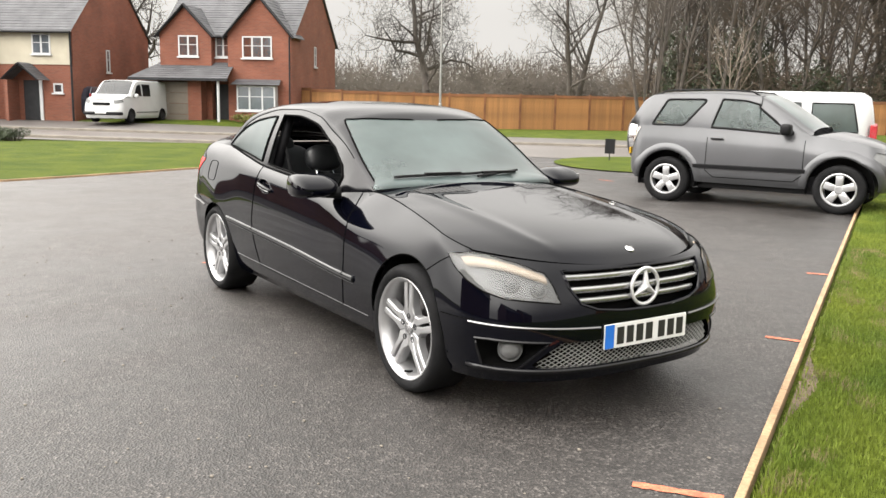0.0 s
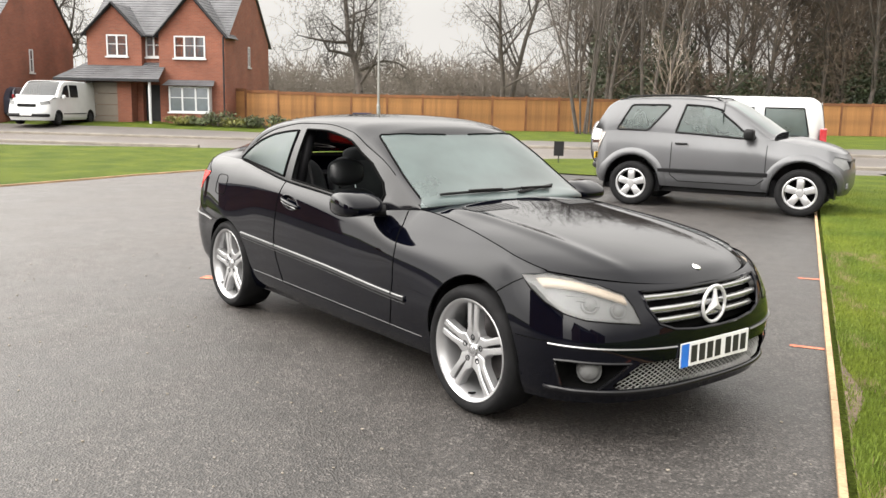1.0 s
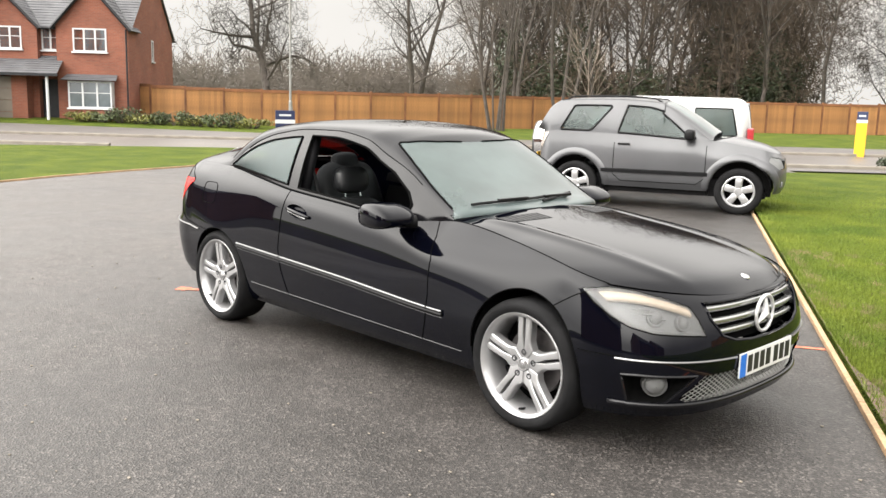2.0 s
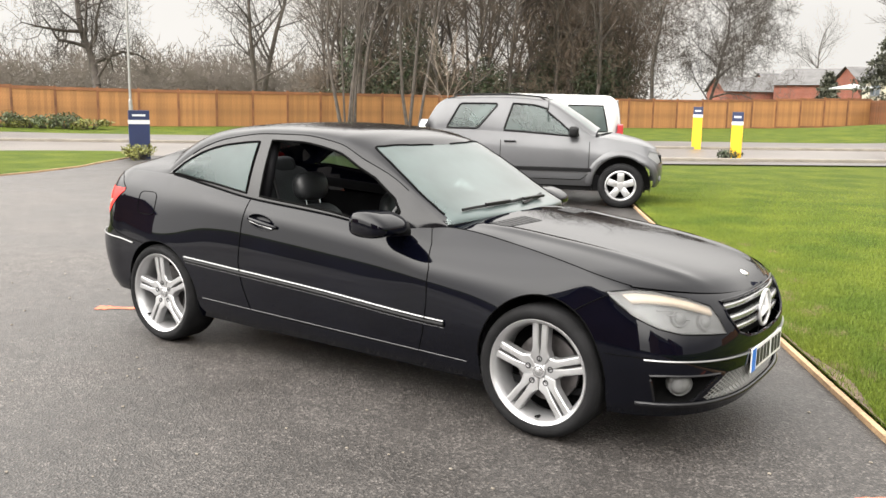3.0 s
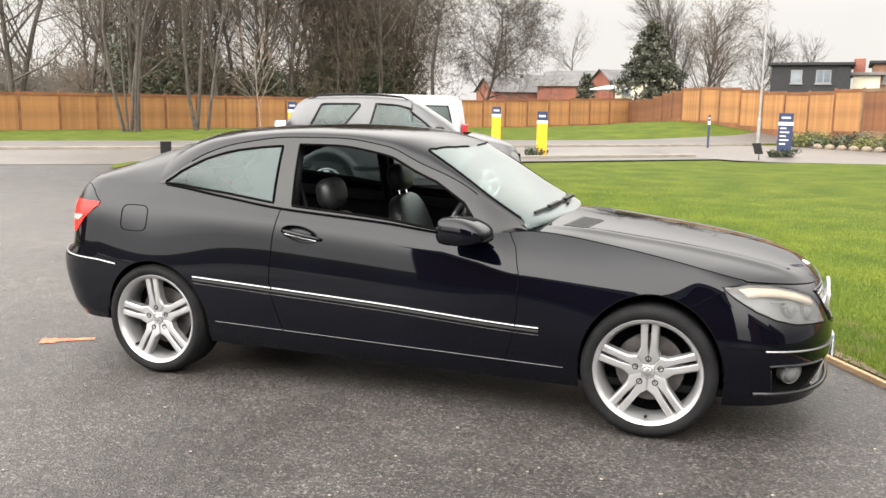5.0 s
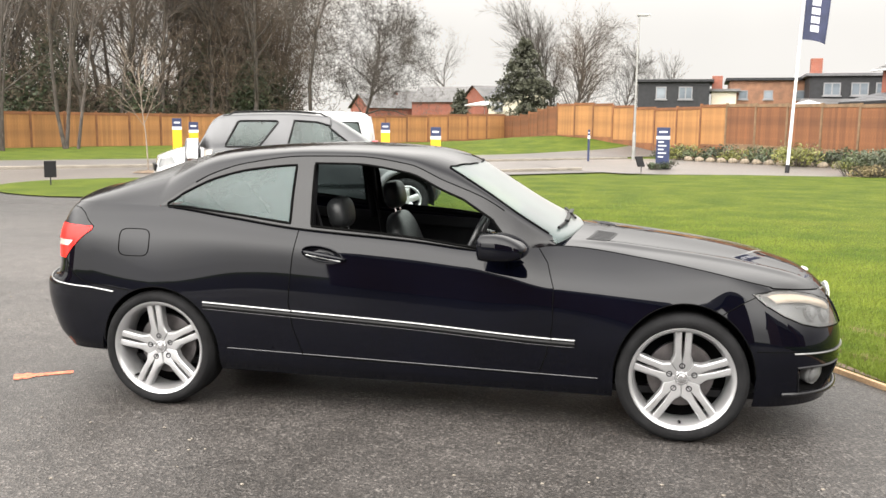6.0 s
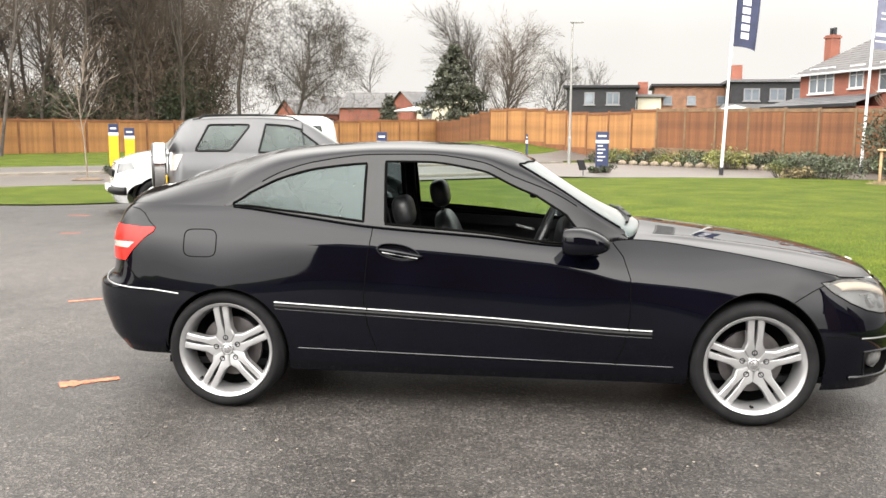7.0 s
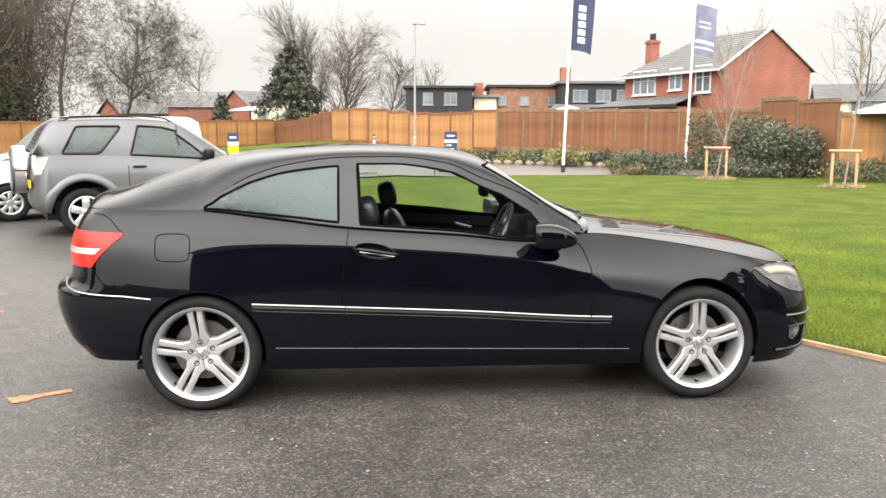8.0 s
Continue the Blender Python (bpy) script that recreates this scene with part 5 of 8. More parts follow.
    lathe(bm, [(0.05, 0.0), (0.16, 0.0), (0.16, -0.025), (0.05, -0.025)], 48)
    bmesh.ops.transform(bm, matrix=m, verts=bm.verts)
    part("brake_disc", bm, M_STEEL, wh)
    bm = bmesh.new()
    lathe(bm, [(0.02, -0.06), (0.235, -0.06), (0.235, -0.065)], 40)
    bmesh.ops.transform(bm, matrix=m, verts=bm.verts)
    part("back_plate", bm, M_SEAM, wh)
    bm = bmesh.new()
    lathe(bm, [(0.001, W - 0.021), (0.02, W - 0.0215), (0.023, W - 0.024), (0.027, W - 0.0205), (0.031, W - 0.022), (0.034, W - 0.036)], 28)
    bmesh.ops.transform(bm, matrix=m, verts=bm.verts)
    part("hub_cap", bm, M_SLAT, wh, smooth=True)
    return wh


def smooth_by_angle(ob, deg=35):
    """Sharp edges past an angle, so that bevels read."""
    bm = bmesh.new()
    bm.from_mesh(ob.data)
    for e in bm.edges:
        if len(e.link_faces) == 2 and e.calc_face_angle(0) > radians(deg):
            e.smooth = False
    bm.to_mesh(ob.data)
    bm.free()


def pad(size, at, rx=0, ry=0, rz=0, power=0.55, n=18):
    """A cushion: a rounded block with soft edges."""
    bm = bmesh.new()
    bmesh.ops.create_uvsphere(bm, u_segments=n + 6, v_segments=n, radius=1)
    for v in bm.verts:
        v.co = [math.copysign(abs(c) ** power, c) * d / 2 for c, d in zip(v.co, size)]
    bmesh.ops.transform(bm, matrix=pose(*at, rx, ry, rz), verts=bm.verts)
    return bm


def cabin(car):
    for y, hx, hz in ((-0.35, -0.475, 1.02), (0.35, -0.345, 1.07)):
        seat = part("front_seat", pad((0.52, 0.5, 0.17), (hx + 0.42, y, 0.46), 0, -8, 0), M_LEATHER, car, "black leather front seat", smooth=True)
        part("backrest", pad((0.15, 0.48, 0.58), (hx + 0.11, y, hz - 0.38), 0, -20, 0, 0.62), M_LEATHER, seat, smooth=True)
        part("headrest", pad((0.12, 0.26, 0.175), (hx, y, hz), 0, -12, 0, 0.72), M_LEATHER, seat, smooth=True)
        for dy in (-0.06, 0.06):
            part("headrest_post", tubed([(hx + 0.035, y + dy, hz - 0.16), (hx + 0.01, y + dy, hz - 0.06)], 0.007, 8), M_CHROME, seat)
    rs = part("rear_seat", pad((0.5, 1.15, 0.2), (-0.98, 0, 0.5), 0, -6, 0), M_LEATHER, car, "black leather rear bench", smooth=True)
    for y in (-0.3, 0.3):
        part("backrest", pad((0.16, 0.55, 0.6), (-1.27, y, 0.78), 0, -24, 0), M_LEATHER, rs, smooth=True)
        part("headrest", pad((0.09, 0.24, 0.14), (-1.36, y, 1.06), 0, -14, 0, 0.7), M_LEATHER, rs, smooth=True)
    bm = pad((0.5, 1.16, 0.24), (0.62, 0, 0.80), 0, 10, 0, 0.45)
    dash = part("dashboard", bm, M_CABIN, car, smooth=True)
    part("binnacle", pad((0.2, 0.34, 0.13), (0.50, -0.35, 0.93), 0, 8, 0), M_CABIN, dash, smooth=True)
    # steering wheel
    bm = bmesh.new()
    mt = pose(0.275, -0.35, 0.885, 0, -66, 0)
    tube(bm, [mt @ Vector((0.183 * math.cos(a), 0.183 * math.sin(a), 0)) for a in (2 * math.pi * k / 36 for k in range(36))], 0.015, 8, True)
    sw = part("steering_wheel", bm, M_LEATHER, car, smooth=True)
    bm = bmesh.new()
    for a in (0, 180, 270):
        tube(bm, [mt @ Vector((0, 0, -0.02)), mt @ Vector((0.18 * math.cos(radians(a + 90)), 0.18 * math.sin(radians(a + 90)), 0))], [0.03, 0.013], 6)
    part("steering_spoke", bm, M_EDGE, sw, smooth=True)
    part("airbag_boss", pad((0.13, 0.15, 0.06), tuple(mt @ Vector((0, 0, -0.01))), 0, -66, 0), M_CABIN, sw, smooth=True)
    # door cards, tunnel, floor, headlining, pillars
    for s in (1, -1):
        bm = bmesh.new()
        grid(bm, [[mirror_pt(Vector((x, 0.655 + dy, z)), s) for x in [-1.3 + 0.1 * k for k in range(19)]] for dy, z in ((0.0, 0.28), (-0.02, 0.5), (-0.05, 0.66), (-0.02, 0.7), (0.02, 0.82), (0.045, 0.87))])
        dc = part("door_card", bm, M_CABIN, car, smooth=True)
        bm = bmesh.new()
        grid(bm, [[mirror_pt(Vector((x, y, min(Z_BELT(x) - 0.004, 0.93 + (x + 0.6) * -0.05 + dz))), s) for x in [-1.3 + 0.09 * k for k in range(20)]] for y, dz in ((0.66, -0.06), (0.685, 0), (0.72, 0.0))])
        part("door_top", bm, M_CABIN, dc, smooth=True)
        part("inner_handle", tubed([mirror_pt(Vector((0.13 + 0.02 * k, 0.64 - 0.01 * math.sin(math.pi * k / 6), 0.845 - 0.005 * k)), s) for k in range(7)], 0.011, 7), M_SLAT, dc, smooth=True)
        bm = bmesh.new()
        tube(bm, [mirror_pt(Vector((-0.56, 0.66, 0.9)), s), mirror_pt(Vector((-0.57, 0.55, 1.3)), s)], 0.035, 8)
        part("inner_pillar", bm, M_CABIN, dc, smooth=True)
        part("seat_belt", tubed([mirror_pt(Vector(p), s) for p in ((-0.56, 0.60, 1.15), (-0.48, 0.56, 0.8), (-0.45, 0.57, 0.4))], 0.012, 4), M_BLACK, dc)
    part("centre_tunnel", pad((1.3, 0.24, 0.28), (0.1, 0, 0.46), 0, 0, 0, 0.4), M_CABIN, car, smooth=True)
    bm = bmesh.new()
    grid(bm, [[upper(x, abs(p)) .lerp(Vector((x, 0, 0.9)), 0.04) * 1 if p >= 0 else mirror_pt(upper(x, abs(p)).lerp(Vector((x, 0, 0.9)), 0.04), -1) for p in (-.97, -.85, -.6, -.3, 0, .3, .6, .85, .97)]
              for x in (-1.2, -1.0, -0.7, -0.4, -0.1, 0.08)])
    part("headlining", bm, mat("grey_headlining", (0.12, 0.12, 0.115), 0.9), car, smooth=True)
    part("rear_mirror", pad((0.05, 0.22, 0.075), (0.24, 0, 1.115), 0, 0, 0), M_CABIN, car, smooth=True)
    bm = bmesh.new()
    box(bm, (-1.75, -0.6, 0.9), (-1.4, 0.6, 0.93))
    part("parcel_shelf", bm, M_CABIN, car)


coupe = build_coupe()


# ---- plants ----
class Sticks:
    """Collects tapered sticks and leaves, and turns them into one mesh."""

    def __init__(self):
        self.v, self.f = [], []

    def stick(self, a, b, ra, rb, sides=4):
        d = b - a
        n = np.linalg.norm(d)
        if n < 1e-6:
            return
        d = d / n
        s = np.cross(d, (0.0, 0.0, 1.0))
        if np.linalg.norm(s) < 0.05:
            s = np.cross(d, (1.0, 0.0, 0.0))
        s = s / np.linalg.norm(s)
        t = np.cross(s, d)
        i = len(self.v)
        for p, r in ((a, ra), (b, rb)):
            for k in range(sides):
                q = 2 * math.pi * k / sides
                self.v.append(p + (s * math.cos(q) + t * math.sin(q)) * r)
        for k in range(sides):
            self.f.append((i + k, i + (k + 1) % sides, i + sides + (k + 1) % sides, i + sides + k))

    def leaf(self, p, size, rng):
        u = rng.normal(size=3)
        u /= np.linalg.norm(u)
        w = np.cross(u, rng.normal(size=3))
        w /= np.linalg.norm(w) + 1e-9
        i = len(self.v)
        self.v += [p - u * size, p + w * size * 0.45, p + u * size, p - w * size * 0.45]
        self.f.append((i, i + 1, i + 2, i + 3))

    def mesh(self, name, material, parent=None, label="", smooth=True, **tags):
        me = bpy.data.meshes.new(name)
        me.from_pydata([tuple(p) for p in self.v], [], self.f)
        me.materials.append(material)
        if smooth:
            me.polygons.foreach_set("use_smooth", [True] * len(me.polygons))
        me.update()
        ob = new(name, me)
        if parent is not None:
            ob.parent = parent
        return tagged(ob, label, tags.get("category", ""), tags.get("group", ""), tags.get("kind", ""))


def grow(rng, wood, twig, p, d, length, r, depth, spread, up, kids, wiggle=0.18, first=0.35):
    """One limb and, along it, its smaller limbs."""
    n = max(3, int(5 - depth * 0.5))
    q = p.copy()
    pts = []
    for k in range(n):
        d = d + rng.normal(0, wiggle, 3) + np.array((0, 0, up)) * 0.25
        d = d / np.linalg.norm(d)
        q2 = q + d * length / n
        r2 = r * (1 - 0.75 * (k + 1) / n) if depth else r * (1 - 0.6 * (k + 1) / n)
        r1 = r * (1 - 0.75 * k / n) if depth else r * (1 - 0.6 * k / n)
        (wood if depth < 2 else twig).stick(q, q2, max(r1, 0.008), max(r2, 0.006), 7 if depth == 0 else (5 if depth == 1 else 3))
        pts.append((q2, d, r2, (k + 1) / n))
        q = q2
    if depth >= len(kids):
        return
    for j in range(kids[depth]):
        t = first + (1 - first) * (j + rng.random()) / kids[depth]
        k = min(n - 1, int(t * n))
        bp, bd, br, _ = pts[k]
        a = rng.uniform(0, 2 * math.pi)
        side = np.cross(bd, (math.cos(a), math.sin(a), 0.15))
        side = side / (np.linalg.norm(side) + 1e-9)
        nd = bd * (1 - spread) + side * spread
        nd = nd / np.linalg.norm(nd)
        grow(rng, wood, twig, bp - bd * rng.uniform(0, length / n), nd, length * rng.uniform(0.34, 0.6) * (1.15 - 0.5 * t if depth == 0 else 1), max(br * rng.uniform(0.5, 0.75), 0.007), depth + 1,
             min(0.9, spread * 1.05), up, kids, wiggle * 1.15, 0.2)


def bare_tree(name, label, seed, height, r, spread, up, kids, m, first=0.35, lean=(0, 0), twigmat=None, stems=1, group="", wiggle=0.12, bark=None):
    rng = np.random.default_rng(seed)
    t = thing(name, label, "tree", None, group)
    wood, twig = Sticks(), Sticks()
    for s in range(stems):
        a = 2 * math.pi * s / stems + seed
        off = np.array((math.cos(a), math.sin(a), 0)) * (0.35 if stems > 1 else 0)
        d = np.array((lean[0] + off[0] * 0.35, lean[1] + off[1] * 0.35, 1.0))
        grow(rng, wood, twig, off - np.array((0, 0, 0.15)), d / np.linalg.norm(d), height * rng.uniform(0.85, 1.0) * 0.82, r * (1 if stems == 1 else rng.uniform(0.6, 1)), 0, spread, up, kids, wiggle, first)
    wood.mesh("trunk", bark or M_BARK, t)
    twig.mesh("crown", twigmat or M_TWIG, t)
    t.matrix_world = m
    return t


def on_ground(x, y, rz=0, s=1.0):
    return Matrix.Translation((x, y, terrain(x, y))) @ Matrix.Rotation(radians(rz), 4, "Z") @ Matrix.Scale(s, 4)


bare_tree("oak_tree", "large bare spreading oak behind the fence", 4, 12.6, 0.3, 0.66, 0.03, (15, 9, 8, 5), on_ground(-47.7, 29.8, 20), 0.3, wiggle=0.2)
bare_tree("forked_tree", "bare forked tree behind the fence", 11, 12.5, 0.26, 0.55, 0.18, (9, 7, 5, 3), on_ground(-41.4, 38.3, 0), 0.3, stems=2)
bare_tree("crooked_tree", "bare tree with level branches behind the fence", 21, 10.8, 0.13, 0.55, 0.0, (22, 11, 9, 5), on_ground(-17.4, 58.4, 40), 0.3)
bare_tree("forked_tree", "bare slender tree with a high fork", 22, 14.5, 0.17, 0.55, 0.12, (8, 7, 6, 3), on_ground(-20.6, 57.6, 10), 0.5)
c1 = bare_tree("alder_clump", "clump of slender bare alder stems before the fence", 31, 14.5, 0.085, 0.34, 0.12, (8, 6, 4), on_ground(-25.2, 28.7, 0), 0.45, stems=7, wiggle=0.06, group="alder clumps")
c2 = bare_tree("alder_clump", "pair of slender bare alder stems before the fence", 34, 13.5, 0.1, 0.34, 0.1, (8, 6, 4), on_ground(-24.0, 32.3, 0), 0.45, stems=3, wiggle=0.06, group="alder clumps")
bare_tree("ivy_clad_tree", "old bare tree between the brick houses", 71, 15.0, 0.34, 0.5, 0.08, (13, 9, 7, 4), on_ground(-56.5, 12.2), 0.25, wiggle=0.16)
# tall narrow woodland trees: four forms, planted in a belt behind the fence
forms = [bare_tree("woodland_tree", "tall bare woodland tree behind the fence", 50 + k, 17 + k, 0.16, 0.42, 0.08, (17, 8, 5), on_ground(-37 + 3 * k, 44 + 5 * k, 30 * k), 0.3,
                   twigmat=(M_TWIG, M_TWIG2)[k % 2], group="woodland belt") for k in range(4)]
rng = np.random.default_rng(77)
for k in range(42):
    f = k / 41
    bx, by = -40.5 + 18.5 * f, 43.0 + 17.5 * f
    dn = rng.uniform(0, 15)
    x, y = bx - 0.69 * dn + rng.normal(0, 0.8), by + 0.73 * dn + rng.normal(0, 0.8)
    copy_thing(forms[k % 4], on_ground(x, y, rng.uniform(0, 360), rng.uniform(0.8, 1.12)))
# trees further left and right, smaller with distance
for x, y, s in ((-64, 20, 0.95), (-30, 112, 0.8), (-22, 118, 0.75), (-12, 120, 0.8), (-4, 122, 0.7), (-70, 15.5, 1.0)):
    copy_thing(forms[int(abs(x)) % 4], on_ground(x, y, x * 7, s))
# leafy undergrowth and ivy in the belt
ivy = Sticks()
rng = np.random.default_rng(9)
for k in range(60):
    f = rng.random()
    dn = rng.uniform(1, 12)
    c = np.array((-40.5 + 18.5 * f - 0.69 * dn, 43.0 + 17.5 * f + 0.73 * dn, 0.0))
    h = rng.uniform(2.0, 6.2) if 0.15 < f < 0.95 else rng.uniform(1.5, 3)
    n = int(330 * h / 4)
    for j in range(n):
        u = rng.normal(size=3)
        u *= rng.random() ** 0.4 / (np.linalg.norm(u) + 1e-9)
        ivy.leaf(c + u * np.array((1.7, 1.7, h * 0.55)) + np.array((0, 0, h * 0.5)), rng.uniform(0.09, 0.2), rng)
for f, dn, h in ((0.12, 3, 7.5), (0.2, 6, 8.5), (0.27, 3, 7), (0.34, 8, 9), (0.72, 4, 8), (0.8, 7, 9), (0.88, 4, 8.5), (0.95, 6, 7), (0.84, 2, 6), (0.92, 3, 5.5), (0.98, 4, 6), (0.76, 9, 8)):
    c = np.array((-40.5 + 18.5 * f - 0.69 * dn, 43.0 + 17.5 * f + 0.73 * dn, 0.0))
    for j in range(1700):
        u = rng.normal(size=3)
        u *= rng.random() ** 0.45 / (np.linalg.norm(u) + 1e-9)
        ivy.leaf(c + u * np.array((1.6, 1.6, h * 0.5)) + np.array((0, 0, h * 0.55)), rng.uniform(0.08, 0.18), rng)
ivy.mesh("ivy_undergrowth", M_IVY, None, "dark evergreen ivy and holly under the bare trees", False, category="undergrowth", kind="stuff")
M_HAZE = mat("distant_twigs", (0.095, 0.08, 0.066), 0.9, 0, 0.25, 0.3)
# thicket of brown twigs through the belt and a hazy hedge line far behind
for name, mt, count, spread_fn, hgt, lab in (
        ("thicket", M_TWIG2, 3600, lambda r: (lambda f, dn: (-41 + 20.5 * f - 0.69 * dn, 43 + 18.5 * f + 0.73 * dn))(r.random(), r.uniform(0, 14)), (1.0, 6.5), "dense brown twiggy thicket behind the fence"),
        ("far_hedge", M_HAZE, 8000, lambda r: (lambda f, dn: (-78 + 34 * f - 0.69 * dn, 22 + 36 * f + 0.73 * dn))(r.random(), r.uniform(0, 16)), (1.5, 6.4), "hazy grey-brown bare hedge in the distance"),
        ("far_hedge", M_HAZE, 3000, lambda r: (lambda f, dn: (-30 + 40 * f, 100 + 6 * f + dn))(r.random(), r.uniform(0, 14)), (1.0, 4.5), "hazy grey-brown bare hedge behind the houses")):
    st = Sticks()
    rng = np.random.default_rng(len(name) + count)
    for k in range(count // 30):
        x, y = spread_fn(rng)
        h = rng.uniform(*hgt)
        wide = min(2.6, 0.7 + 0.28 * h)
        for i in range(50):
            u = rng.normal(size=3)
            u *= rng.random() ** 0.4 / (np.linalg.norm(u) + 1e-9)
            p = np.array((x, y, terrain(x, y) + h * 0.5)) + u * (wide, wide, h * 0.5)
            for j in range(3):
                d = u * 0.6 + rng.normal(size=3) * 0.55 + (0, 0, 0.35)
                d /= np.linalg.norm(d)
                ln = rng.uniform(0.35, 1.0)
                st.stick(p, p + d * ln, 0.024, 0.007, 3)
                p = p + d * ln * 0.6
    st.mesh(name, mt, None, lab, False, category="hedge", kind="stuff")
st = Sticks()
rng = np.random.default_rng(303)
for k in range(210):
    f, dn = rng.random(), rng.uniform(0, 16)
    x, y = -104 + 66 * f - 0.69 * dn, 42 + 58 * f + 0.73 * dn
    h = rng.uniform(3.5, 7.5)
    for i in range(60):
        u = rng.normal(size=3)
        u *= rng.random() ** 0.4 / (np.linalg.norm(u) + 1e-9)
        p = np.array((x, y, terrain(x, y) + h * 0.5)) + u * (3.2, 3.2, h * 0.5)
        d = u * 0.5 + rng.normal(size=3) * 0.6 + (0, 0, 0.4)
        d /= np.linalg.norm(d)
        st.stick(p, p + d * rng.uniform(0.8, 1.9), 0.07, 0.02, 3)
st.mesh("far_wood", M_HAZE, None, "soft brown line of bare far woods", False, category="wood", kind="stuff")
st = Sticks()
rng = np.random.default_rng(404)
for k in range(420):
    f, dn = (rng.random() if k < 110 else rng.uniform(0.66, 1.03)), rng.uniform(-1, 13)
    c = np.array((-41.5 + 21 * f - 0.69 * dn, 42.5 + 19 * f + 0.73 * dn, rng.uniform(4, 13)))
    for j in range(55):
        u = rng.normal(size=3)
        p = c + u * (0.75, 0.75, 1.0)
        d = rng.normal(size=3) * (0.7, 0.7, 0.5) + (0, 0, 0.55)
        d /= np.linalg.norm(d)
        st.stick(p, p + d * rng.uniform(0.5, 1.3), 0.016, 0.007, 3)
st.mesh("fine_twigs", M_TWIG2, None, "fine brown twigs in the tops of the bare wood", False, category="twigs", kind="stuff")


def conifer(name, label, seed, height, wide, m, material=M_CONIFER):
    rng = np.random.default_rng(seed)
    t = thing(name, label, "tree")
    wood, leaf = Sticks(), Sticks()
    wood.stick(np.array((0, 0, -0.2)), np.array((0, 0, height)), 0.22, 0.03, 8)
    for k in range(150):
        f = rng.random() ** 0.8
        z = height * (0.08 + 0.92 * f)
        a = rng.uniform(0, 2 * math.pi)
        ln = wide * (1 - f) ** 0.8 * rng.uniform(0.45, 1.15) + 0.2
        p0 = np.array((0, 0, z))
        p1 = np.array((math.cos(a) * ln, math.sin(a) * ln, z - 0.28 * ln + rng.normal(0, 0.1)))
        wood.stick(p0, p1, 0.035, 0.01, 3)
        for j in range(int(16 + ln * 26)):
            s = rng.random() ** 0.6
            leaf.leaf(p0 + (p1 - p0) * s + rng.normal(0, 0.14, 3), rng.uniform(0.09, 0.2), rng)
    wood.mesh("trunk", M_BARK, t)
    leaf.mesh("crown", material, t, smooth=False)
    t.matrix_world = m
    return t


conifer("spruce_tree", "dark olive spruce with a ragged outline", 5, 8.0, 4.5, on_ground(-6.1, 67.2))
conifer("cypress_tree", "small round-topped dark evergreen behind the fence", 6, 4.4, 1.5, on_ground(-14.2, 84))
bare_tree("larch_tree", "tall bare larch with level twigs", 61, 10.6, 0.13, 0.42, 0.0, (40, 11, 6), on_ground(-1.9, 68.6), 0.2, twigmat=M_TWIG2, wiggle=0.05)
bare_tree("birch_tree", "tall fine bare birch behind the fence", 62, 12.0, 0.12, 0.3, 0.1, (26, 12, 8), on_ground(-3.8, 71.5), 0.25, wiggle=0.07)
bare_tree("birch_tree", "fine bare birch behind the fence", 63, 8.2, 0.1, 0.42, 0.05, (22, 11, 7), on_ground(1.6, 71), 0.25, wiggle=0.07)
bare_tree("birch_tree", "small fine bare birch beyond the street", 64, 6.8, 0.08, 0.3, 0.1, (16, 7, 5), on_ground(5.6, 74), 0.3, wiggle=0.07)
bare_tree("street_tree", "thin bare tree beyond the roofs", 66, 9.5, 0.1, 0.4, 0.1, (10, 6, 4), on_ground(34, 52), 0.3)


# shrubs: a mound of stems and leaves
def shrub(name, label, seed, m, size, material, count=900, leaf=0.05, stems=40, stem_mat=None, group=""):
    rng = np.random.default_rng(seed)
    t = thing(name, label, "shrub", None, group)
    st, lf = Sticks(), Sticks()
    for k in range(stems):
        a = rng.uniform(0, 2 * math.pi)
        e = np.array((math.cos(a) * size[0] * rng.random() ** 0.5, math.sin(a) * size[1] * rng.random() ** 0.5, size[2] * rng.uniform(0.5, 1)))
        st.stick(np.array((e[0] * 0.3, e[1] * 0.3, -0.05)), e, 0.012, 0.004, 3)
    bumps = [(rng.uniform(-0.7, 0.7) * size[0], rng.uniform(-0.7, 0.7) * size[1], rng.uniform(0.3, 0.72) * size[2], rng.uniform(0.35, 0.6)) for _ in range(9)]
    for k in range(count):
        bx, by, bz, br = bumps[rng.integers(9)]
        u = rng.normal(size=3)
        u *= rng.random() ** 0.35 / np.linalg.norm(u)
        p = np.array((bx, by, bz)) + u * np.array((size[0], size[1], size[2] * 0.8)) * br
        if p[2] > 0:
            lf.leaf(p, leaf * rng.uniform(0.6, 1.3), rng)
    st.mesh("stem", stem_mat or M_TWIG, t)
    lf.mesh("foliage", material, t, smooth=False)
    t.matrix_world = m
    return t


shrub("shrub", "low grey-green winter shrub at the lawn's edge", 1, on_ground(9.9, 24.3), (1.5, 0.9, 0.85), M_LAUREL, 2200, 0.05)
shrub("shrub", "low green feathery shrub at the lawn's edge", 8, on_ground(9.2, 24.9), (1.1, 0.9, 0.8), M_SHRUB, 1700, 0.05)
shrub("shrub", "low golden shrub at the lawn's edge", 2, on_ground(8.5, 24.6), (0.6, 0.5, 0.5), M_SHRUB2, 800, 0.045)
shrub("shrub", "low straw-coloured shrub at the lawn's edge", 3, on_ground(8.9, 24.1), (0.6, 0.45, 0.45), M_STRAW, 800, 0.045)
shrub("laurel_hedge", "tall dark glossy laurel behind the staked trees", 4, on_ground(12.4, 24.2), (1.5, 1.0, 2.1), M_LAUREL, 4600, 0.06)
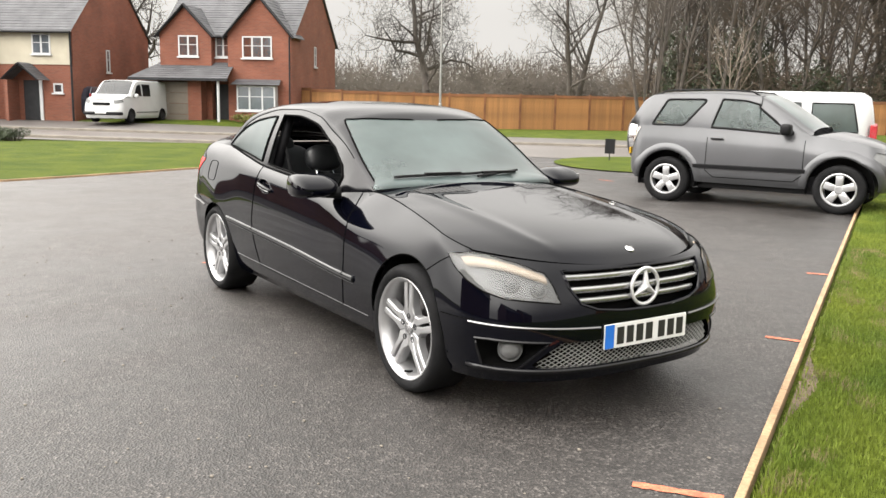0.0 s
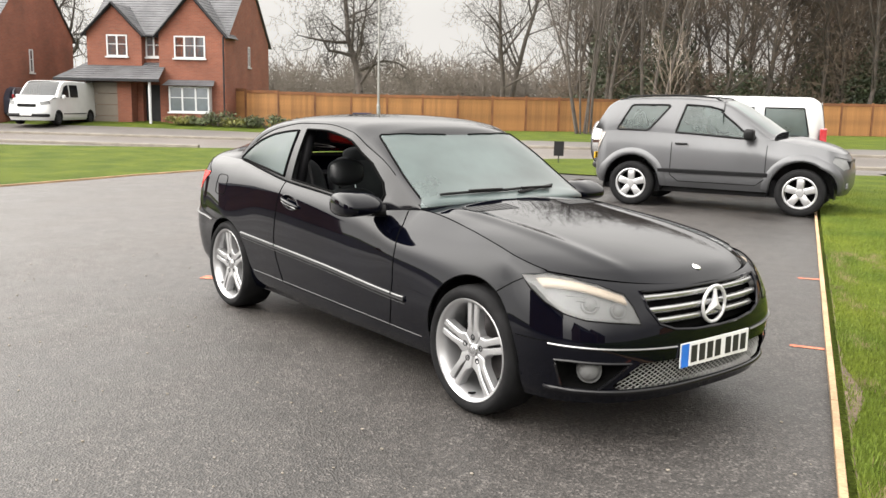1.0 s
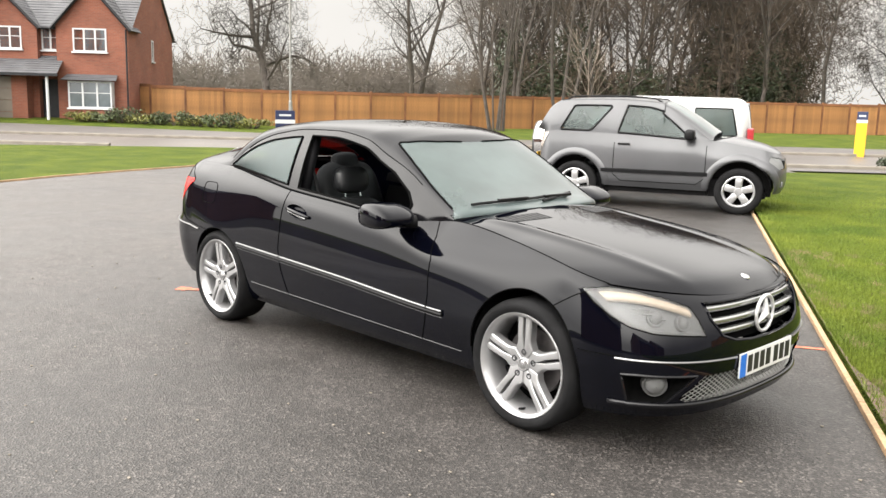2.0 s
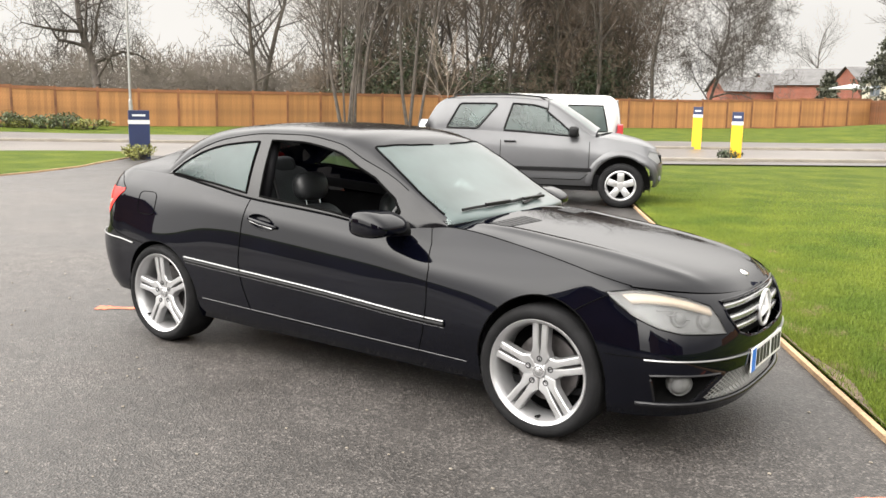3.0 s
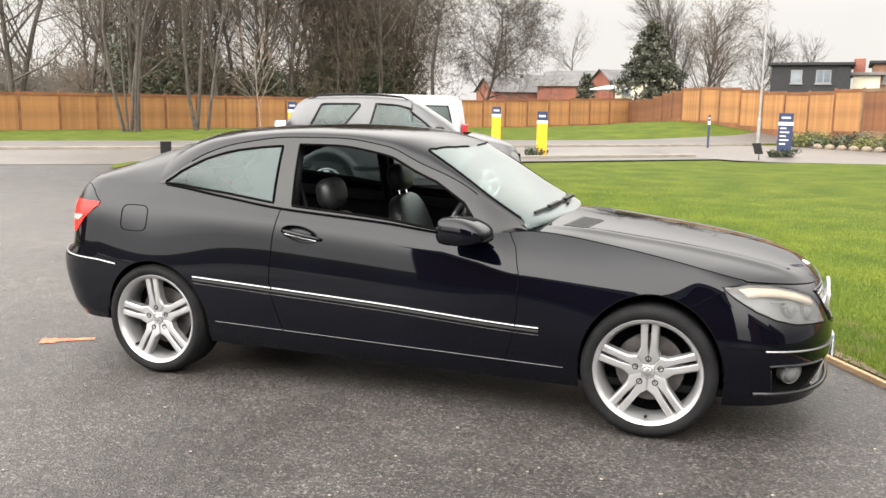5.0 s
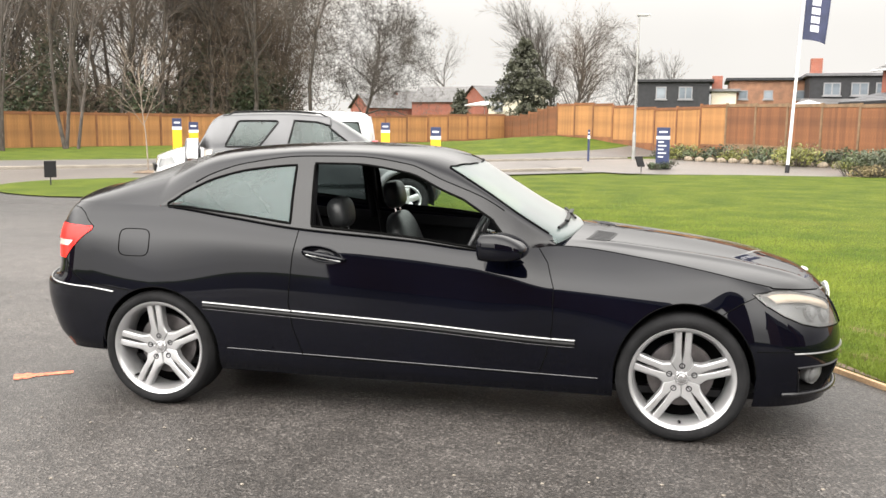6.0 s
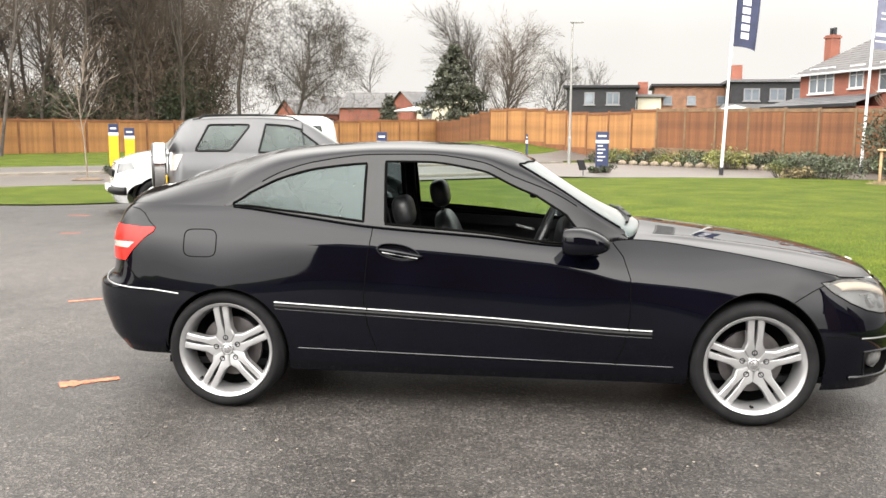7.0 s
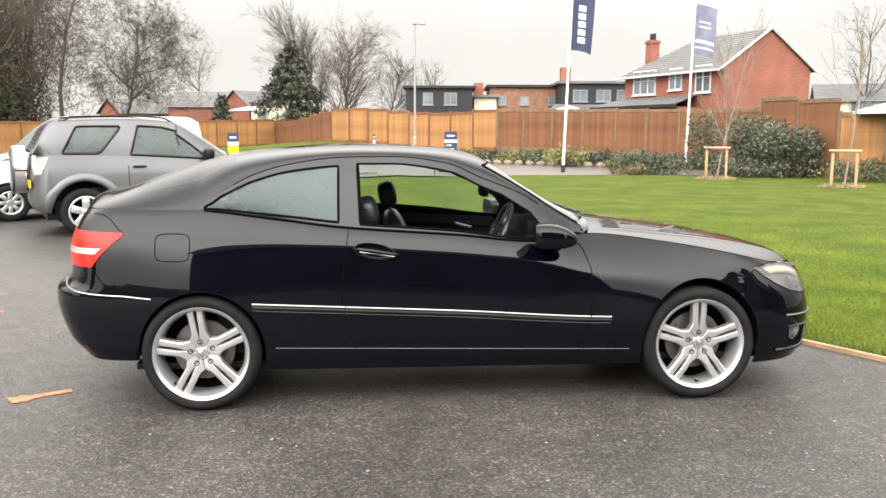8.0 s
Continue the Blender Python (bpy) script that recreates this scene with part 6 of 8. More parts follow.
shrub("laurel_hedge", "tall dark glossy laurel behind the staked trees", 5, on_ground(13.6, 22.2), (1.3, 1.0, 1.9), M_LAUREL, 4000, 0.06)
shrub("laurel_hedge", "dark evergreen shrub before the garden fence", 9, on_ground(13.0, 23.0), (1.0, 0.8, 1.5), M_IVY, 2600, 0.055)
shrub("shrub", "low brown winter shrub in the border", 6, on_ground(12.2, 22.3), (1.7, 0.8, 0.7), M_LAUREL, 2000, 0.05)
shrub("shrub", "bright green shrub beside the lawn", 7, on_ground(14.5, 19.6), (1.2, 0.8, 0.75), M_SHRUB, 1600, 0.05)
shrub("shrub", "low straw-coloured shrub before the laurel", 10, on_ground(11.6, 22.6), (0.9, 0.5, 0.4), M_STRAW, 700, 0.045)
for k in range(15):
    f = k / 14
    x, y = 3.6 + 9.5 * f, 37.2 - 9.2 * f
    shrub("border_shrub", ("dark low border shrub before the fence", "pale variegated border plant before the fence")[k % 3 == 1], 20 + k, on_ground(x, y), (0.85, 0.7, 0.6 + 0.15 * (k % 2)),
          (M_IVY, M_SHRUB2, M_SHRUB)[k % 3] if k < 8 else (M_IVY, M_IVY, M_SHRUB)[k % 3], 520, 0.07, group="border shrubs")
shrub("border_shrub", "yellow-green shrub before the tall fence", 44, on_ground(8.2, 31.0), (0.8, 0.7, 1.0), M_SHRUB2, 700, 0.07, group="border shrubs")
for k in range(10):
    f = k / 9
    shrub("border_shrub", "green shrub on the verge before the house", 60 + k, on_ground(-35.6 + 4.8 * f, 12.6 + 5.6 * f), (0.8, 0.8, 0.42 + 0.1 * (k % 3)), (M_SHRUB2, M_SHRUB, M_SHRUB)[k % 3], 600, 0.07, group="verge shrubs")
for k in range(2):
    shrub("box_hedge", "low clipped dark hedge across the lawn", 70 + k, on_ground(-24.5 + 0.3 * k, 0.2 + 0.55 * k), (0.5, 0.55, 0.42), M_IVY, 2200, 0.03, group="clipped hedge")
for x, y, mt, s in ((-4.55, 22.0, M_IVY, 0.4), (2.95, 26.9, M_IVY, 0.4), (2.5, 26.6, M_IVY, 0.3), (-15.3, 9.3, M_SHRUB2, 0.42), (-13.4, 22.3, M_IVY, 0.3)):
    shrub("ball_shrub", "small round shrub at a sign's foot", int(x * 10 + 500), on_ground(x, y), (s, s, s * 0.85), mt, 500, 0.045, group="sign planting")
# pale stones edging the border
for k in range(16):
    x, y = 4.4 + 0.42 * k, 35.2 - 0.4 * k
    bm = bmesh.new()
    bmesh.ops.create_icosphere(bm, subdivisions=2, radius=0.2)
    for v in bm.verts:
        v.co *= 1 + 0.25 * noise.noise(v.co * 6 + Vector((k, 0, 0)))
        v.co.z *= 0.75
    ob = part("border_stone", bm, M_BOULDER, None, "pale rounded stone edging the border", smooth=True, category="stone", group="border stones")
    ob.matrix_world = Matrix.Translation((x, y, terrain(x, y) + 0.08))


# staked young trees with a frame of posts
def staked_tree(x, y, seed, height):
    t = bare_tree("young_tree", "young pale-barked tree tied to a timber frame", seed, height, 0.032, 0.3, 0.2, (9, 5), on_ground(x, y), 0.35, lean=(0.12, 0.04), group="staked trees", wiggle=0.06, bark=M_PALEBARK, twigmat=M_PALEBARK)
    g = thing("tree_stake_frame", "pair of pale round stakes with a cross rail", "tree stake", on_ground(x, y, -24), "tree stakes")
    for dx in (-0.3, 0.3):
        part("stake", tubed([(dx, 0, -0.05), (dx, 0, 1.02)], 0.04, 8), M_TIMBER, g)
    part("cross_rail", tubed([(-0.4, -0.06, 1.0), (0.4, -0.06, 1.0)], 0.035, 8), M_TIMBER, g)
    rng = np.random.default_rng(seed)
    st = Sticks()
    for k in range(500):
        a, r = rng.uniform(0, 2 * math.pi), rng.random() ** 0.5
        p = np.array((math.cos(a) * r * 0.6, math.sin(a) * r * 0.45, 0.02))
        d = rng.normal(size=3) * (1, 1, 0.3) + (0, 0, 0.5)
        st.stick(p, p + d / np.linalg.norm(d) * 0.14, 0.008, 0.003, 3)
    mu = st.mesh("mulch", M_STRAW, None, "dry straw mulch round a young tree", False, category="mulch", kind="stuff")
    mu.matrix_world = on_ground(x, y)


staked_tree(10.6, 21.2, 81, 5.4)
staked_tree(12.4, 17.0, 82, 5.0)
bare_tree("young_tree", "young pale-barked tree in the border", 84, 5.0, 0.03, 0.3, 0.2, (9, 5), on_ground(11.9, 23.6), 0.35, bark=M_PALEBARK, twigmat=M_PALEBARK, group="staked trees", wiggle=0.06)
bare_tree("young_tree", "thin young tree by the road", 83, 4.4, 0.024, 0.35, 0.15, (10, 5), on_ground(-12.3, 18.6), 0.45, bark=M_PALEBARK, twigmat=M_PALEBARK, group="staked trees", wiggle=0.06)
g = thing("soil_ring", "dark soil ring round a young tree", "soil", on_ground(-12.3, 18.6))
bm = bmesh.new()
lathe(bm, [(0.001, 0.09), (0.3, 0.075), (0.45, 0.02)], 18, "Z")
part("soil", bm, M_SOIL, g, smooth=True)


# ---- fences ----
def fence(name, label, pts, height, material, group="", bay=1.83, boards=12, post_mat=None, lifts=None):
    """Close-boarded panels between posts, over gravel boards; lifts raises the panels at each corner."""
    lifts = lifts or [0.0] * len(pts)
    f = thing(name, label, "fence", None, group)
    shared = {}
    for (x1, y1), (x2, y2), l1, l2 in zip(pts, pts[1:], lifts, lifts[1:]):
        d = Vector((x2 - x1, y2 - y1, 0))
        n = max(1, round(d.length / bay))
        w = d.length / n
        key = round(w, 2)
        if key not in shared:
            bw = (w - 0.1) / boards
            bd = bpy.data.meshes.new("board")
            bm = bmesh.new()
            top = height - 0.06
            vs = [bm.verts.new(c) for c in ((0, -0.012, 0.14), (bw * 1.04, 0.004, 0.14), (bw * 1.04, 0.004, top), (0, -0.012, top))]
            vb = [bm.verts.new(c) for c in ((0, 0.012, 0.14), (bw * 1.04, 0.02, 0.14), (bw * 1.04, 0.02, top), (0, 0.012, top))]
            bm.faces.new(vs), bm.faces.new(vb[::-1])
            bm.faces.new((vs[0], vs[3], vb[3], vb[0]))
            bm.faces.new((vs[3], vs[2], vb[2], vb[3]))
            bm.to_mesh(bd)
            bm.free()
            bd.materials.append(material)
            me = bpy.data.meshes.new("top_rail")
            bm = bmesh.new()
            box(bm, (0.05, -0.03, height - 0.16), (w - 0.05, 0.05, height - 0.02))
            bm.to_mesh(me)
            bm.free()
            me.materials.append(post_mat or M_POST)
            pm = bpy.data.meshes.new("post")
            bm = bmesh.new()
            box(bm, (-0.05, -0.05, -0.75), (0.05, 0.06, height + 0.03), 0.008)
            bm.to_mesh(pm)
            bm.free()
            pm.materials.append(post_mat or M_POST)
            gm = bpy.data.meshes.new("gravel_board")
            bm = bmesh.new()
            box(bm, (0.05, -0.02, -0.75), (w - 0.05, 0.02, 0.138))
            bm.to_mesh(gm)
            bm.free()
            gm.materials.append(post_mat or M_POST)
            shared[key] = (me, pm, gm, bd, bw)
        ang = math.atan2(d.y, d.x)
        for k in range(n):
            p = Vector((x1, y1, 0)) + d * k / n
            q = Vector((x1, y1, 0)) + d * (k + 1) / n
            z = min(terrain(p.x, p.y), terrain(q.x, q.y)) + l1 + (l2 - l1) * (k + 0.5) / n
            at = Matrix.Translation((p.x, p.y, z)) @ Matrix.Rotation(ang, 4, "Z")
            for nm, me in zip(("top_rail", "post", "gravel_board"), shared[key]):
                o = new(nm, me)
                o.parent = f
                o.matrix_world = at
            for j in range(boards):
                o = new("board", shared[key][3])
                o.parent = f
                o.matrix_world = at @ Matrix.Translation((0.05 + j * shared[key][4], 0, 0))
    return f


fence("garden_fence", "new orange-brown close-boarded fence along the verge", [(-41.0, 13.2), (-34.6, 17.0), (-30.0, 24.6), (-25.3, 36.6), (-16.4, 50.2), (-6.8, 60.4)], 1.95, M_FENCE, "boundary fences", post_mat=M_FENCE2, lifts=(-0.2, -0.24, -0.25, -0.22, -0.17, -0.02))
fence("return_fence", "darker stained fence returning up the bank", [(-6.8, 60.4), (-2.3, 50.4)], 1.8, M_FENCE2, "boundary fences", post_mat=M_FENCE2)
fence("tall_fence", "tall orange-brown close-boarded fence on the bank", [(-2.3, 50.2), (2.2, 44.0), (6.3, 38.2)], 2.05, M_FENCE, "boundary fences", post_mat=M_FENCE2, lifts=(-0.12, 0.25, 0.6))
fence("tall_fence", "weathered red-brown close-boarded fence above the border", [(6.3, 38.2), (10.6, 32.2), (13.4, 28.2), (13.9, 25.2)], 2.0, M_FENCE2, "boundary fences", post_mat=M_POST, lifts=(0.62, 0.5, 0.4, 0.38))
fence("tall_fence", "tall dark weathered fence beside the garden", [(13.9, 25.2), (14.7, 21.4)], 2.75, M_FENCE2, "boundary fences", post_mat=M_POST, lifts=(0.05, -0.2))
fence("low_fence", "lower orange-brown fence beside the garden", [(14.7, 21.4), (17.2, 15.4), (20, 9)], 1.9, M_FENCE, "boundary fences", post_mat=M_POST, lifts=(0.25, 0.2, 0.2))


# ---- houses ----
def local(ox, oy, ex, oz=0.0):
    """A pose with x along ex (a facade), y into the house."""
    a = math.atan2(ex[1], ex[0])
    return Matrix.Translation((ox, oy, oz)) @ Matrix.Rotation(a, 4, "Z")


def window(parent, x, z, w, h, y=0.0, lights=2, bars=True, side=None, frame_mat=None):
    """A framed window set in the wall at y, seen from -y; or, with side, turned to face +x at that x."""
    m = Matrix.Translation((x, y, z)) if side is None else Matrix.Translation((side, x, z)) @ Matrix.Rotation(radians(90), 4, "Z")
    bm = bmesh.new()
    t = 0.07
    for a, b in (((0, -0.03, 0), (w, 0.05, t)), ((0, -0.03, h - t), (w, 0.05, h)), ((0, -0.03, t), (t, 0.05, h - t)), ((w - t, -0.03, t), (w, 0.05, h - t))):
        box(bm, a, b)
    bmesh.ops.transform(bm, matrix=m, verts=bm.verts)
    bmesh.ops.remove_doubles(bm, verts=bm.verts, dist=0.0005)
    wd = part("window", bm, frame_mat or M_WHITE, parent, "dull grey framed window" if frame_mat else "white framed window")
    for k in range(1, lights):
        xx = w * k / lights
        bm = boxed((xx - 0.04, -0.028, t), (xx + 0.04, 0.05, h - t))
        bmesh.ops.transform(bm, matrix=m, verts=bm.verts)
        part("mullion", bm, frame_mat or M_WHITE, wd)
    if bars:
        bm = boxed((t, -0.015, h * 0.55), (w - t, 0.03, h * 0.55 + 0.035))
        bmesh.ops.transform(bm, matrix=m, verts=bm.verts)
        part("glazing_bar", bm, frame_mat or M_WHITE, wd)
    for k in range(lights):
        bm = boxed((w * k / lights + t * 0.6, 0.0, t), (w * (k + 1) / lights - t * 0.6, 0.012, h - t))
        bmesh.ops.transform(bm, matrix=m, verts=bm.verts)
        part("pane", bm, M_PANE, wd)
    bm = boxed((-0.06, -0.1, -0.07), (w + 0.06, 0.02, 0.0))
    bmesh.ops.transform(bm, matrix=m, verts=bm.verts)
    part("sill", bm, frame_mat or M_WHITE, wd)
    return wd


def tiled(a, b, c, d, courses, thick=0.03):
    """A roof slope a-b (eaves) to d-c (ridge) in stepped courses."""
    a, b, c, d = (Vector(p) for p in (a, b, c, d))
    up = (b - a).cross(d - a).normalized()
    if up.z < 0:
        up = -up
    bm = bmesh.new()
    rows = []
    for k in range(courses):
        for t, h in ((k / courses, thick), ((k + 1) / courses, thick * 0.25)):
            p, q = a.lerp(d, t), b.lerp(c, t)
            rows.append([p + up * h, q + up * h])
    rows.insert(0, [a, b])
    grid(bm, rows)
    bm.normal_update()
    for f in bm.faces:
        if f.normal.dot(up) < -0.2:
            f.normal_flip()
    return bm


def gable_wall(bm, x0, x1, zb, ze, za, y, thick=0.2):
    prism(bm, [(x0, zb), (x1, zb), (x1, ze), ((x0 + x1) / 2, za), (x0, ze)], thick, Matrix.Translation((0, y, 0)))


def house_main():
    """The brick house with two front gables, a lean-to porch roof and a bay window."""
    h = thing("brick_house", "orange brick house with twin gables and grey tiled roof", "house", local(-40.3, 9.9, (0.663, 0.749), 0.42) @ Matrix.Diagonal((0.975, 1.0, 0.91, 1)))
    D, W, ze = 7.6, 6.95, 4.55
    bm = bmesh.new()
    box(bm, (0, 0, -0.4), (W, D, ze))
    part("wall", bm, M_BRICK, h)
    za = 8.1
    bm = bmesh.new()
    for x in (0.0, W - 0.2):
        prism(bm, [(0, ze), (D, ze), (D / 2, za)], 0.2, Matrix.Translation((x + 0.2, 0, 0)) @ Matrix.Rotation(radians(90), 4, "Z"))
    part("gable_end", bm, M_BRICK, h)
    o = 0.3
    slope = (za - ze) / (D / 2)
    part("roof", tiled((-0.15, -o, ze - o * slope + 0.05), (W + 0.12, -o, ze - o * slope + 0.05), (W + 0.12, D / 2, za + 0.05), (-0.15, D / 2, za + 0.05), 26), M_SLATE, h)
    part("roof", tiled((W + 0.12, D + o, ze - o * slope + 0.05), (-0.15, D + o, ze - o * slope + 0.05), (-0.15, D / 2, za + 0.05), (W + 0.12, D / 2, za + 0.05), 26), M_SLATE, h)
    part("ridge", tubed([(-0.15, D / 2, za + 0.08), (W + 0.12, D / 2, za + 0.08)], 0.09, 6), M_SLATE, h)
    # front gables
    for x0, x1, apex, proj in ((0.0, 2.75, 6.05, 0.42), (3.65, 6.95, 6.55, 0.5)):
        bm = bmesh.new()
        gable_wall(bm, x0, x1, -0.4, ze, apex - 0.1, -proj, proj + 0.05)
        part("gable", bm, M_BRICK, h)
        xm = (x0 + x1) / 2
        yb = (apex - ze) / slope + 0.6
        ov = 0.18
        k = (apex - ze) / (xm - x0)
        for xa, sg in ((x0 - ov, 1), (x1 + ov, -1)):
            part("gable_roof", tiled((xa, -proj - 0.2, ze - ov * k), (xa, yb * 0.4, ze - ov * k), (xm, yb, apex + 0.03), (xm, -proj - 0.2, apex + 0.03), 12), M_SLATE, h)
            part("bargeboard", tubed([(xa, -proj - 0.21, ze - ov * k - 0.03), (xm, -proj - 0.21, apex)], 0.075, 4), M_DARK, h)
    window(h, 1.0, 3.3, 1.05, 1.12, -0.42, 2)
    window(h, 2.8, 3.3, 0.82, 1.12, 0.0, 2)
    window(h, 4.42, 3.25, 1.55, 1.15, -0.5, 3)
    window(h, 3.4, 3.0, 0.35, 1.15, 0, 1, True, side=W)
    # lean-to roof over garage and porch
    part("porch_roof", tiled((-1.1, -1.75, 2.1), (4.1, -1.75, 2.1), (3.85, 0.0, 3.02), (-0.1, 0.0, 3.02), 8), M_SLATE, h)
    part("fascia", boxed((-1.1, -1.78, 1.98), (4.1, -1.7, 2.1)), M_DARK, h)
    part("garage_wall", boxed((-0.7, -1.1, -0.4), (0.0, 0.0, 2.1)), M_BRICK, h)
    part("garage_front", boxed((0.0, -1.1, -0.4), (0.16, 0.0, 2.1)), M_BRICK, h)
    part("garage_pier", boxed((1.75, -1.1, -0.4), (2.45, -0.27, 2.1)), M_BRICK, h)
    bm = bmesh.new()
    for k in range(4):
        box(bm, (0.17, -1.04, -0.38 + 0.58 * k), (1.74, -1.0, 0.18 + 0.58 * k), 0.01)
    part("garage_door", bm, M_GARAGE, h)
    part("porch_post", tubed([(3.55, -1.55, -0.4), (3.55, -1.55, 2.05)], 0.07, 8), M_WHITE, h)
    part("front_door", boxed((2.62, -0.06, -0.2), (3.5, -0.01, 1.85), 0.01), M_DARK, h)
    # bay window
    part("bay_base", boxed((4.2, -0.95, -0.4), (6.3, -0.46, 0.42)), M_BRICK, h)
    window(h, 4.25, 0.46, 2.0, 1.33, -0.9, 3)
    part("bay_side", boxed((4.25, -0.84, 0.46), (4.32, -0.46, 1.78)), M_WHITE, h)
    part("bay_side", boxed((6.18, -0.84, 0.46), (6.25, -0.46, 1.78)), M_WHITE, h)
    part("bay_roof", tiled((4.0, -1.15, 1.82), (6.55, -1.15, 1.82), (6.4, -0.42, 2.15), (4.1, -0.42, 2.15), 4), M_SLATE, h)
    part("downpipe", tubed([(W - 0.08, -0.5, 4.4), (W - 0.08, -0.5, -0.3)], 0.045, 6), M_DARK, h)
    part("gutter", tubed([(2.7, -0.36, 4.38), (3.7, -0.36, 4.38)], 0.06, 6), M_DARK, h)


house_main()


def house_left():
    h = thing("brick_house", "brick house with cream rendered upper storey and porch", "house", local(-45.6, -0.6, (0.65, 0.76), 0.36) @ Matrix.Diagonal((1.0, 1.0, 0.91, 1)))
    D, W, ze, za = 7.9, 8.15, 4.6, 8.6
    part("wall", boxed((0, 0, -0.4), (W, D, ze)), M_BRICK, h)
    part("rendered_wall", boxed((-0.05, -0.04, 2.72), (W - 0.06, 0.1, ze)), M_RENDER, h)
    bm = bmesh.new()
    prism(bm, [(0, ze), (D, ze), (D / 2, za)], 0.2, Matrix.Translation((W, 0, 0)) @ Matrix.Rotation(radians(90), 4, "Z"))
    part("gable_end", bm, M_BRICK, h)
    sl = (za - ze) / (D / 2)
    part("roof", tiled((-0.1, -0.3, ze - 0.3 * sl + 0.05), (W + 0.1, -0.3, ze - 0.3 * sl + 0.05), (W + 0.1, D / 2, za + 0.05), (-0.1, D / 2, za + 0.05), 28), M_SLATE, h)
    part("roof", tiled((W + 0.1, D + 0.3, ze - 0.3 * sl + 0.05), (-0.1, D + 0.3, ze - 0.3 * sl + 0.05), (-0.1, D / 2, za + 0.05), (W + 0.1, D / 2, za + 0.05), 28), M_SLATE, h)
    part("gutter", tubed([(0, -0.36, ze - 0.22), (W + 0.1, -0.36, ze - 0.22)], 0.07, 6), M_DARK, h)
    part("downpipe", tubed([(W - 0.05, -0.1, ze - 0.2), (W - 0.05, -0.1, -0.3)], 0.05, 6), M_DARK, h)
    bm = bmesh.new()
    gable_wall(bm, 0.4, 4.1, 2.72, ze, 6.4, -0.5, 0.5)
    part("gable", bm, M_RENDER, h)
    part("gable_base", boxed((0.4, -0.5, -0.4), (4.1, 0, 2.72)), M_BRICK, h)
    for xa in (0.2, 4.3):
        part("gable_roof", tiled((xa, -0.75, ze - 0.2), (xa, 1.0, ze - 0.2), (2.25, 2.0, 6.45), (2.25, -0.75, 6.45), 12), M_SLATE, h)
    window(h, 6.12, 3.25, 0.95, 1.05, -0.045, 2)
    window(h, 7.1, 1.25, 0.48, 0.5, 0.0, 1, False)
    window(h, 3.15, 2.45, 0.36, 1.25, 0, 1, True, side=W)
    # porch canopy
    part("porch_roof", tiled((5.0, -1.0, 1.9), (5.0, 0.0, 1.9), (5.95, 0.0, 2.78), (5.95, -1.0, 2.78), 7), M_SLATE, h)
    part("porch_roof", tiled((6.9, 0.0, 1.9), (6.9, -1.0, 1.9), (5.95, -1.0, 2.78), (5.95, 0.0, 2.78), 7), M_SLATE, h)
    part("porch_gable", tubed([(5.05, -0.95, 1.92), (5.95, -0.95, 2.7), (6.85, -0.95, 1.92)], 0.05, 4), M_DARK, h)
    part("porch_wall", boxed((5.15, -0.9, -0.4), (5.3, 0.0, 1.9)), M_BRICK, h)
    part("front_door", boxed((5.6, -0.08, -0.2), (6.4, -0.02, 1.9), 0.01), M_DARK, h)
    part("door_casing", boxed((6.4, -0.08, -0.2), (6.55, -0.01, 1.9)), M_WHITE, h)


house_left()


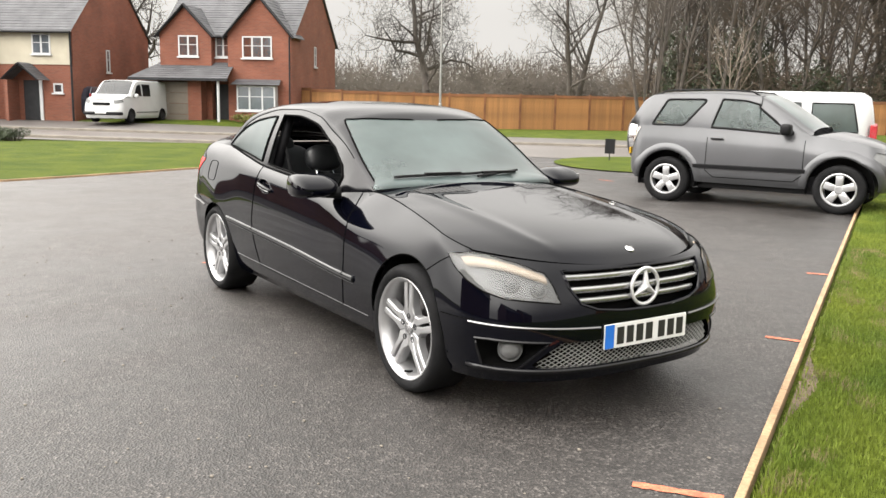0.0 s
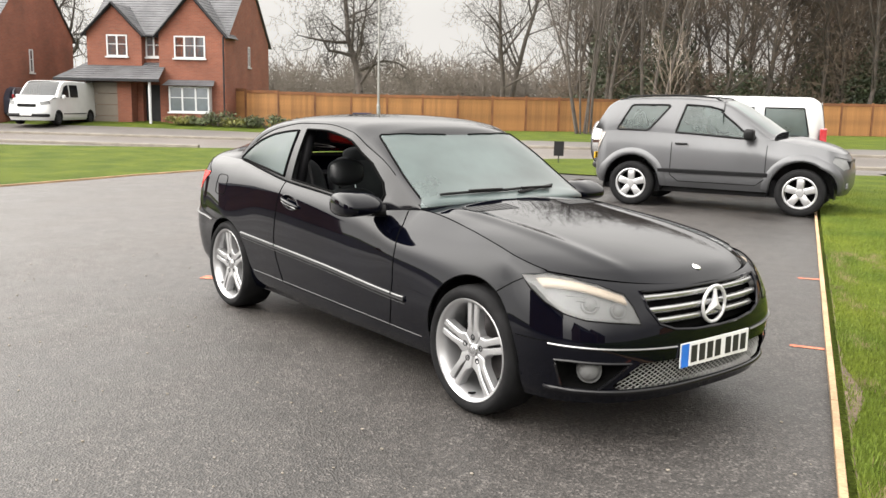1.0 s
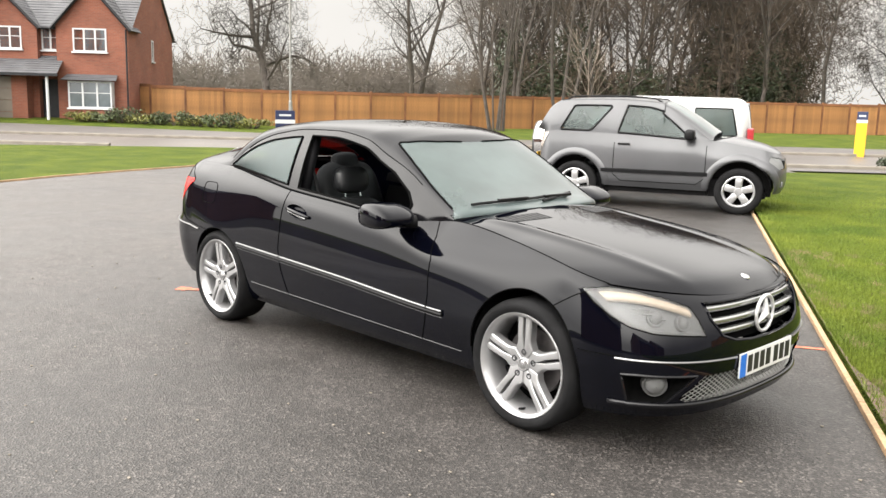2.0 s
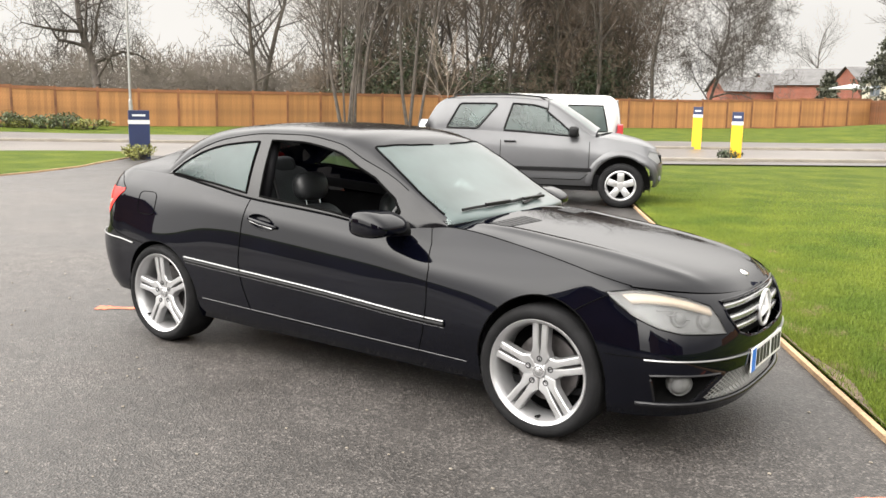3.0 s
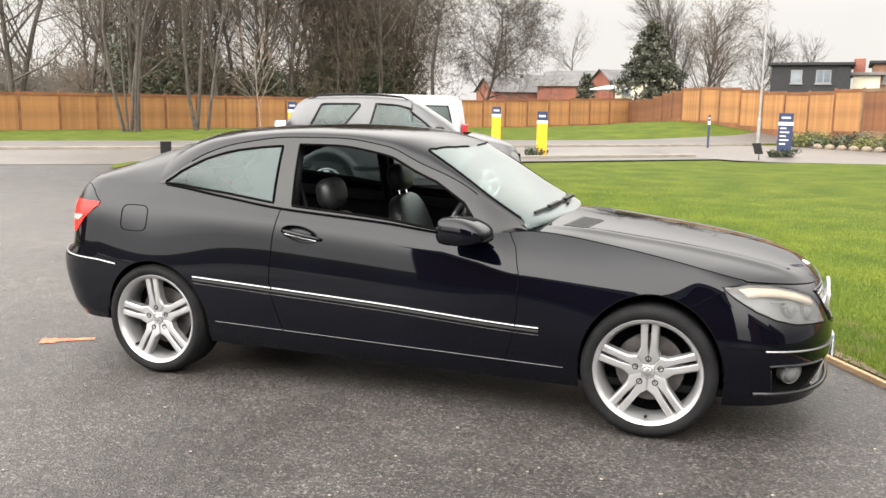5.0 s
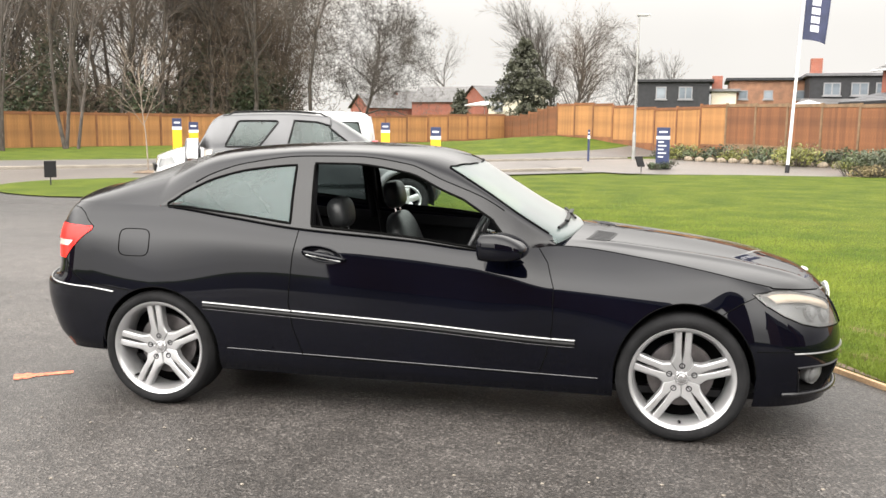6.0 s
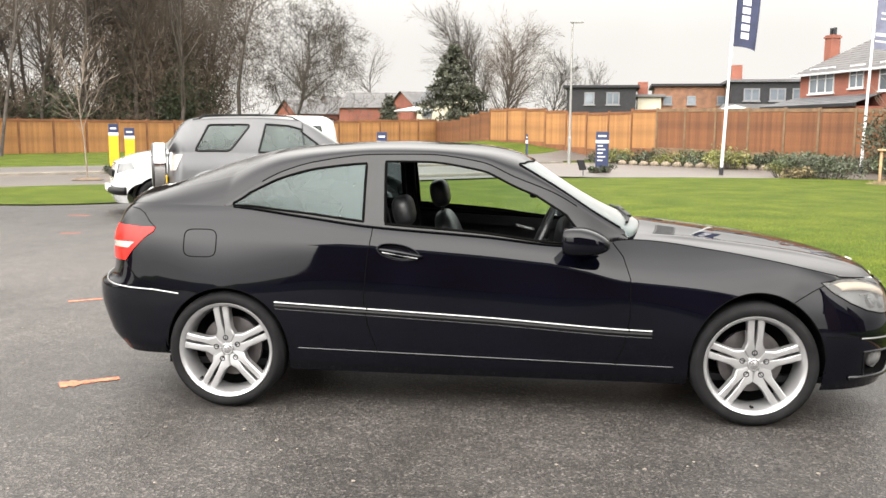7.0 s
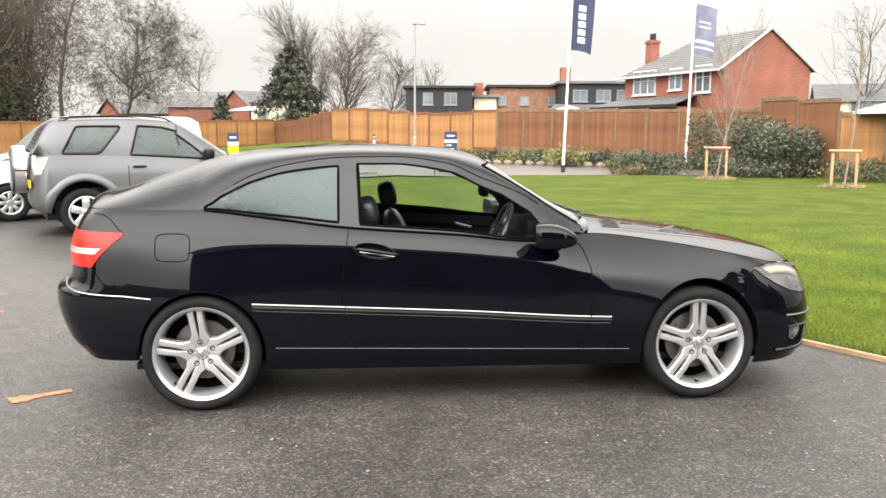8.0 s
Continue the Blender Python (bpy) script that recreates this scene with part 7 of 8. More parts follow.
def house_right():
    """The red brick semi with pale hipped slate roof behind the tall fence."""
    h = thing("brick_house", "red brick semi-detached house with pale slate roof", "house", local(14.86, 45.0, (0.293, -0.955), 1.0) @ Matrix.Diagonal((1.0, 0.97, 0.955, 1)))
    W, D, ze, za = 8.5, 5.7, 3.95, 5.9
    part("wall", boxed((0, 0, -1.2), (W, D, ze)), M_BRICK2, h)
    bm = bmesh.new()
    prism(bm, [(0, ze), (D, ze), (D / 2, za)], 0.2, Matrix.Translation((W, 0, 0)) @ Matrix.Rotation(radians(90), 4, "Z"))
    part("gable_end", bm, M_BRICK2, h)
    sl = (za - ze) / (D / 2)
    part("roof", tiled((-0.3, -0.35, ze - 0.3 * sl), (W + 0.12, -0.35, ze - 0.3 * sl), (W + 0.12, D / 2, za + 0.06), (3.2, D / 2, za + 0.06), 16), M_SLATE2, h)
    part("roof", tiled((W + 0.12, D + 0.35, ze - 0.3 * sl), (-0.3, D + 0.35, ze - 0.3 * sl), (3.2, D / 2, za + 0.06), (W + 0.12, D / 2, za + 0.06), 16), M_SLATE2, h)
    part("hip", tiled((-0.3, D + 0.35, ze - 0.3 * sl), (-0.3, -0.35, ze - 0.3 * sl), (3.2, D / 2 - 0.01, za + 0.06), (3.2, D / 2 + 0.01, za + 0.06), 16), M_SLATE2, h)
    for y0, y1 in ((-0.35, D / 2), (D + 0.35, D / 2)):
        part("bargeboard", tubed([(W + 0.14, y0, ze - 0.3 * sl), (W + 0.14, y1, za + 0.05)], 0.07, 4), M_WHITE, h)
    part("gutter", tubed([(-0.3, -0.42, ze - 0.25), (W + 0.1, -0.42, ze - 0.25)], 0.06, 6), M_WHITE, h)
    window(h, 0.85, 2.68, 2.1, 1.4, -0.02, 3)
    window(h, 4.15, 2.84, 1.1, 1.2, -0.02, 2)
    window(h, 6.35, 2.62, 1.2, 1.45, -0.02, 2)
    part("bay_roof", tiled((-0.8, -1.9, 1.98), (7.2, -1.9, 1.98), (6.6, 0, 2.5), (-0.2, 0, 2.5), 5), M_SLATE, h)
    part("bay_fascia", boxed((-0.8, -1.95, 1.83), (7.2, -1.85, 1.97)), M_DARK, h)
    part("bay_wall", boxed((-0.5, -1.6, -1.2), (6.9, -0.01, 1.85)), M_BRICK2, h)
    ch = part("chimney", boxed((0.36, 1.1, 3.9), (0.94, 1.68, 6.0), 0.02), M_BRICK2, h)
    part("chimney_band", boxed((0.31, 1.05, 5.82), (0.99, 1.73, 5.92)), M_BRICK2, ch)
    for dx in (0.5, 0.8):
        part("chimney_pot", tubed([(dx, 1.4, 5.98), (dx, 1.4, 6.4)], 0.09, 10), M_DARK, ch)
    part("roof_light", boxed((4.6, D / 2 - 1.2, za - 0.72), (5.2, D / 2 - 0.7, za - 0.36), 0.01), M_GALV, h)


house_right()


def roofscape(name, label, ox, oy, ex, w, d, z0, z1, wall, roofm, wins, cat="house", slope=0.0, extra=None):
    """A plain dormered or flat-topped house of which only the upper storey shows over the fence."""
    h = thing(name, label, cat, local(ox, oy, ex, 0.6))
    part("wall", boxed((0, 0, -0.8), (w, d, z1 - 0.6)), wall, h)
    if slope:
        zt = z1 - 0.6
        part("roof", tiled((-0.3, -0.3, zt - 0.05), (w + 0.3, -0.3, zt - 0.05), (w + 0.3, d / 2, zt + slope), (-0.3, d / 2, zt + slope), 12), roofm, h)
        part("roof", tiled((w + 0.3, d + 0.3, zt - 0.05), (-0.3, d + 0.3, zt - 0.05), (-0.3, d / 2, zt + slope), (w + 0.3, d / 2, zt + slope), 12), roofm, h)
        for x in (0, w - 0.2):
            bm = bmesh.new()
            prism(bm, [(0, zt), (d, zt), (d / 2, zt + slope)], 0.2, Matrix.Translation((x + 0.2, 0, 0)) @ Matrix.Rotation(radians(90), 4, "Z"))
            part("gable_end", bm, wall, h)
    else:
        part("roof", boxed((-0.25, -0.25, z1 - 0.6), (w + 0.25, d + 0.25, z1 - 0.42), 0.02), roofm, h)
    for x, z, ww, hh in wins:
        window(h, x, z - 0.6, ww, hh, -0.02, 2 if ww > 0.8 else 1, False, frame_mat=M_GREYFRAME)
    return h


roofscape("dormer_bungalow", "bungalow with a dark boarded dormer", 2.7, 57.0, (0.995, -0.1), 4.7, 6, 2, 4.5, M_DARK, M_DARK, ((1.2, 3.35, 0.7, 0.85), (2.7, 3.35, 0.9, 0.85)))
b = roofscape("bungalow", "cream rendered bungalow gable", 7.6, 57.4, (0.995, -0.1), 1.6, 5, 2, 3.9, M_RENDER, M_SLATE2, ())
part("chimney", boxed((0.0, 1.0, 2.8), (0.7, 1.7, 4.4), 0.02), M_BRICK2, b)
roofscape("flat_topped_house", "orange brick house with a flat roof", 8.8, 57.8, (0.995, -0.1), 5.8, 6, 2, 4.65, mat("brown_timber_cladding", (0.15, 0.07, 0.036), 0.7, 0, 0.25, 2.0, 0.3, 30, fine=0.2), M_DARK, ((0.6, 3.4, 0.6, 0.6), (2.2, 3.4, 0.6, 0.6), (4.2, 3.4, 0.8, 0.6)))
b = roofscape("dormer_bungalow", "bungalow with dark dormer above pale slates", 13.2, 54.2, (0.995, -0.1), 5.2, 6, 2, 4.75, M_DARK, M_SLATE, ((0.8, 3.55, 1.0, 0.8), (2.4, 3.55, 1.0, 0.8), (3.8, 3.55, 0.8, 0.8)))
part("lower_roof", tiled((-1.6, -2.2, 1.8), (4.6, -2.2, 1.8), (4.8, -0.05, 2.75), (-0.4, -0.05, 2.75), 9), M_SLATE2, b)
part("chimney", boxed((0.2, 2.0, 3.8), (0.9, 2.7, 5.4), 0.02), M_BRICK2, b)
roofscape("far_house", "brick house with pale roof beyond the fence", -21.0, 91.5, (0.98, -0.2), 7.0, 6, 2, 4.0, M_BRICK2, M_SLATE2, (), slope=1.75)
roofscape("far_house", "brick house gable beyond the fence", -11.9, 87.0, (0.75, 0.66), 5.0, 5, 2, 4.0, M_BRICK2, M_SLATE2, (), slope=1.7)
roofscape("far_house", "small brick house beyond the fence", -25.5, 90.0, (0.8, 0.6), 5.0, 6, 2, 3.3, M_BRICK2, M_SLATE2, (), slope=1.6)
roofscape("far_house", "small brick house beyond the fence", -22.0, 94.0, (0.8, 0.6), 5.0, 6, 2, 3.6, M_BRICK2, M_SLATE2, (), slope=1.8)
roofscape("far_house", "cream rendered house behind the spruce", -11.6, 86.0, (0.9, -0.43), 3.4, 6, 2, 4.3, M_RENDER, M_SLATE, ((0.8, 2.9, 1.0, 1.0),), slope=1.8)
roofscape("far_house", "house with a grey tiled roof beyond the garden", 30.5, 52.0, (0.9, -0.43), 12.0, 8, 2, 3.6, M_RENDER, M_SLATE, ((2.0, 2.6, 1.4, 1.0),), slope=1.35)
# houses behind the viewer, seen only in the car's paint
for x, w, y in ((-44.0, 11.0, -15.2), (-4.7, 10.3, -14.6), (13.0, 9.0, -15.4), (22.4, 9.0, -13.0)):
    h = roofscape("brick_house", "brick house behind the parking area", x + w, y, (-1, 0), w, 8, 0, 5.6, M_BRICK3, M_SLATE, (), slope=3.0)


# garden parasols and gazebo tops over the fences
def parasol(x, y, z, r, m=M_WHITE):
    p = thing("parasol", "pale open garden parasol behind the fence", "parasol", Matrix.Translation((x, y, 0)), "parasols")
    bm = bmesh.new()
    ring = [bm.verts.new((r * math.cos(a), r * math.sin(a), z - 0.35)) for a in (2 * math.pi * k / 8 for k in range(8))]
    top = bm.verts.new((0, 0, z))
    low = [bm.verts.new((v.co.x, v.co.y, z - 0.45)) for v in ring]
    for k in range(8):
        bm.faces.new((ring[k], ring[(k + 1) % 8], top))
        bm.faces.new((low[k], low[(k + 1) % 8], ring[(k + 1) % 8], ring[k]))
    part("canopy", bm, m, p)
    part("pole", tubed([(0, 0, terrain(x, y) - 0.05), (0, 0, z - 0.05)], 0.03, 8), M_GALV, p)


parasol(15.9, 20.2, 2.5, 1.35)
parasol(9.6, 36.8, 2.75, 1.3)
parasol(-10.0, 72.0, 3.6, 1.8)


# ---- signs, posts and flags ----
def totem(name, label, x, y, rz, w, h, body, cap=0.28, band=0.1, lines=0, thick=0.09):
    """A thin upright sign: coloured body, navy head, white band, lettering as plain bars."""
    t = thing(name, label, "sign", Matrix.Translation((x, y, terrain(x, y))) @ Matrix.Rotation(radians(rz), 4, "Z"), "site signs")
    part("panel", boxed((-w / 2, -thick / 2, -0.05), (w / 2, thick / 2, h - cap - band), 0.006), body, t)
    part("white_band", boxed((-w / 2 - 0.004, -thick / 2 - 0.004, h - cap - band), (w / 2 + 0.004, thick / 2 + 0.004, h - cap)), M_WHITE, t)
    head = part("head", boxed((-w / 2, -thick / 2, h - cap), (w / 2, thick / 2, h), 0.006), M_NAVY, t)
    part("lettering_bar", boxed((-w * 0.32, -thick / 2 - 0.004, h - cap * 0.62), (w * 0.3, -thick / 2 - 0.001, h - cap * 0.42)), M_WHITE, head)
    for k in range(lines):
        z = h - cap - band - 0.12 - 0.13 * k
        part("lettering_bar", boxed((-w * 0.36, -thick / 2 - 0.004, z), (w * (0.25 if k % 2 else 0.05), -thick / 2 - 0.001, z + 0.045)), M_WHITE, t)
    return t


totem("sign_post", "yellow sign post with a navy head", -4.4, 22.0, 10, 0.32, 1.42, M_YELLOW)
totem("sign_post", "yellow sign post with a navy head", -7.5, 27.7, 14, 0.34, 1.55, M_YELLOW)
totem("sign_post", "yellow sign post with a navy head", -13.4, 22.5, 30, 0.3, 1.62, M_YELLOW)
totem("sign_post", "yellow sign post with a navy head", -13.8, 24.5, 30, 0.33, 1.5, M_YELLOW)
totem("sign_totem", "tall navy sign with white lettering bars", 2.8, 26.9, 0, 0.46, 1.48, M_NAVY, 0.3, 0.11, 5)
totem("sign_totem", "navy sign with a white band on the lawn", -15.5, 9.5, 62, 0.5, 1.2, M_NAVY, 0.24, 0.1)
totem("bollard", "thin navy bollard with a white band", 0.07, 33.0, 0, 0.09, 1.35, M_NAVY, 0.25, 0.14, thick=0.08)


def ground_sign(x, y, rz, w, h, tilt):
    t = thing("spike_sign", "small black sign on a spike in the lawn", "sign", Matrix.Translation((x, y, terrain(x, y))) @ Matrix.Rotation(radians(rz), 4, "Z"), "spike signs")
    part("spike", tubed([(0, 0, -0.05), (0, 0, 0.25)], 0.015, 6), M_DARK, t)
    bm = boxed((-w / 2, -0.02, 0), (w / 2, 0.02, h), 0.006)
    bmesh.ops.transform(bm, matrix=pose(0, 0, 0.2, tilt, 0, 0), verts=bm.verts)
    part("board", bm, M_BLACK, t)


ground_sign(-11.7, 13.15, 30, 0.26, 0.38, -4)
ground_sign(2.0, 24.5, 40, 0.3, 0.36, -25)


def flag(name, label, x, y, h, z0, w, drop, wave, lines, lean=0.0, faded=False):
    f = thing(name, label, "flag", Matrix.Translation((x, y, terrain(x, y))) @ Matrix.Rotation(radians(lean), 4, "Y"), "flags")
    part("pole", tubed([(0, 0, -0.05), (0, 0, h)], [0.055, 0.04], 10), M_WHITE, f)
    part("pole_foot", tubed([(0, 0, 0), (0, 0, 0.28)], 0.075, 10), M_DARK, f)

    def cloth(u, v, off=0.0):
        s = wave * math.sin(3.2 * u + 2.4 * v) * u
        return (0.06 + w * u * (1 - 0.12 * v * u), s + off, z0 + drop - drop * v - 0.16 * u * u)
    bm = bmesh.new()
    grid(bm, [[cloth(u / 14, v / 26) for u in range(15)] for v in range(27)])
    cl = part("cloth", bm, mat("faded_flag" if faded else "navy_flag", (0.105, 0.108, 0.155) if faded else (0.016, 0.02, 0.05), 0.8, 0, 0.15, 3), f, smooth=True)
    for u0, u1, v0, v1 in lines:
        for off in (0.012, -0.012):
            bm = bmesh.new()
            grid(bm, [[cloth(u0 + (u1 - u0) * a / 6, v0 + (v1 - v0) * b / 10, off) for a in range(7)] for b in range(11)])
            part("lettering_bar", bm, mat("flag_white", (0.42, 0.42, 0.46), 0.8), cl, smooth=True)
    return f


# a dark flag whose name runs up the cloth, and a faded one with bands
flag("flag", "navy flag on a white pole beside the lawn", 6.85, 26.1, 8.6, 4.4, 0.8, 3.5, 0.16,
     [(0.28, 0.62, 0.92, 0.86), (0.28, 0.62, 0.84, 0.78), (0.28, 0.62, 0.76, 0.70), (0.28, 0.62, 0.68, 0.62), (0.28, 0.62, 0.60, 0.54), (0.28, 0.62, 0.44, 0.38), (0.28, 0.62, 0.36, 0.30), (0.28, 0.62, 0.28, 0.22)], 1.8)
flag("flag", "faded blue flag with white bands on a pole", 12.3, 28.3, 6.4, 4.5, 0.85, 1.9, 0.1,
     [(0.03, 0.97, 0.70, 0.76), (0.03, 0.97, 0.84, 0.87), (0.2, 0.75, 0.32, 0.35), (0.2, 0.75, 0.42, 0.45)], 1.2, True)


def street_lamp(x, y, h, label, arm, rz=0):
    s = thing("street_lamp", label, "street lamp", Matrix.Translation((x, y, terrain(x, y))) @ Matrix.Rotation(radians(rz), 4, "Z"), "street lamps")
    part("column", tubed([(0, 0, -0.05), (0, 0, 1.2), (0, 0, 1.25), (0, 0, h)], [0.085, 0.085, 0.058, 0.045], 10), M_GALV, s)
    part("base_door", boxed((-0.04, -0.092, 0.5), (0.04, -0.08, 1.0)), M_GALV, s)
    hd = part("lantern", boxed((-0.1, -0.1, h - 0.02), (arm, 0.1, h + 0.07), 0.02), M_GALV, s)
    part("lens", boxed((0.1, -0.07, h - 0.035), (arm - 0.05, 0.07, h - 0.021)), M_PLATE, hd)


street_lamp(2.03, 35.9, 6.4, "grey street lamp at the corner", 0.5)
street_lamp(-30.6, 20.2, 8.2, "grey street lamp by the far pavement", 0.6, 120)
street_lamp(30, 46.3, 7.6, "street lamp beyond the gardens", -0.8)


# ---- other vehicles ----
M_REDDARK = mat("dull_red_lens", (0.3, 0.02, 0.025), 0.3, 0, 0.15, 25, coat=0.6)
M_DARKPANE = glass("dark_van_glass", (0.1, 0.11, 0.12), 0.1, 1.45, 0.02, (0.1, 0.11, 0.12))
M_SUVGLASS = glass("pale_side_glass", (0.42, 0.5, 0.49), 0.55, 1.45, 0.29, (0.07, 0.092, 0.088))
def shell(xr, xf, wrap, levels):
    """The wrapped flank of a vehicle: levels of (height curve, half-width curve, nose x, tail x, roundness)."""
    last = len(levels) - 1

    def at(u, v):
        c = max(xr, min(xf, u))
        pts = []
        for zf, yf, xn, xt, n in levels:
            w = yf(c)
            if u > xf:
                a = min(1, (u - xf) / wrap) * math.pi / 2
                x, y = xf + (xn - xf) * math.sin(a) ** (2 / n), w * max(0, math.cos(a)) ** (2 / n)
            elif u < xr:
                a = min(1, (xr - u) / wrap) * math.pi / 2
                x, y = xr + (xt - xr) * math.sin(a) ** (2 / n), w * max(0, math.cos(a)) ** (2 / n)
            else:
                x, y = u, w
            pts.append((x, y, zf(x)))
        s = v * last
        i = min(last - 1, int(s))
        t = s - i
        out = []
        for k in range(3):
            p1, p2 = pts[i][k], pts[i + 1][k]
            p0 = pts[i - 1][k] if i else 2 * p1 - p2
            p3 = pts[i + 2][k] if i < last - 1 else 2 * p2 - p1
            out.append(0.5 * (2 * p1 + (p2 - p0) * t + (2 * p0 - 5 * p1 + 4 * p2 - p3) * t * t + (3 * p1 - p0 - 3 * p2 + p3) * t ** 3))
        return Vector(out)

    def height(u, z):
        lo, hi = 0.0, 1.0
        for _ in range(20):
            mid = (lo + hi) / 2
            lo, hi = (mid, hi) if at(u, mid).z < z else (lo, mid)
        return (lo + hi) / 2

    def surf(u, z, off=0.0):
        p = at(u, height(u, z))
        if off:
            q = at(u + 0.01, height(u, z)) - at(u - 0.01, height(u, z))
            n = Vector((-q.y, q.x, 0))
            n = n.normalized() if n.length else Vector((1, 0, 0))
            if n.y < 0 or (abs(n.y) < 0.05 and n.x * (1 if u > 0 else -1) < 0):
                n = -n
            p = p + n * off
        return p
    us = [xr - wrap + wrap * k / 16 for k in range(16)] + [xr + (xf - xr) * k / 110 for k in range(110)] + [xf + wrap * k / 18 for k in range(19)]
    return at, height, surf, us


def both(name, bm, material, parent, label="", glassy=False):
    for o in halves(name, bm, material, parent, label):
        if glassy:
            o.visible_shadow = False


def simple_wheel(parent, x, y, z, r, rim, s, spokes, width=0.11, alloy=None, split=0.5, wide=1.0):
    m = Matrix.Translation((x, y, z)) @ Matrix.Diagonal((1, s, 1, 1))
    bm = bmesh.new()
    lathe(bm, [(rim - 0.03, -width), (rim, -width), (rim - 0.02, 0), (rim - 0.02, width - 0.03), (rim, width - 0.004), (rim - 0.012, width), (rim - 0.03, width - 0.02), (rim - 0.035, 0)], 40)
    lathe(bm, [(0.001, width - 0.012), (0.05, width - 0.014), (0.065, width - 0.03), (0.07, width - 0.08)], 24)
    bmesh.ops.transform(bm, matrix=m, verts=bm.verts)
    bmesh.ops.recalc_face_normals(bm, faces=bm.faces)
    wh = part("wheel", bm, alloy or M_ALLOY, parent, "silver alloy wheel", smooth=True)
    smooth_by_angle(wh)
    for k in range(spokes):
        a = radians(90 + 360 / spokes * k)
        ca, sa = math.cos(a), math.sin(a)
        bm = bmesh.new()
        rows = []
        for i in range(6):
            t = i / 5
            rd = 0.045 + (rim - 0.065) * t
            hw = wide * (0.034 - 0.012 * math.sin(math.pi * t) * split + 0.006 * t)
            yy = width - 0.025 + 0.012 * math.sin(math.pi * t)
            rows.append([(rd, -hw, yy - 0.035), (rd, -hw, yy - 0.005), (rd, -hw * 0.7, yy), (rd, hw * 0.7, yy), (rd, hw, yy - 0.005), (rd, hw, yy - 0.035)])
        grid(bm, [[(q * ca - o * sa, yy, q * sa + o * ca) for q, o, yy in row] for row in rows])
        bmesh.ops.transform(bm, matrix=m, verts=bm.verts)
        bmesh.ops.recalc_face_normals(bm, faces=bm.faces)
        part("spoke", bm, alloy or M_ALLOY, wh, smooth=True)
    bm = bmesh.new()
    lathe(bm, [(rim - 0.006, width - 0.01), (rim + 0.02, width + 0.008), (r - 0.035, width + 0.006), (r - 0.008, width - 0.012), (r, width - 0.035), (r, -width + 0.03), (r - 0.02, -width), (rim, -width)], 48)
    bmesh.ops.transform(bm, matrix=m, verts=bm.verts)
    bmesh.ops.recalc_face_normals(bm, faces=bm.faces)
    part("tyre", bm, M_TYRE, wh, smooth=True)
    bm = bmesh.new()
    lathe(bm, [(0.001, 0.0), (rim - 0.03, 0.0)], 24)
    bmesh.ops.transform(bm, matrix=m, verts=bm.verts)
    part("brake_disc", bm, M_SEAM, wh)


def ring_line(fn, pts, off=0.0):
    return [fn(u, z, off) for u, z in pts]


def outline_patch(surf, poly, off, s):
    cu, cz = sum(p[0] for p in poly) / len(poly), sum(p[1] for p in poly) / len(poly)
    bm = bmesh.new()
    rings = [[bm.verts.new(mirror_pt(surf(cu + (u - cu) * t, cz + (z - cz) * t, off), s)) for u, z in poly] for t in (1, 0.7, 0.35)]
    n = len(poly)
    for a, b in zip(rings, rings[1:]):
        for k in range(n):
            bm.faces.new((a[k], a[(k + 1) % n], b[(k + 1) % n], b[k]))
    bm.faces.new(rings[-1])
    bmesh.ops.recalc_face_normals(bm, faces=bm.faces)
    return bm


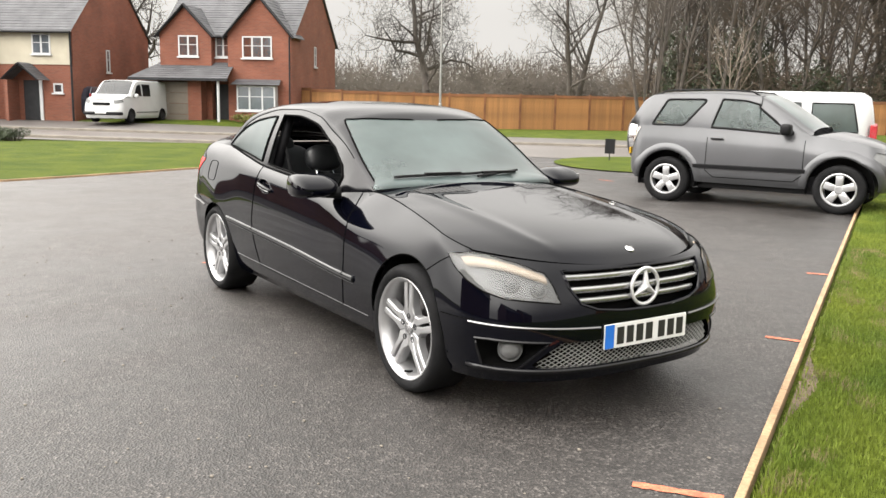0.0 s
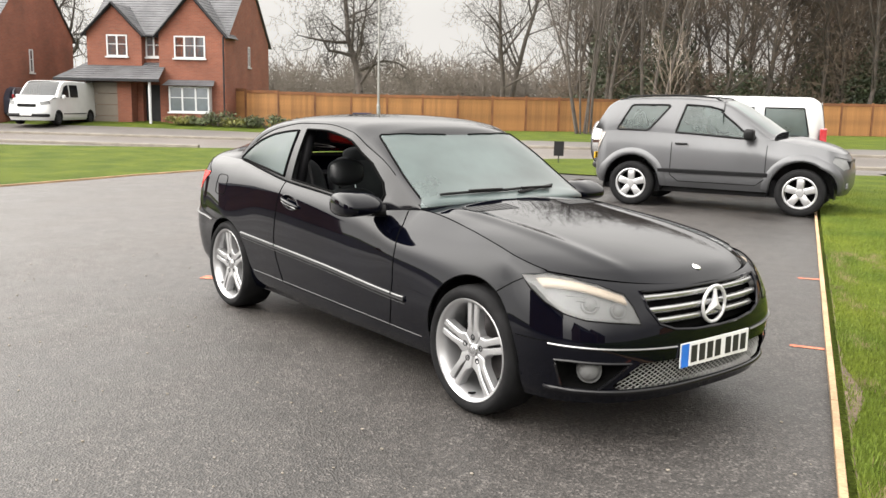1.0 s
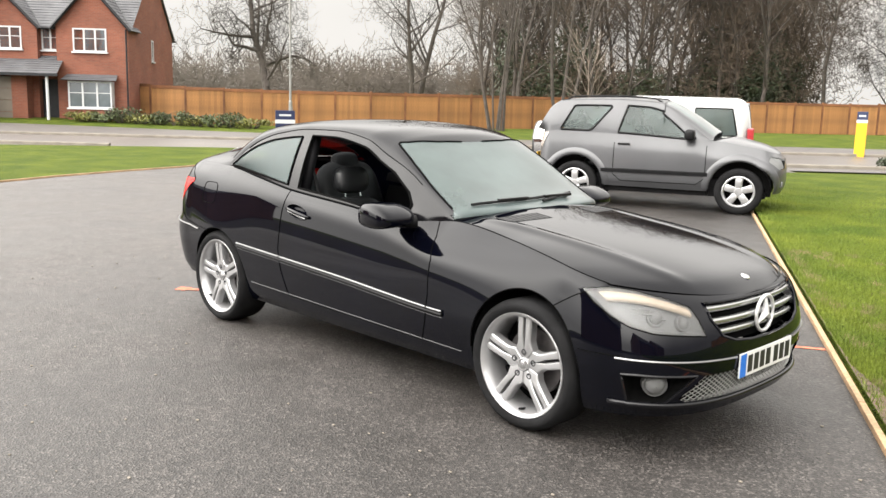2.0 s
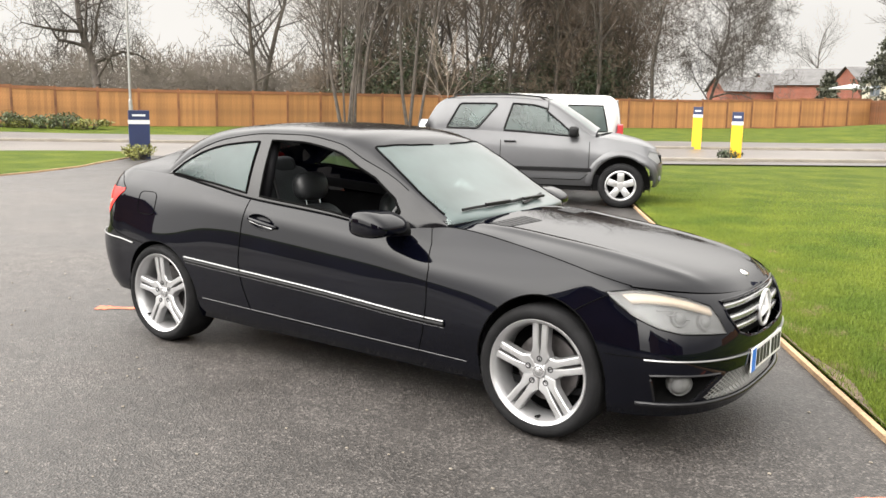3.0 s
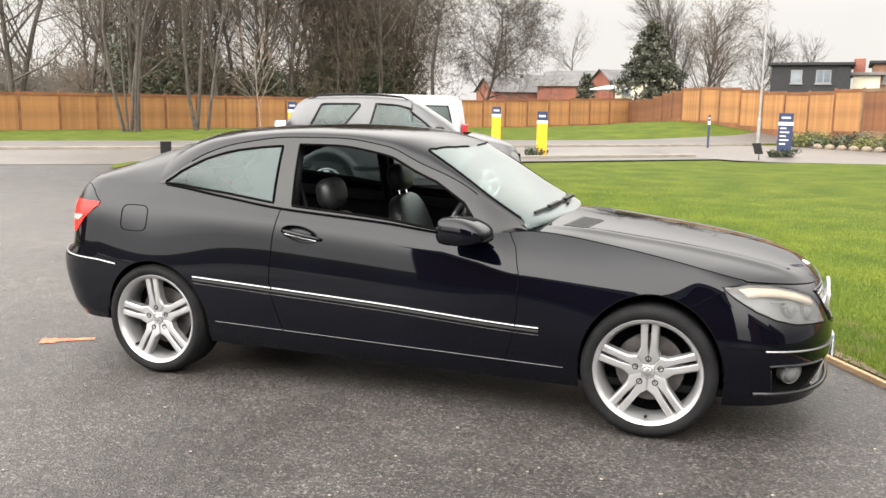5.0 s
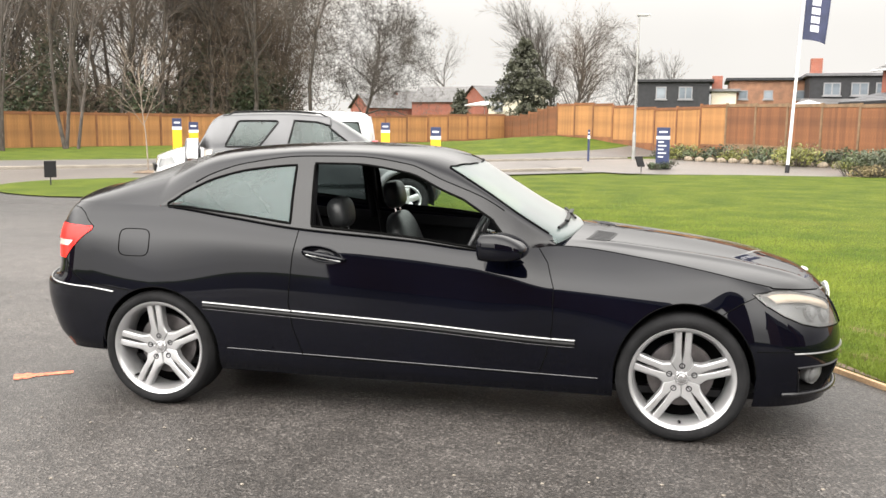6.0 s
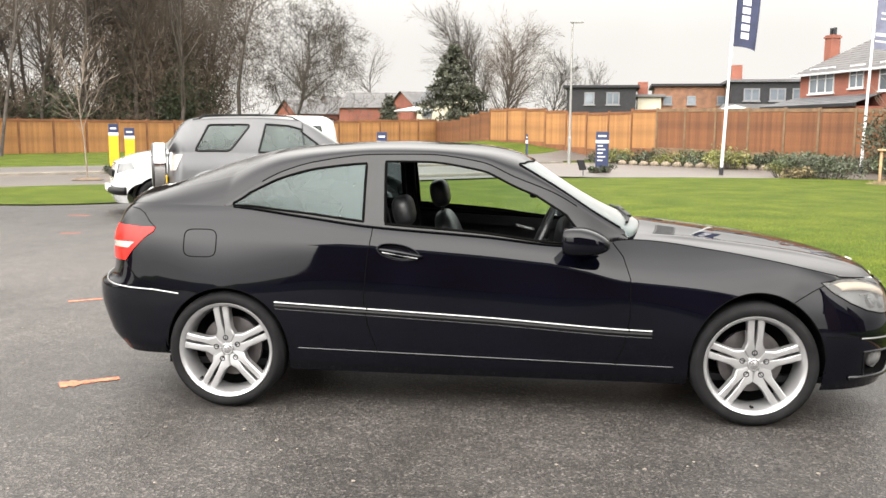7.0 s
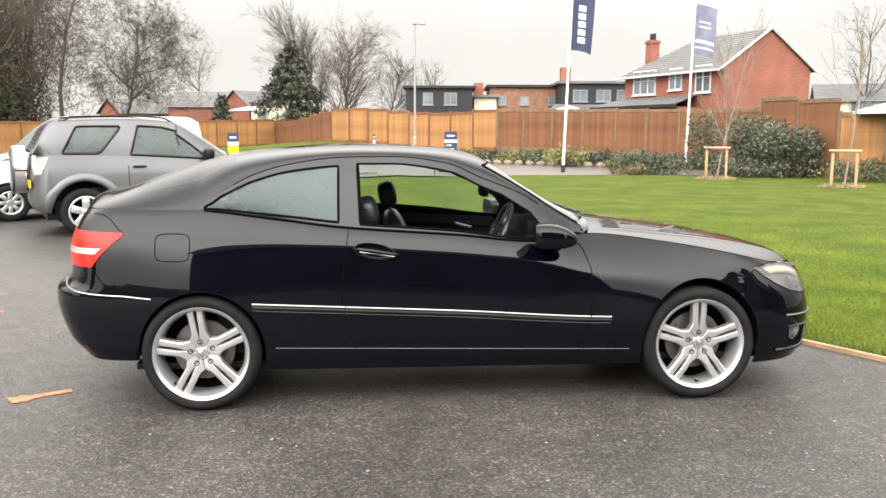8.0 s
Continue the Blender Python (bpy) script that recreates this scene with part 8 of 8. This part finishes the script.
def build_suv():
    car = thing("off_roader", "grey three-door off-road car with a rear spare wheel", "car")
    XR, XF, WR = -1.63, 1.5, 0.48
    flat = lambda v: (lambda x: v)
    belt = spl((-2.1, 1.15), (-1.4, 1.165), (-0.5, 1.135), (0.5, 1.085), (0.85, 1.085), (1.25, 1.03), (1.6, 0.955), (1.9, 0.86))
    levels = [(spl((-2.1, 0.37), (-1.5, 0.34), (1.5, 0.32), (2.1, 0.32)), flat(0.80), 1.80, -1.83, 2.9),
              (spl((-2.1, 0.46), (2.1, 0.43)), flat(0.855), 1.85, -1.88, 2.9),
              (flat(0.63), flat(0.865), 1.86, -1.89, 2.9),
              (spl((-2.1, 0.9), (0.5, 0.88), (1.5, 0.8), (2.1, 0.72)), spl((-1.8, 0.845), (1.0, 0.85), (1.7, 0.82)), 1.84, -1.87, 2.7),
              (belt, spl((-1.8, 0.80), (0.6, 0.80), (0.9, 0.74), (1.7, 0.72)), 1.76, -1.85, 2.5)]
    at, height, surf, us = shell(XR, XF, WR, levels)
    arches = [circle(1.23, 0.345, 0.455, 28, rx=0.44), circle(-1.21, 0.345, 0.465, 28, rx=0.44)]
    door = dense([(-0.62, 1.3), (-0.62, 0.52), (-0.5, 0.42), (0.62, 0.42), (0.74, 0.52), (0.74, 1.3)], 0.04)
    lamp = dense([(1.57, 0.81), (1.62, 0.885), (1.86, 0.84), (1.86, 0.71), (1.72, 0.69)], 0.03)
    tail = dense([(-1.65, 1.135), (-1.9, 1.13), (-1.9, 0.88), (-1.75, 0.90)], 0.03)
    bump = dense([(1.56, 0.66), (2.1, 0.62), (2.1, 0.2), (1.5, 0.2)], 0.04)
    rbump = dense([(-1.6, 0.66), (-2.3, 0.66), (-2.3, 0.2), (-1.58, 0.2)], 0.04)
    vs = [k / 34 for k in range(35)]
    got = carve(us, vs, at, arches + [lamp, tail, door, bump, rbump], lambda u, v: (u, at(u, v).z), lambda u, z: (u, height(u, z)))
    for i in (0, 1, 2, 3):
        got[i].free()
    both("door", got[4], M_SUV, car)
    part("front_bumper", got[5], M_SUV, car, smooth=True)
    part("rear_bumper", got[6], M_SUV, car, smooth=True)
    part("body", got[7], M_SUV, car, "grey metallic bodywork", smooth=True)
    # bonnet
    bm = bmesh.new()
    rows = []
    for k in range(19):
        q = k / 18
        rows.append([])
        for j in range(25):
            p = -1 + j / 12
            ye = (0.735 - 0.02 * q)
            x = 0.86 + (0.22 * (1 - p * p) * (1 - q)) + (1.79 - 0.03 - 0.33 * abs(p) ** 3 - 0.86) * q
            rows[-1].append((x, p * ye, belt(0.86 + 0.82 * q) + 0.055 * (1 - abs(p) ** 2.6) * (1 - 0.4 * q) - 0.05 * q ** 6))
    grid(bm, rows)
    bmesh.ops.reverse_faces(bm, faces=bm.faces)
    part("bonnet", bm, M_SUV, car, smooth=True)
    # upper body
    tz = spl((-1.87, 1.155), (-1.82, 1.24), (-1.64, 1.54), (-1.5, 1.615), (-1.2, 1.645), (-0.6, 1.66), (0.05, 1.62), (0.2, 1.56), (0.5, 1.35), (0.77, 1.15), (0.86, 1.09))
    ty = spl((-1.87, 0.79), (-1.6, 0.70), (-0.6, 0.68), (0.1, 0.67), (0.86, 0.73))

    def top(x, p):
        p = max(0.0, p)
        z = tz(x)
        h = 0.055 if x < 0.05 else 0.055 + 0.06 * min(1, (x - 0.05) / 0.6)
        return Vector((x - 0.06 * (p ** 2) * (1 if x > 0.1 else 0), ty(x) * p, z + h * max(0, 1 - p ** 2.6) ** (1 / 2.6)))
    xs = [-1.86 + 2.74 * k / 90 for k in range(91)]
    ps = [0, .15, .3, .45, .6, .72, .8, .86, .9, .94, .97, 1]
    screen = dense([(0.13, -0.1), (0.13, 0.80), (0.17, 0.86), (0.82, 0.92), (0.86, 0.85), (0.86, -0.1)], 0.04)
    rear = dense([(-1.81, -0.1), (-1.81, 0.78), (-1.62, 0.80), (-1.62, -0.1)], 0.04)
    got = carve(xs, ps, top, [screen, rear])
    part("windscreen", got[0], M_SCREEN, car, smooth=True).visible_shadow = False
    part("rear_window", got[1], M_BACKLIGHT, car, "dark tinted tailgate glass", smooth=True).visible_shadow = False
    part("roof", got[2], M_SUV, car, smooth=True)

    def side(x, w):
        b, t = at(x, 1.0), top(x, 1.0)
        p = b.lerp(t, w)
        p.y += 0.015 * math.sin(math.pi * w)
        return p
    xs = [-1.85 + 2.71 * k / 110 for k in range(111)]
    ws = [k / 16 for k in range(17)]
    q_win = dense([(-1.48, 0.07), (-1.44, 0.04), (-1.03, 0.05), (-0.98, 0.10), (-0.70, 0.80), (-0.72, 0.84), (-1.25, 0.85), (-1.29, 0.82)], 0.03)
    d_win = dense([(-0.58, 0.05), (0.50, 0.05), (0.55, 0.12), (0.33, 0.52), (0.06, 0.80), (-0.12, 0.86), (-0.46, 0.86)], 0.03)
    got = carve(xs, ws, side, [q_win, d_win])
    both("quarter_window", got[0], M_SUVGLASS, car, "", True)
    both("door_window", got[1], M_SUVGLASS, car, "", True)
    both("pillar", got[2], M_SUV, car)
    part("cabin_floor", boxed((-1.6, -0.7, 0.3), (1.0, 0.7, 0.5)), M_CABIN, car)
    for x, y in ((0.0, 0.36), (0.0, -0.36), (-0.95, 0.0)):
        st = part("seat", pad((0.5, 0.5 if y else 1.1, 0.2), (x, y, 0.65)), M_LEATHER, car, smooth=True)
        part("backrest", pad((0.16, 0.46 if y else 1.1, 0.6), (x - 0.28, y, 0.98), 0, -14, 0), M_LEATHER, st, smooth=True)
        part("headrest", pad((0.1, 0.26, 0.18), (x - 0.38, y, 1.34), 0, -8, 0), M_LEATHER, st, smooth=True)
    part("dashboard", pad((0.4, 1.35, 0.3), (0.75, 0, 0.95)), M_CABIN, car, smooth=True)
    for s in (1, -1):
        def mir(p):
            return mirror_pt(p, s)
        part("window_rubber", tubed([mir(side(x, w) + Vector((0, 0.004, 0))) for x, w in q_win], 0.016, 5, True), M_BLACK, car)
        part("window_rubber", tubed([mir(side(x, w) + Vector((0, 0.004, 0))) for x, w in d_win], 0.016, 5, True), M_BLACK, car)
        part("door_seam", tubed([mir(surf(u, z, 0.002)) for u, z in door if z < 1.05], 0.005, 5), M_SEAM, car)
        bm = bmesh.new()
        grid(bm, [[mir(surf(u, z + dz, off)) for u in [-0.80 + 1.58 * k / 24 for k in range(25)]] for dz, off, z in ((0.0, 0.0, 0.545), (0.005, 0.02, 0.545), (0.055, 0.022, 0.545), (0.065, 0.0, 0.545))])
        bmesh.ops.recalc_face_normals(bm, faces=bm.faces)
        part("rubbing_strip", bm, M_BLACK, car, "black side rubbing strip")
        for cx in (1.23, -1.21):
            bm = bmesh.new()
            rows = []
            for k in range(29):
                a = math.pi * k / 28 - 0.02
                row = []
                for r, off in ((0.44, 0.0), (0.448, 0.016), (0.475, 0.02), (0.52, 0.013), (0.55, 0.0)):
                    uu, zz = cx + r * 0.975 * math.cos(a), 0.345 + r * 1.02 * math.sin(a)
                    row.append(mir(surf(uu, min(zz, 1.0), off)))
                rows.append(row)
            grid(bm, rows)
            bmesh.ops.recalc_face_normals(bm, faces=bm.faces)
            part("arch_flare", bm, M_SUV, car, smooth=True)
            bm = bmesh.new()
            ring = [(cx + 0.445 * math.cos(a), 0.345 + 0.465 * math.sin(a)) for a in (-0.2 + (math.pi + 0.4) * k / 20 for k in range(21))]
            grid(bm, [[(px_, s * y, pz_) for px_, pz_ in ring] for y in (0.84, 0.45)])
            bm.faces.new([bm.verts.new((px_, s * 0.45, pz_)) for px_, pz_ in ring])
            part("wheel_arch_liner", bm, M_BLACK, car)
            simple_wheel(car, cx, s * 0.76, 0.345, 0.345, 0.236, s, 5, split=0.2, wide=1.45)
        part("headlamp", outline_patch(surf, lamp, -0.012, s), M_LAMP, car, "clear headlamp", smooth=True)
        part("tail_lamp", outline_patch(surf, tail, 0.01, s), M_WHITELENS, car, "pale clear tail lamp", smooth=True)
        part("door_handle", tubed([mir(surf(-0.56 + 0.03 * k, 0.995, 0.03)) for k in range(7)], 0.016, 6), M_BLACK, car)
        mr = pad((0.15, 0.2, 0.17), (0.50, s * 0.92, 1.165))
        part("door_mirror", mr, M_BLACK, car, smooth=True)
        part("mirror_foot", tubed([(0.56, s * 0.76, 1.115), (0.53, s * 0.88, 1.125)], 0.03, 6), M_BLACK, car)
        part("roof_rail", tubed([mir(top(x, 0.93) + Vector((0, 0, 0.04 if -1.4 < x < -0.05 else 0.0))) for x in [-1.5 + 1.6 * k / 20 for k in range(21)]], 0.014, 6), M_BLACK, car, "black roof rail")
        part("fog_lamp", pad((0.05, 0.13, 0.1), (1.80, s * 0.56, 0.46)), M_LAMP, car, smooth=True)
    part("grille", boxed((1.74, -0.45, 0.68), (1.825, 0.45, 0.82), 0.01), M_BLACK, car)
    part("underbody", boxed((-1.7, -0.7, 0.24), (1.6, 0.7, 0.32)), M_BLACK, car)
    # spare wheel in a hard cover on the tail door
    bm = bmesh.new()
    lathe(bm, [(0.001, 0.0), (0.24, 0.0), (0.31, 0.02), (0.345, 0.06), (0.35, 0.2), (0.3, 0.215), (0.001, 0.215)], 40, "Z", Matrix.Translation((-1.885, 0.08, 0.94)) @ Matrix.Rotation(radians(-90), 4, "Y"))
    sp = part("spare_wheel", bm, M_SUV, car, "spare wheel in a grey hard cover", smooth=True)
    smooth_by_angle(sp)
    bm = bmesh.new()
    lathe(bm, [(0.352, 0.02), (0.352, 0.17)], 40, "Z", Matrix.Translation((-1.885, 0.08, 0.94)) @ Matrix.Rotation(radians(-90), 4, "Y"))
    part("cover_band", bm, M_CHROME, sp, smooth=True)
    part("number_plate", boxed((-1.9, -0.62, 0.70), (-1.88, -0.2, 0.80)), M_YELLOW, car)
    car.matrix_world = Matrix.Translation((-3.56, 8.46, 0)) @ Matrix.Rotation(math.atan2(0.395, 0.919), 4, "Z") @ Matrix.Diagonal((1, 1, 0.972, 1))
    return car


build_suv()


def build_van(name, label, m, L, wheelbase, width, height, nose, belt_z, paint, wins, screen_x, hood_x, tail_lamps=True, front_axle=0.0, tailgate=0.0, pane=None, alloy=None):
    """A panel van or car: wrapped flanks, sloped screen, short bonnet; x is forward, the origin below the middle."""
    car = thing(name, label, "van" if height > 1.6 else "car")
    XF, XR, WR = L / 2 - 0.42, -L / 2 + 0.28, 0.4
    hw = width / 2
    flat = lambda v: (lambda x: v)
    levels = [(flat(0.2), flat(hw - 0.06), L / 2 - 0.05, -L / 2 + 0.05, 3.2),
              (flat(0.33), flat(hw - 0.01), L / 2, -L / 2, 3.2),
              (flat(0.6), flat(hw), L / 2, -L / 2, 3.2),
              (spl((-L / 2, belt_z), (screen_x - 0.1, belt_z), (hood_x, nose + 0.02), (L / 2, nose - 0.12)), spl((-L / 2, hw - 0.02), (screen_x, hw - 0.03), (L / 2, hw - 0.1)), L / 2 - 0.06, -L / 2 + 0.02, 2.8)]
    at, hgt, surf, us = shell(XR, XF, WR, levels)
    fx, rx = wheelbase / 2 + front_axle, -wheelbase / 2 + front_axle
    arches = [circle(fx, 0.3, 0.36, 24), circle(rx, 0.3, 0.36, 24)]
    lamp = dense([(XF + 0.02, nose - 0.2), (XF + 0.06, nose - 0.06), (XF + 0.26, nose - 0.12), (XF + 0.26, nose - 0.28)], 0.03)
    got = carve(us, [k / 24 for k in range(25)], at, arches + [lamp], lambda u, v: (u, at(u, v).z), lambda u, z: (u, hgt(u, z)))
    for i in (0, 1, 2):
        got[i].free()
    part("body", got[3], paint, car, smooth=True)
    tz = spl((-L / 2 + 0.02 + tailgate, belt_z + 0.02), (-L / 2 + 0.12 + tailgate * 1.4, height - 0.16), (-L / 2 + 0.3 + tailgate * 1.5, height - 0.06), (screen_x - 1.0, height - 0.05), (screen_x - 0.75, height - 0.08), (screen_x + 0.1, nose + 0.06))
    ty = spl((-L / 2, hw - 0.06), (screen_x - 0.8, hw - 0.12), (screen_x + 0.1, hw - 0.09))

    def top(x, p):
        p = max(0.0, p)
        return Vector((x, ty(x) * p, tz(x) + 0.05 * max(0, 1 - p ** 2.8) ** (1 / 2.8)))
    x0 = -L / 2 + 0.02 + tailgate
    xs = [x0 + (screen_x + 0.1 - x0) * k / 60 for k in range(61)]
    screen = dense([(screen_x - 0.68, -0.1), (screen_x - 0.66, 0.86), (screen_x + 0.04, 0.93), (screen_x + 0.06, -0.1)], 0.05)
    got = carve(xs, [0, .2, .4, .6, .75, .85, .9, .95, 1], top, [screen])
    part("windscreen", got[0], pane or M_TINT, car, smooth=True).visible_shadow = False
    part("roof", got[1], paint, car, smooth=True)

    def side(x, w):
        p = at(x, 1.0).lerp(top(x, 1.0), w)
        p.y += 0.02 * math.sin(math.pi * w)
        return p
    xs = [x0 + (screen_x + 0.08 - x0) * k / 90 for k in range(91)]
    polys = [dense(w, 0.04) for w in wins]
    got = carve(xs, [k / 14 for k in range(15)], side, polys)
    for k in range(len(polys)):
        both("side_window", got[k], pane or M_SUVGLASS, car, "", True)
        for s in (1, -1):
            part("window_rubber", tubed([mirror_pt(side(x, w) + Vector((0, 0.004, 0)), s) for x, w in polys[k]], 0.012, 5, True), M_BLACK, car)
    both("side_panel", got[-1], paint, car)
    # bonnet
    bm = bmesh.new()
    grid(bm, [[(screen_x + 0.02 + (L / 2 - 0.08 - 0.2 * abs(p) ** 3 - screen_x) * q, p * (hw - 0.1), (nose + 0.08) * (1 - q) + (nose - 0.13) * q + 0.05 * (1 - p * p) + 0.06 * math.sin(math.pi * q)) for p in [-1 + j / 8 for j in range(17)]]
              for q in [k / 12 for k in range(13)]])
    bmesh.ops.reverse_faces(bm, faces=bm.faces)
    part("bonnet", bm, paint, car, smooth=True)
    part("cabin", boxed((-L / 2 + 0.3, -hw + 0.12, 0.3), (screen_x - 0.2, hw - 0.12, belt_z - 0.12)), M_CABIN, car)
    part("underbody", boxed((-L / 2 + 0.25, -hw + 0.2, 0.18), (L / 2 - 0.3, hw - 0.2, 0.3)), M_BLACK, car)
    # back door
    bm = bmesh.new()
    rows = []
    for k in range(8):
        z = 0.4 + (height - 0.5) * k / 7
        f = max(0, (z - belt_z) / (height - belt_z))
        rows.append([(-L / 2 + 0.02 + (0.1 + tailgate * 1.4) * f ** 1.5, (hw - 0.1 - 0.05 * f) * p, z) for p in (-1, -0.5, 0, 0.5, 1)])
    grid(bm, rows)
    bmesh.ops.recalc_face_normals(bm, faces=bm.faces)
    part("back_door", bm, paint, car, smooth=True)
    for s in (1, -1):
        for wx in (fx, rx):
            simple_wheel(car, wx, s * (hw - 0.11), 0.31, 0.31, 0.2, s, 8 if height > 1.6 else 6, alloy=alloy)
            bm = bmesh.new()
            ring = [(wx + 0.365 * math.cos(a), 0.3 + 0.365 * math.sin(a)) for a in (-0.2 + (math.pi + 0.4) * k / 18 for k in range(19))]
            grid(bm, [[(px_, s * y, pz_) for px_, pz_ in ring] for y in (hw - 0.02, hw - 0.4)])
            bm.faces.new([bm.verts.new((px_, s * (hw - 0.4), pz_)) for px_, pz_ in ring])
            part("wheel_arch_liner", bm, M_BLACK, car)
        part("headlamp", outline_patch(surf, lamp, -0.01, s), M_LAMP, car, smooth=True)
        if tail_lamps:
            part("tail_lamp", boxed((-L / 2 - 0.005 + tailgate, s * (hw - 0.05) - 0.04, belt_z - 0.2), (-L / 2 + 0.11 + tailgate, s * (hw - 0.05) + 0.04, belt_z + 0.22), 0.025), M_REDDARK, car, "tall red tail lamp")
        part("door_mirror", pad((0.12, 0.18, 0.17), (screen_x - 0.25, s * (hw + 0.1), belt_z + 0.1)), paint, car, smooth=True)
        part("mirror_foot", tubed([(screen_x - 0.24, s * (hw - 0.06), belt_z + 0.08), (screen_x - 0.25, s * (hw + 0.06), belt_z + 0.09)], 0.025, 6), M_BLACK, car)
        part("rubbing_strip", tubed([mirror_pt(surf(u, 0.48, 0.004), s) for u in [rx + 0.45 + (fx - rx - 0.9) * k / 10 for k in range(11)]], 0.022, 6), M_BLACK, car)
    part("bumper", tubed([mirror_pt(surf(XF + 0.1 + 0.3 * k / 10, 0.42, 0.012), 1) for k in range(11)] + [mirror_pt(surf(XF + 0.4 - 0.3 * k / 10, 0.42, 0.012), -1) for k in range(11)], 0.07, 8), M_BLACK if height > 1.6 else paint, car, smooth=True)
    part("grille", boxed((L / 2 - 0.05, -0.4, nose - 0.34), (L / 2 + 0.01, 0.4, nose - 0.22), 0.01), M_BLACK, car)
    plate = part("number_plate", boxed((L / 2 + 0.02, -0.26, 0.4), (L / 2 + 0.085, 0.26, 0.51)), M_PLATE, car)
    car.matrix_world = m
    return car


a_van = math.atan2(-0.51, -0.86)
build_van("delivery_van", "small white van with side windows, parked behind the off-roader", Matrix.Translation((-5.45, 10.71, 0)) @ Matrix.Rotation(a_van, 4, "Z") @ Matrix.Diagonal((1, 1, 0.965, 1)), 4.0, 2.6, 1.66, 1.8, 1.0, 1.02, M_VANWHITE,
          [[(-1.72, 0.1), (-0.98, 0.1), (-0.98, 0.78), (-1.62, 0.78)], [(-0.8, 0.1), (-0.05, 0.1), (-0.05, 0.78), (-0.8, 0.78)], [(0.12, 0.1), (0.85, 0.14), (0.5, 0.72), (0.12, 0.76)]], 1.02, 1.3, front_axle=0.02)
build_van("panel_van", "white panel van parked before the brick houses", Matrix.Translation((-38.3, 7.6, terrain(-38.3, 7.6))) @ Matrix.Rotation(radians(-42), 4, "Z"), 4.9, 3.0, 1.9, 1.95, 1.12, 1.12, M_VANWHITE,
          [[(-0.35, 0.12), (0.35, 0.12), (0.35, 0.8), (-0.35, 0.8)], [(0.5, 0.12), (1.25, 0.15), (0.85, 0.76), (0.5, 0.8)]], 1.45, 1.75, tail_lamps=True, pane=M_DARKPANE, alloy=M_DARK)
build_van("hatchback", "dark blue-grey hatchback parked beside the house", Matrix.Translation((-42.6, 6.9, terrain(-42.6, 6.9))) @ Matrix.Rotation(math.atan2(0.65, -0.76), 4, "Z"), 4.1, 2.5, 1.75, 1.5, 0.9, 0.92, mat("dark_blue_paint", (0.03, 0.035, 0.05), 0.3, 0.2, 0.1, 3, coat=0.8),
          [[(-1.3, 0.15), (-0.5, 0.12), (-0.5, 0.8), (-1.0, 0.75)], [(-0.4, 0.12), (0.5, 0.14), (0.2, 0.72), (-0.4, 0.8)]], 0.75, 1.0, tailgate=0.25)
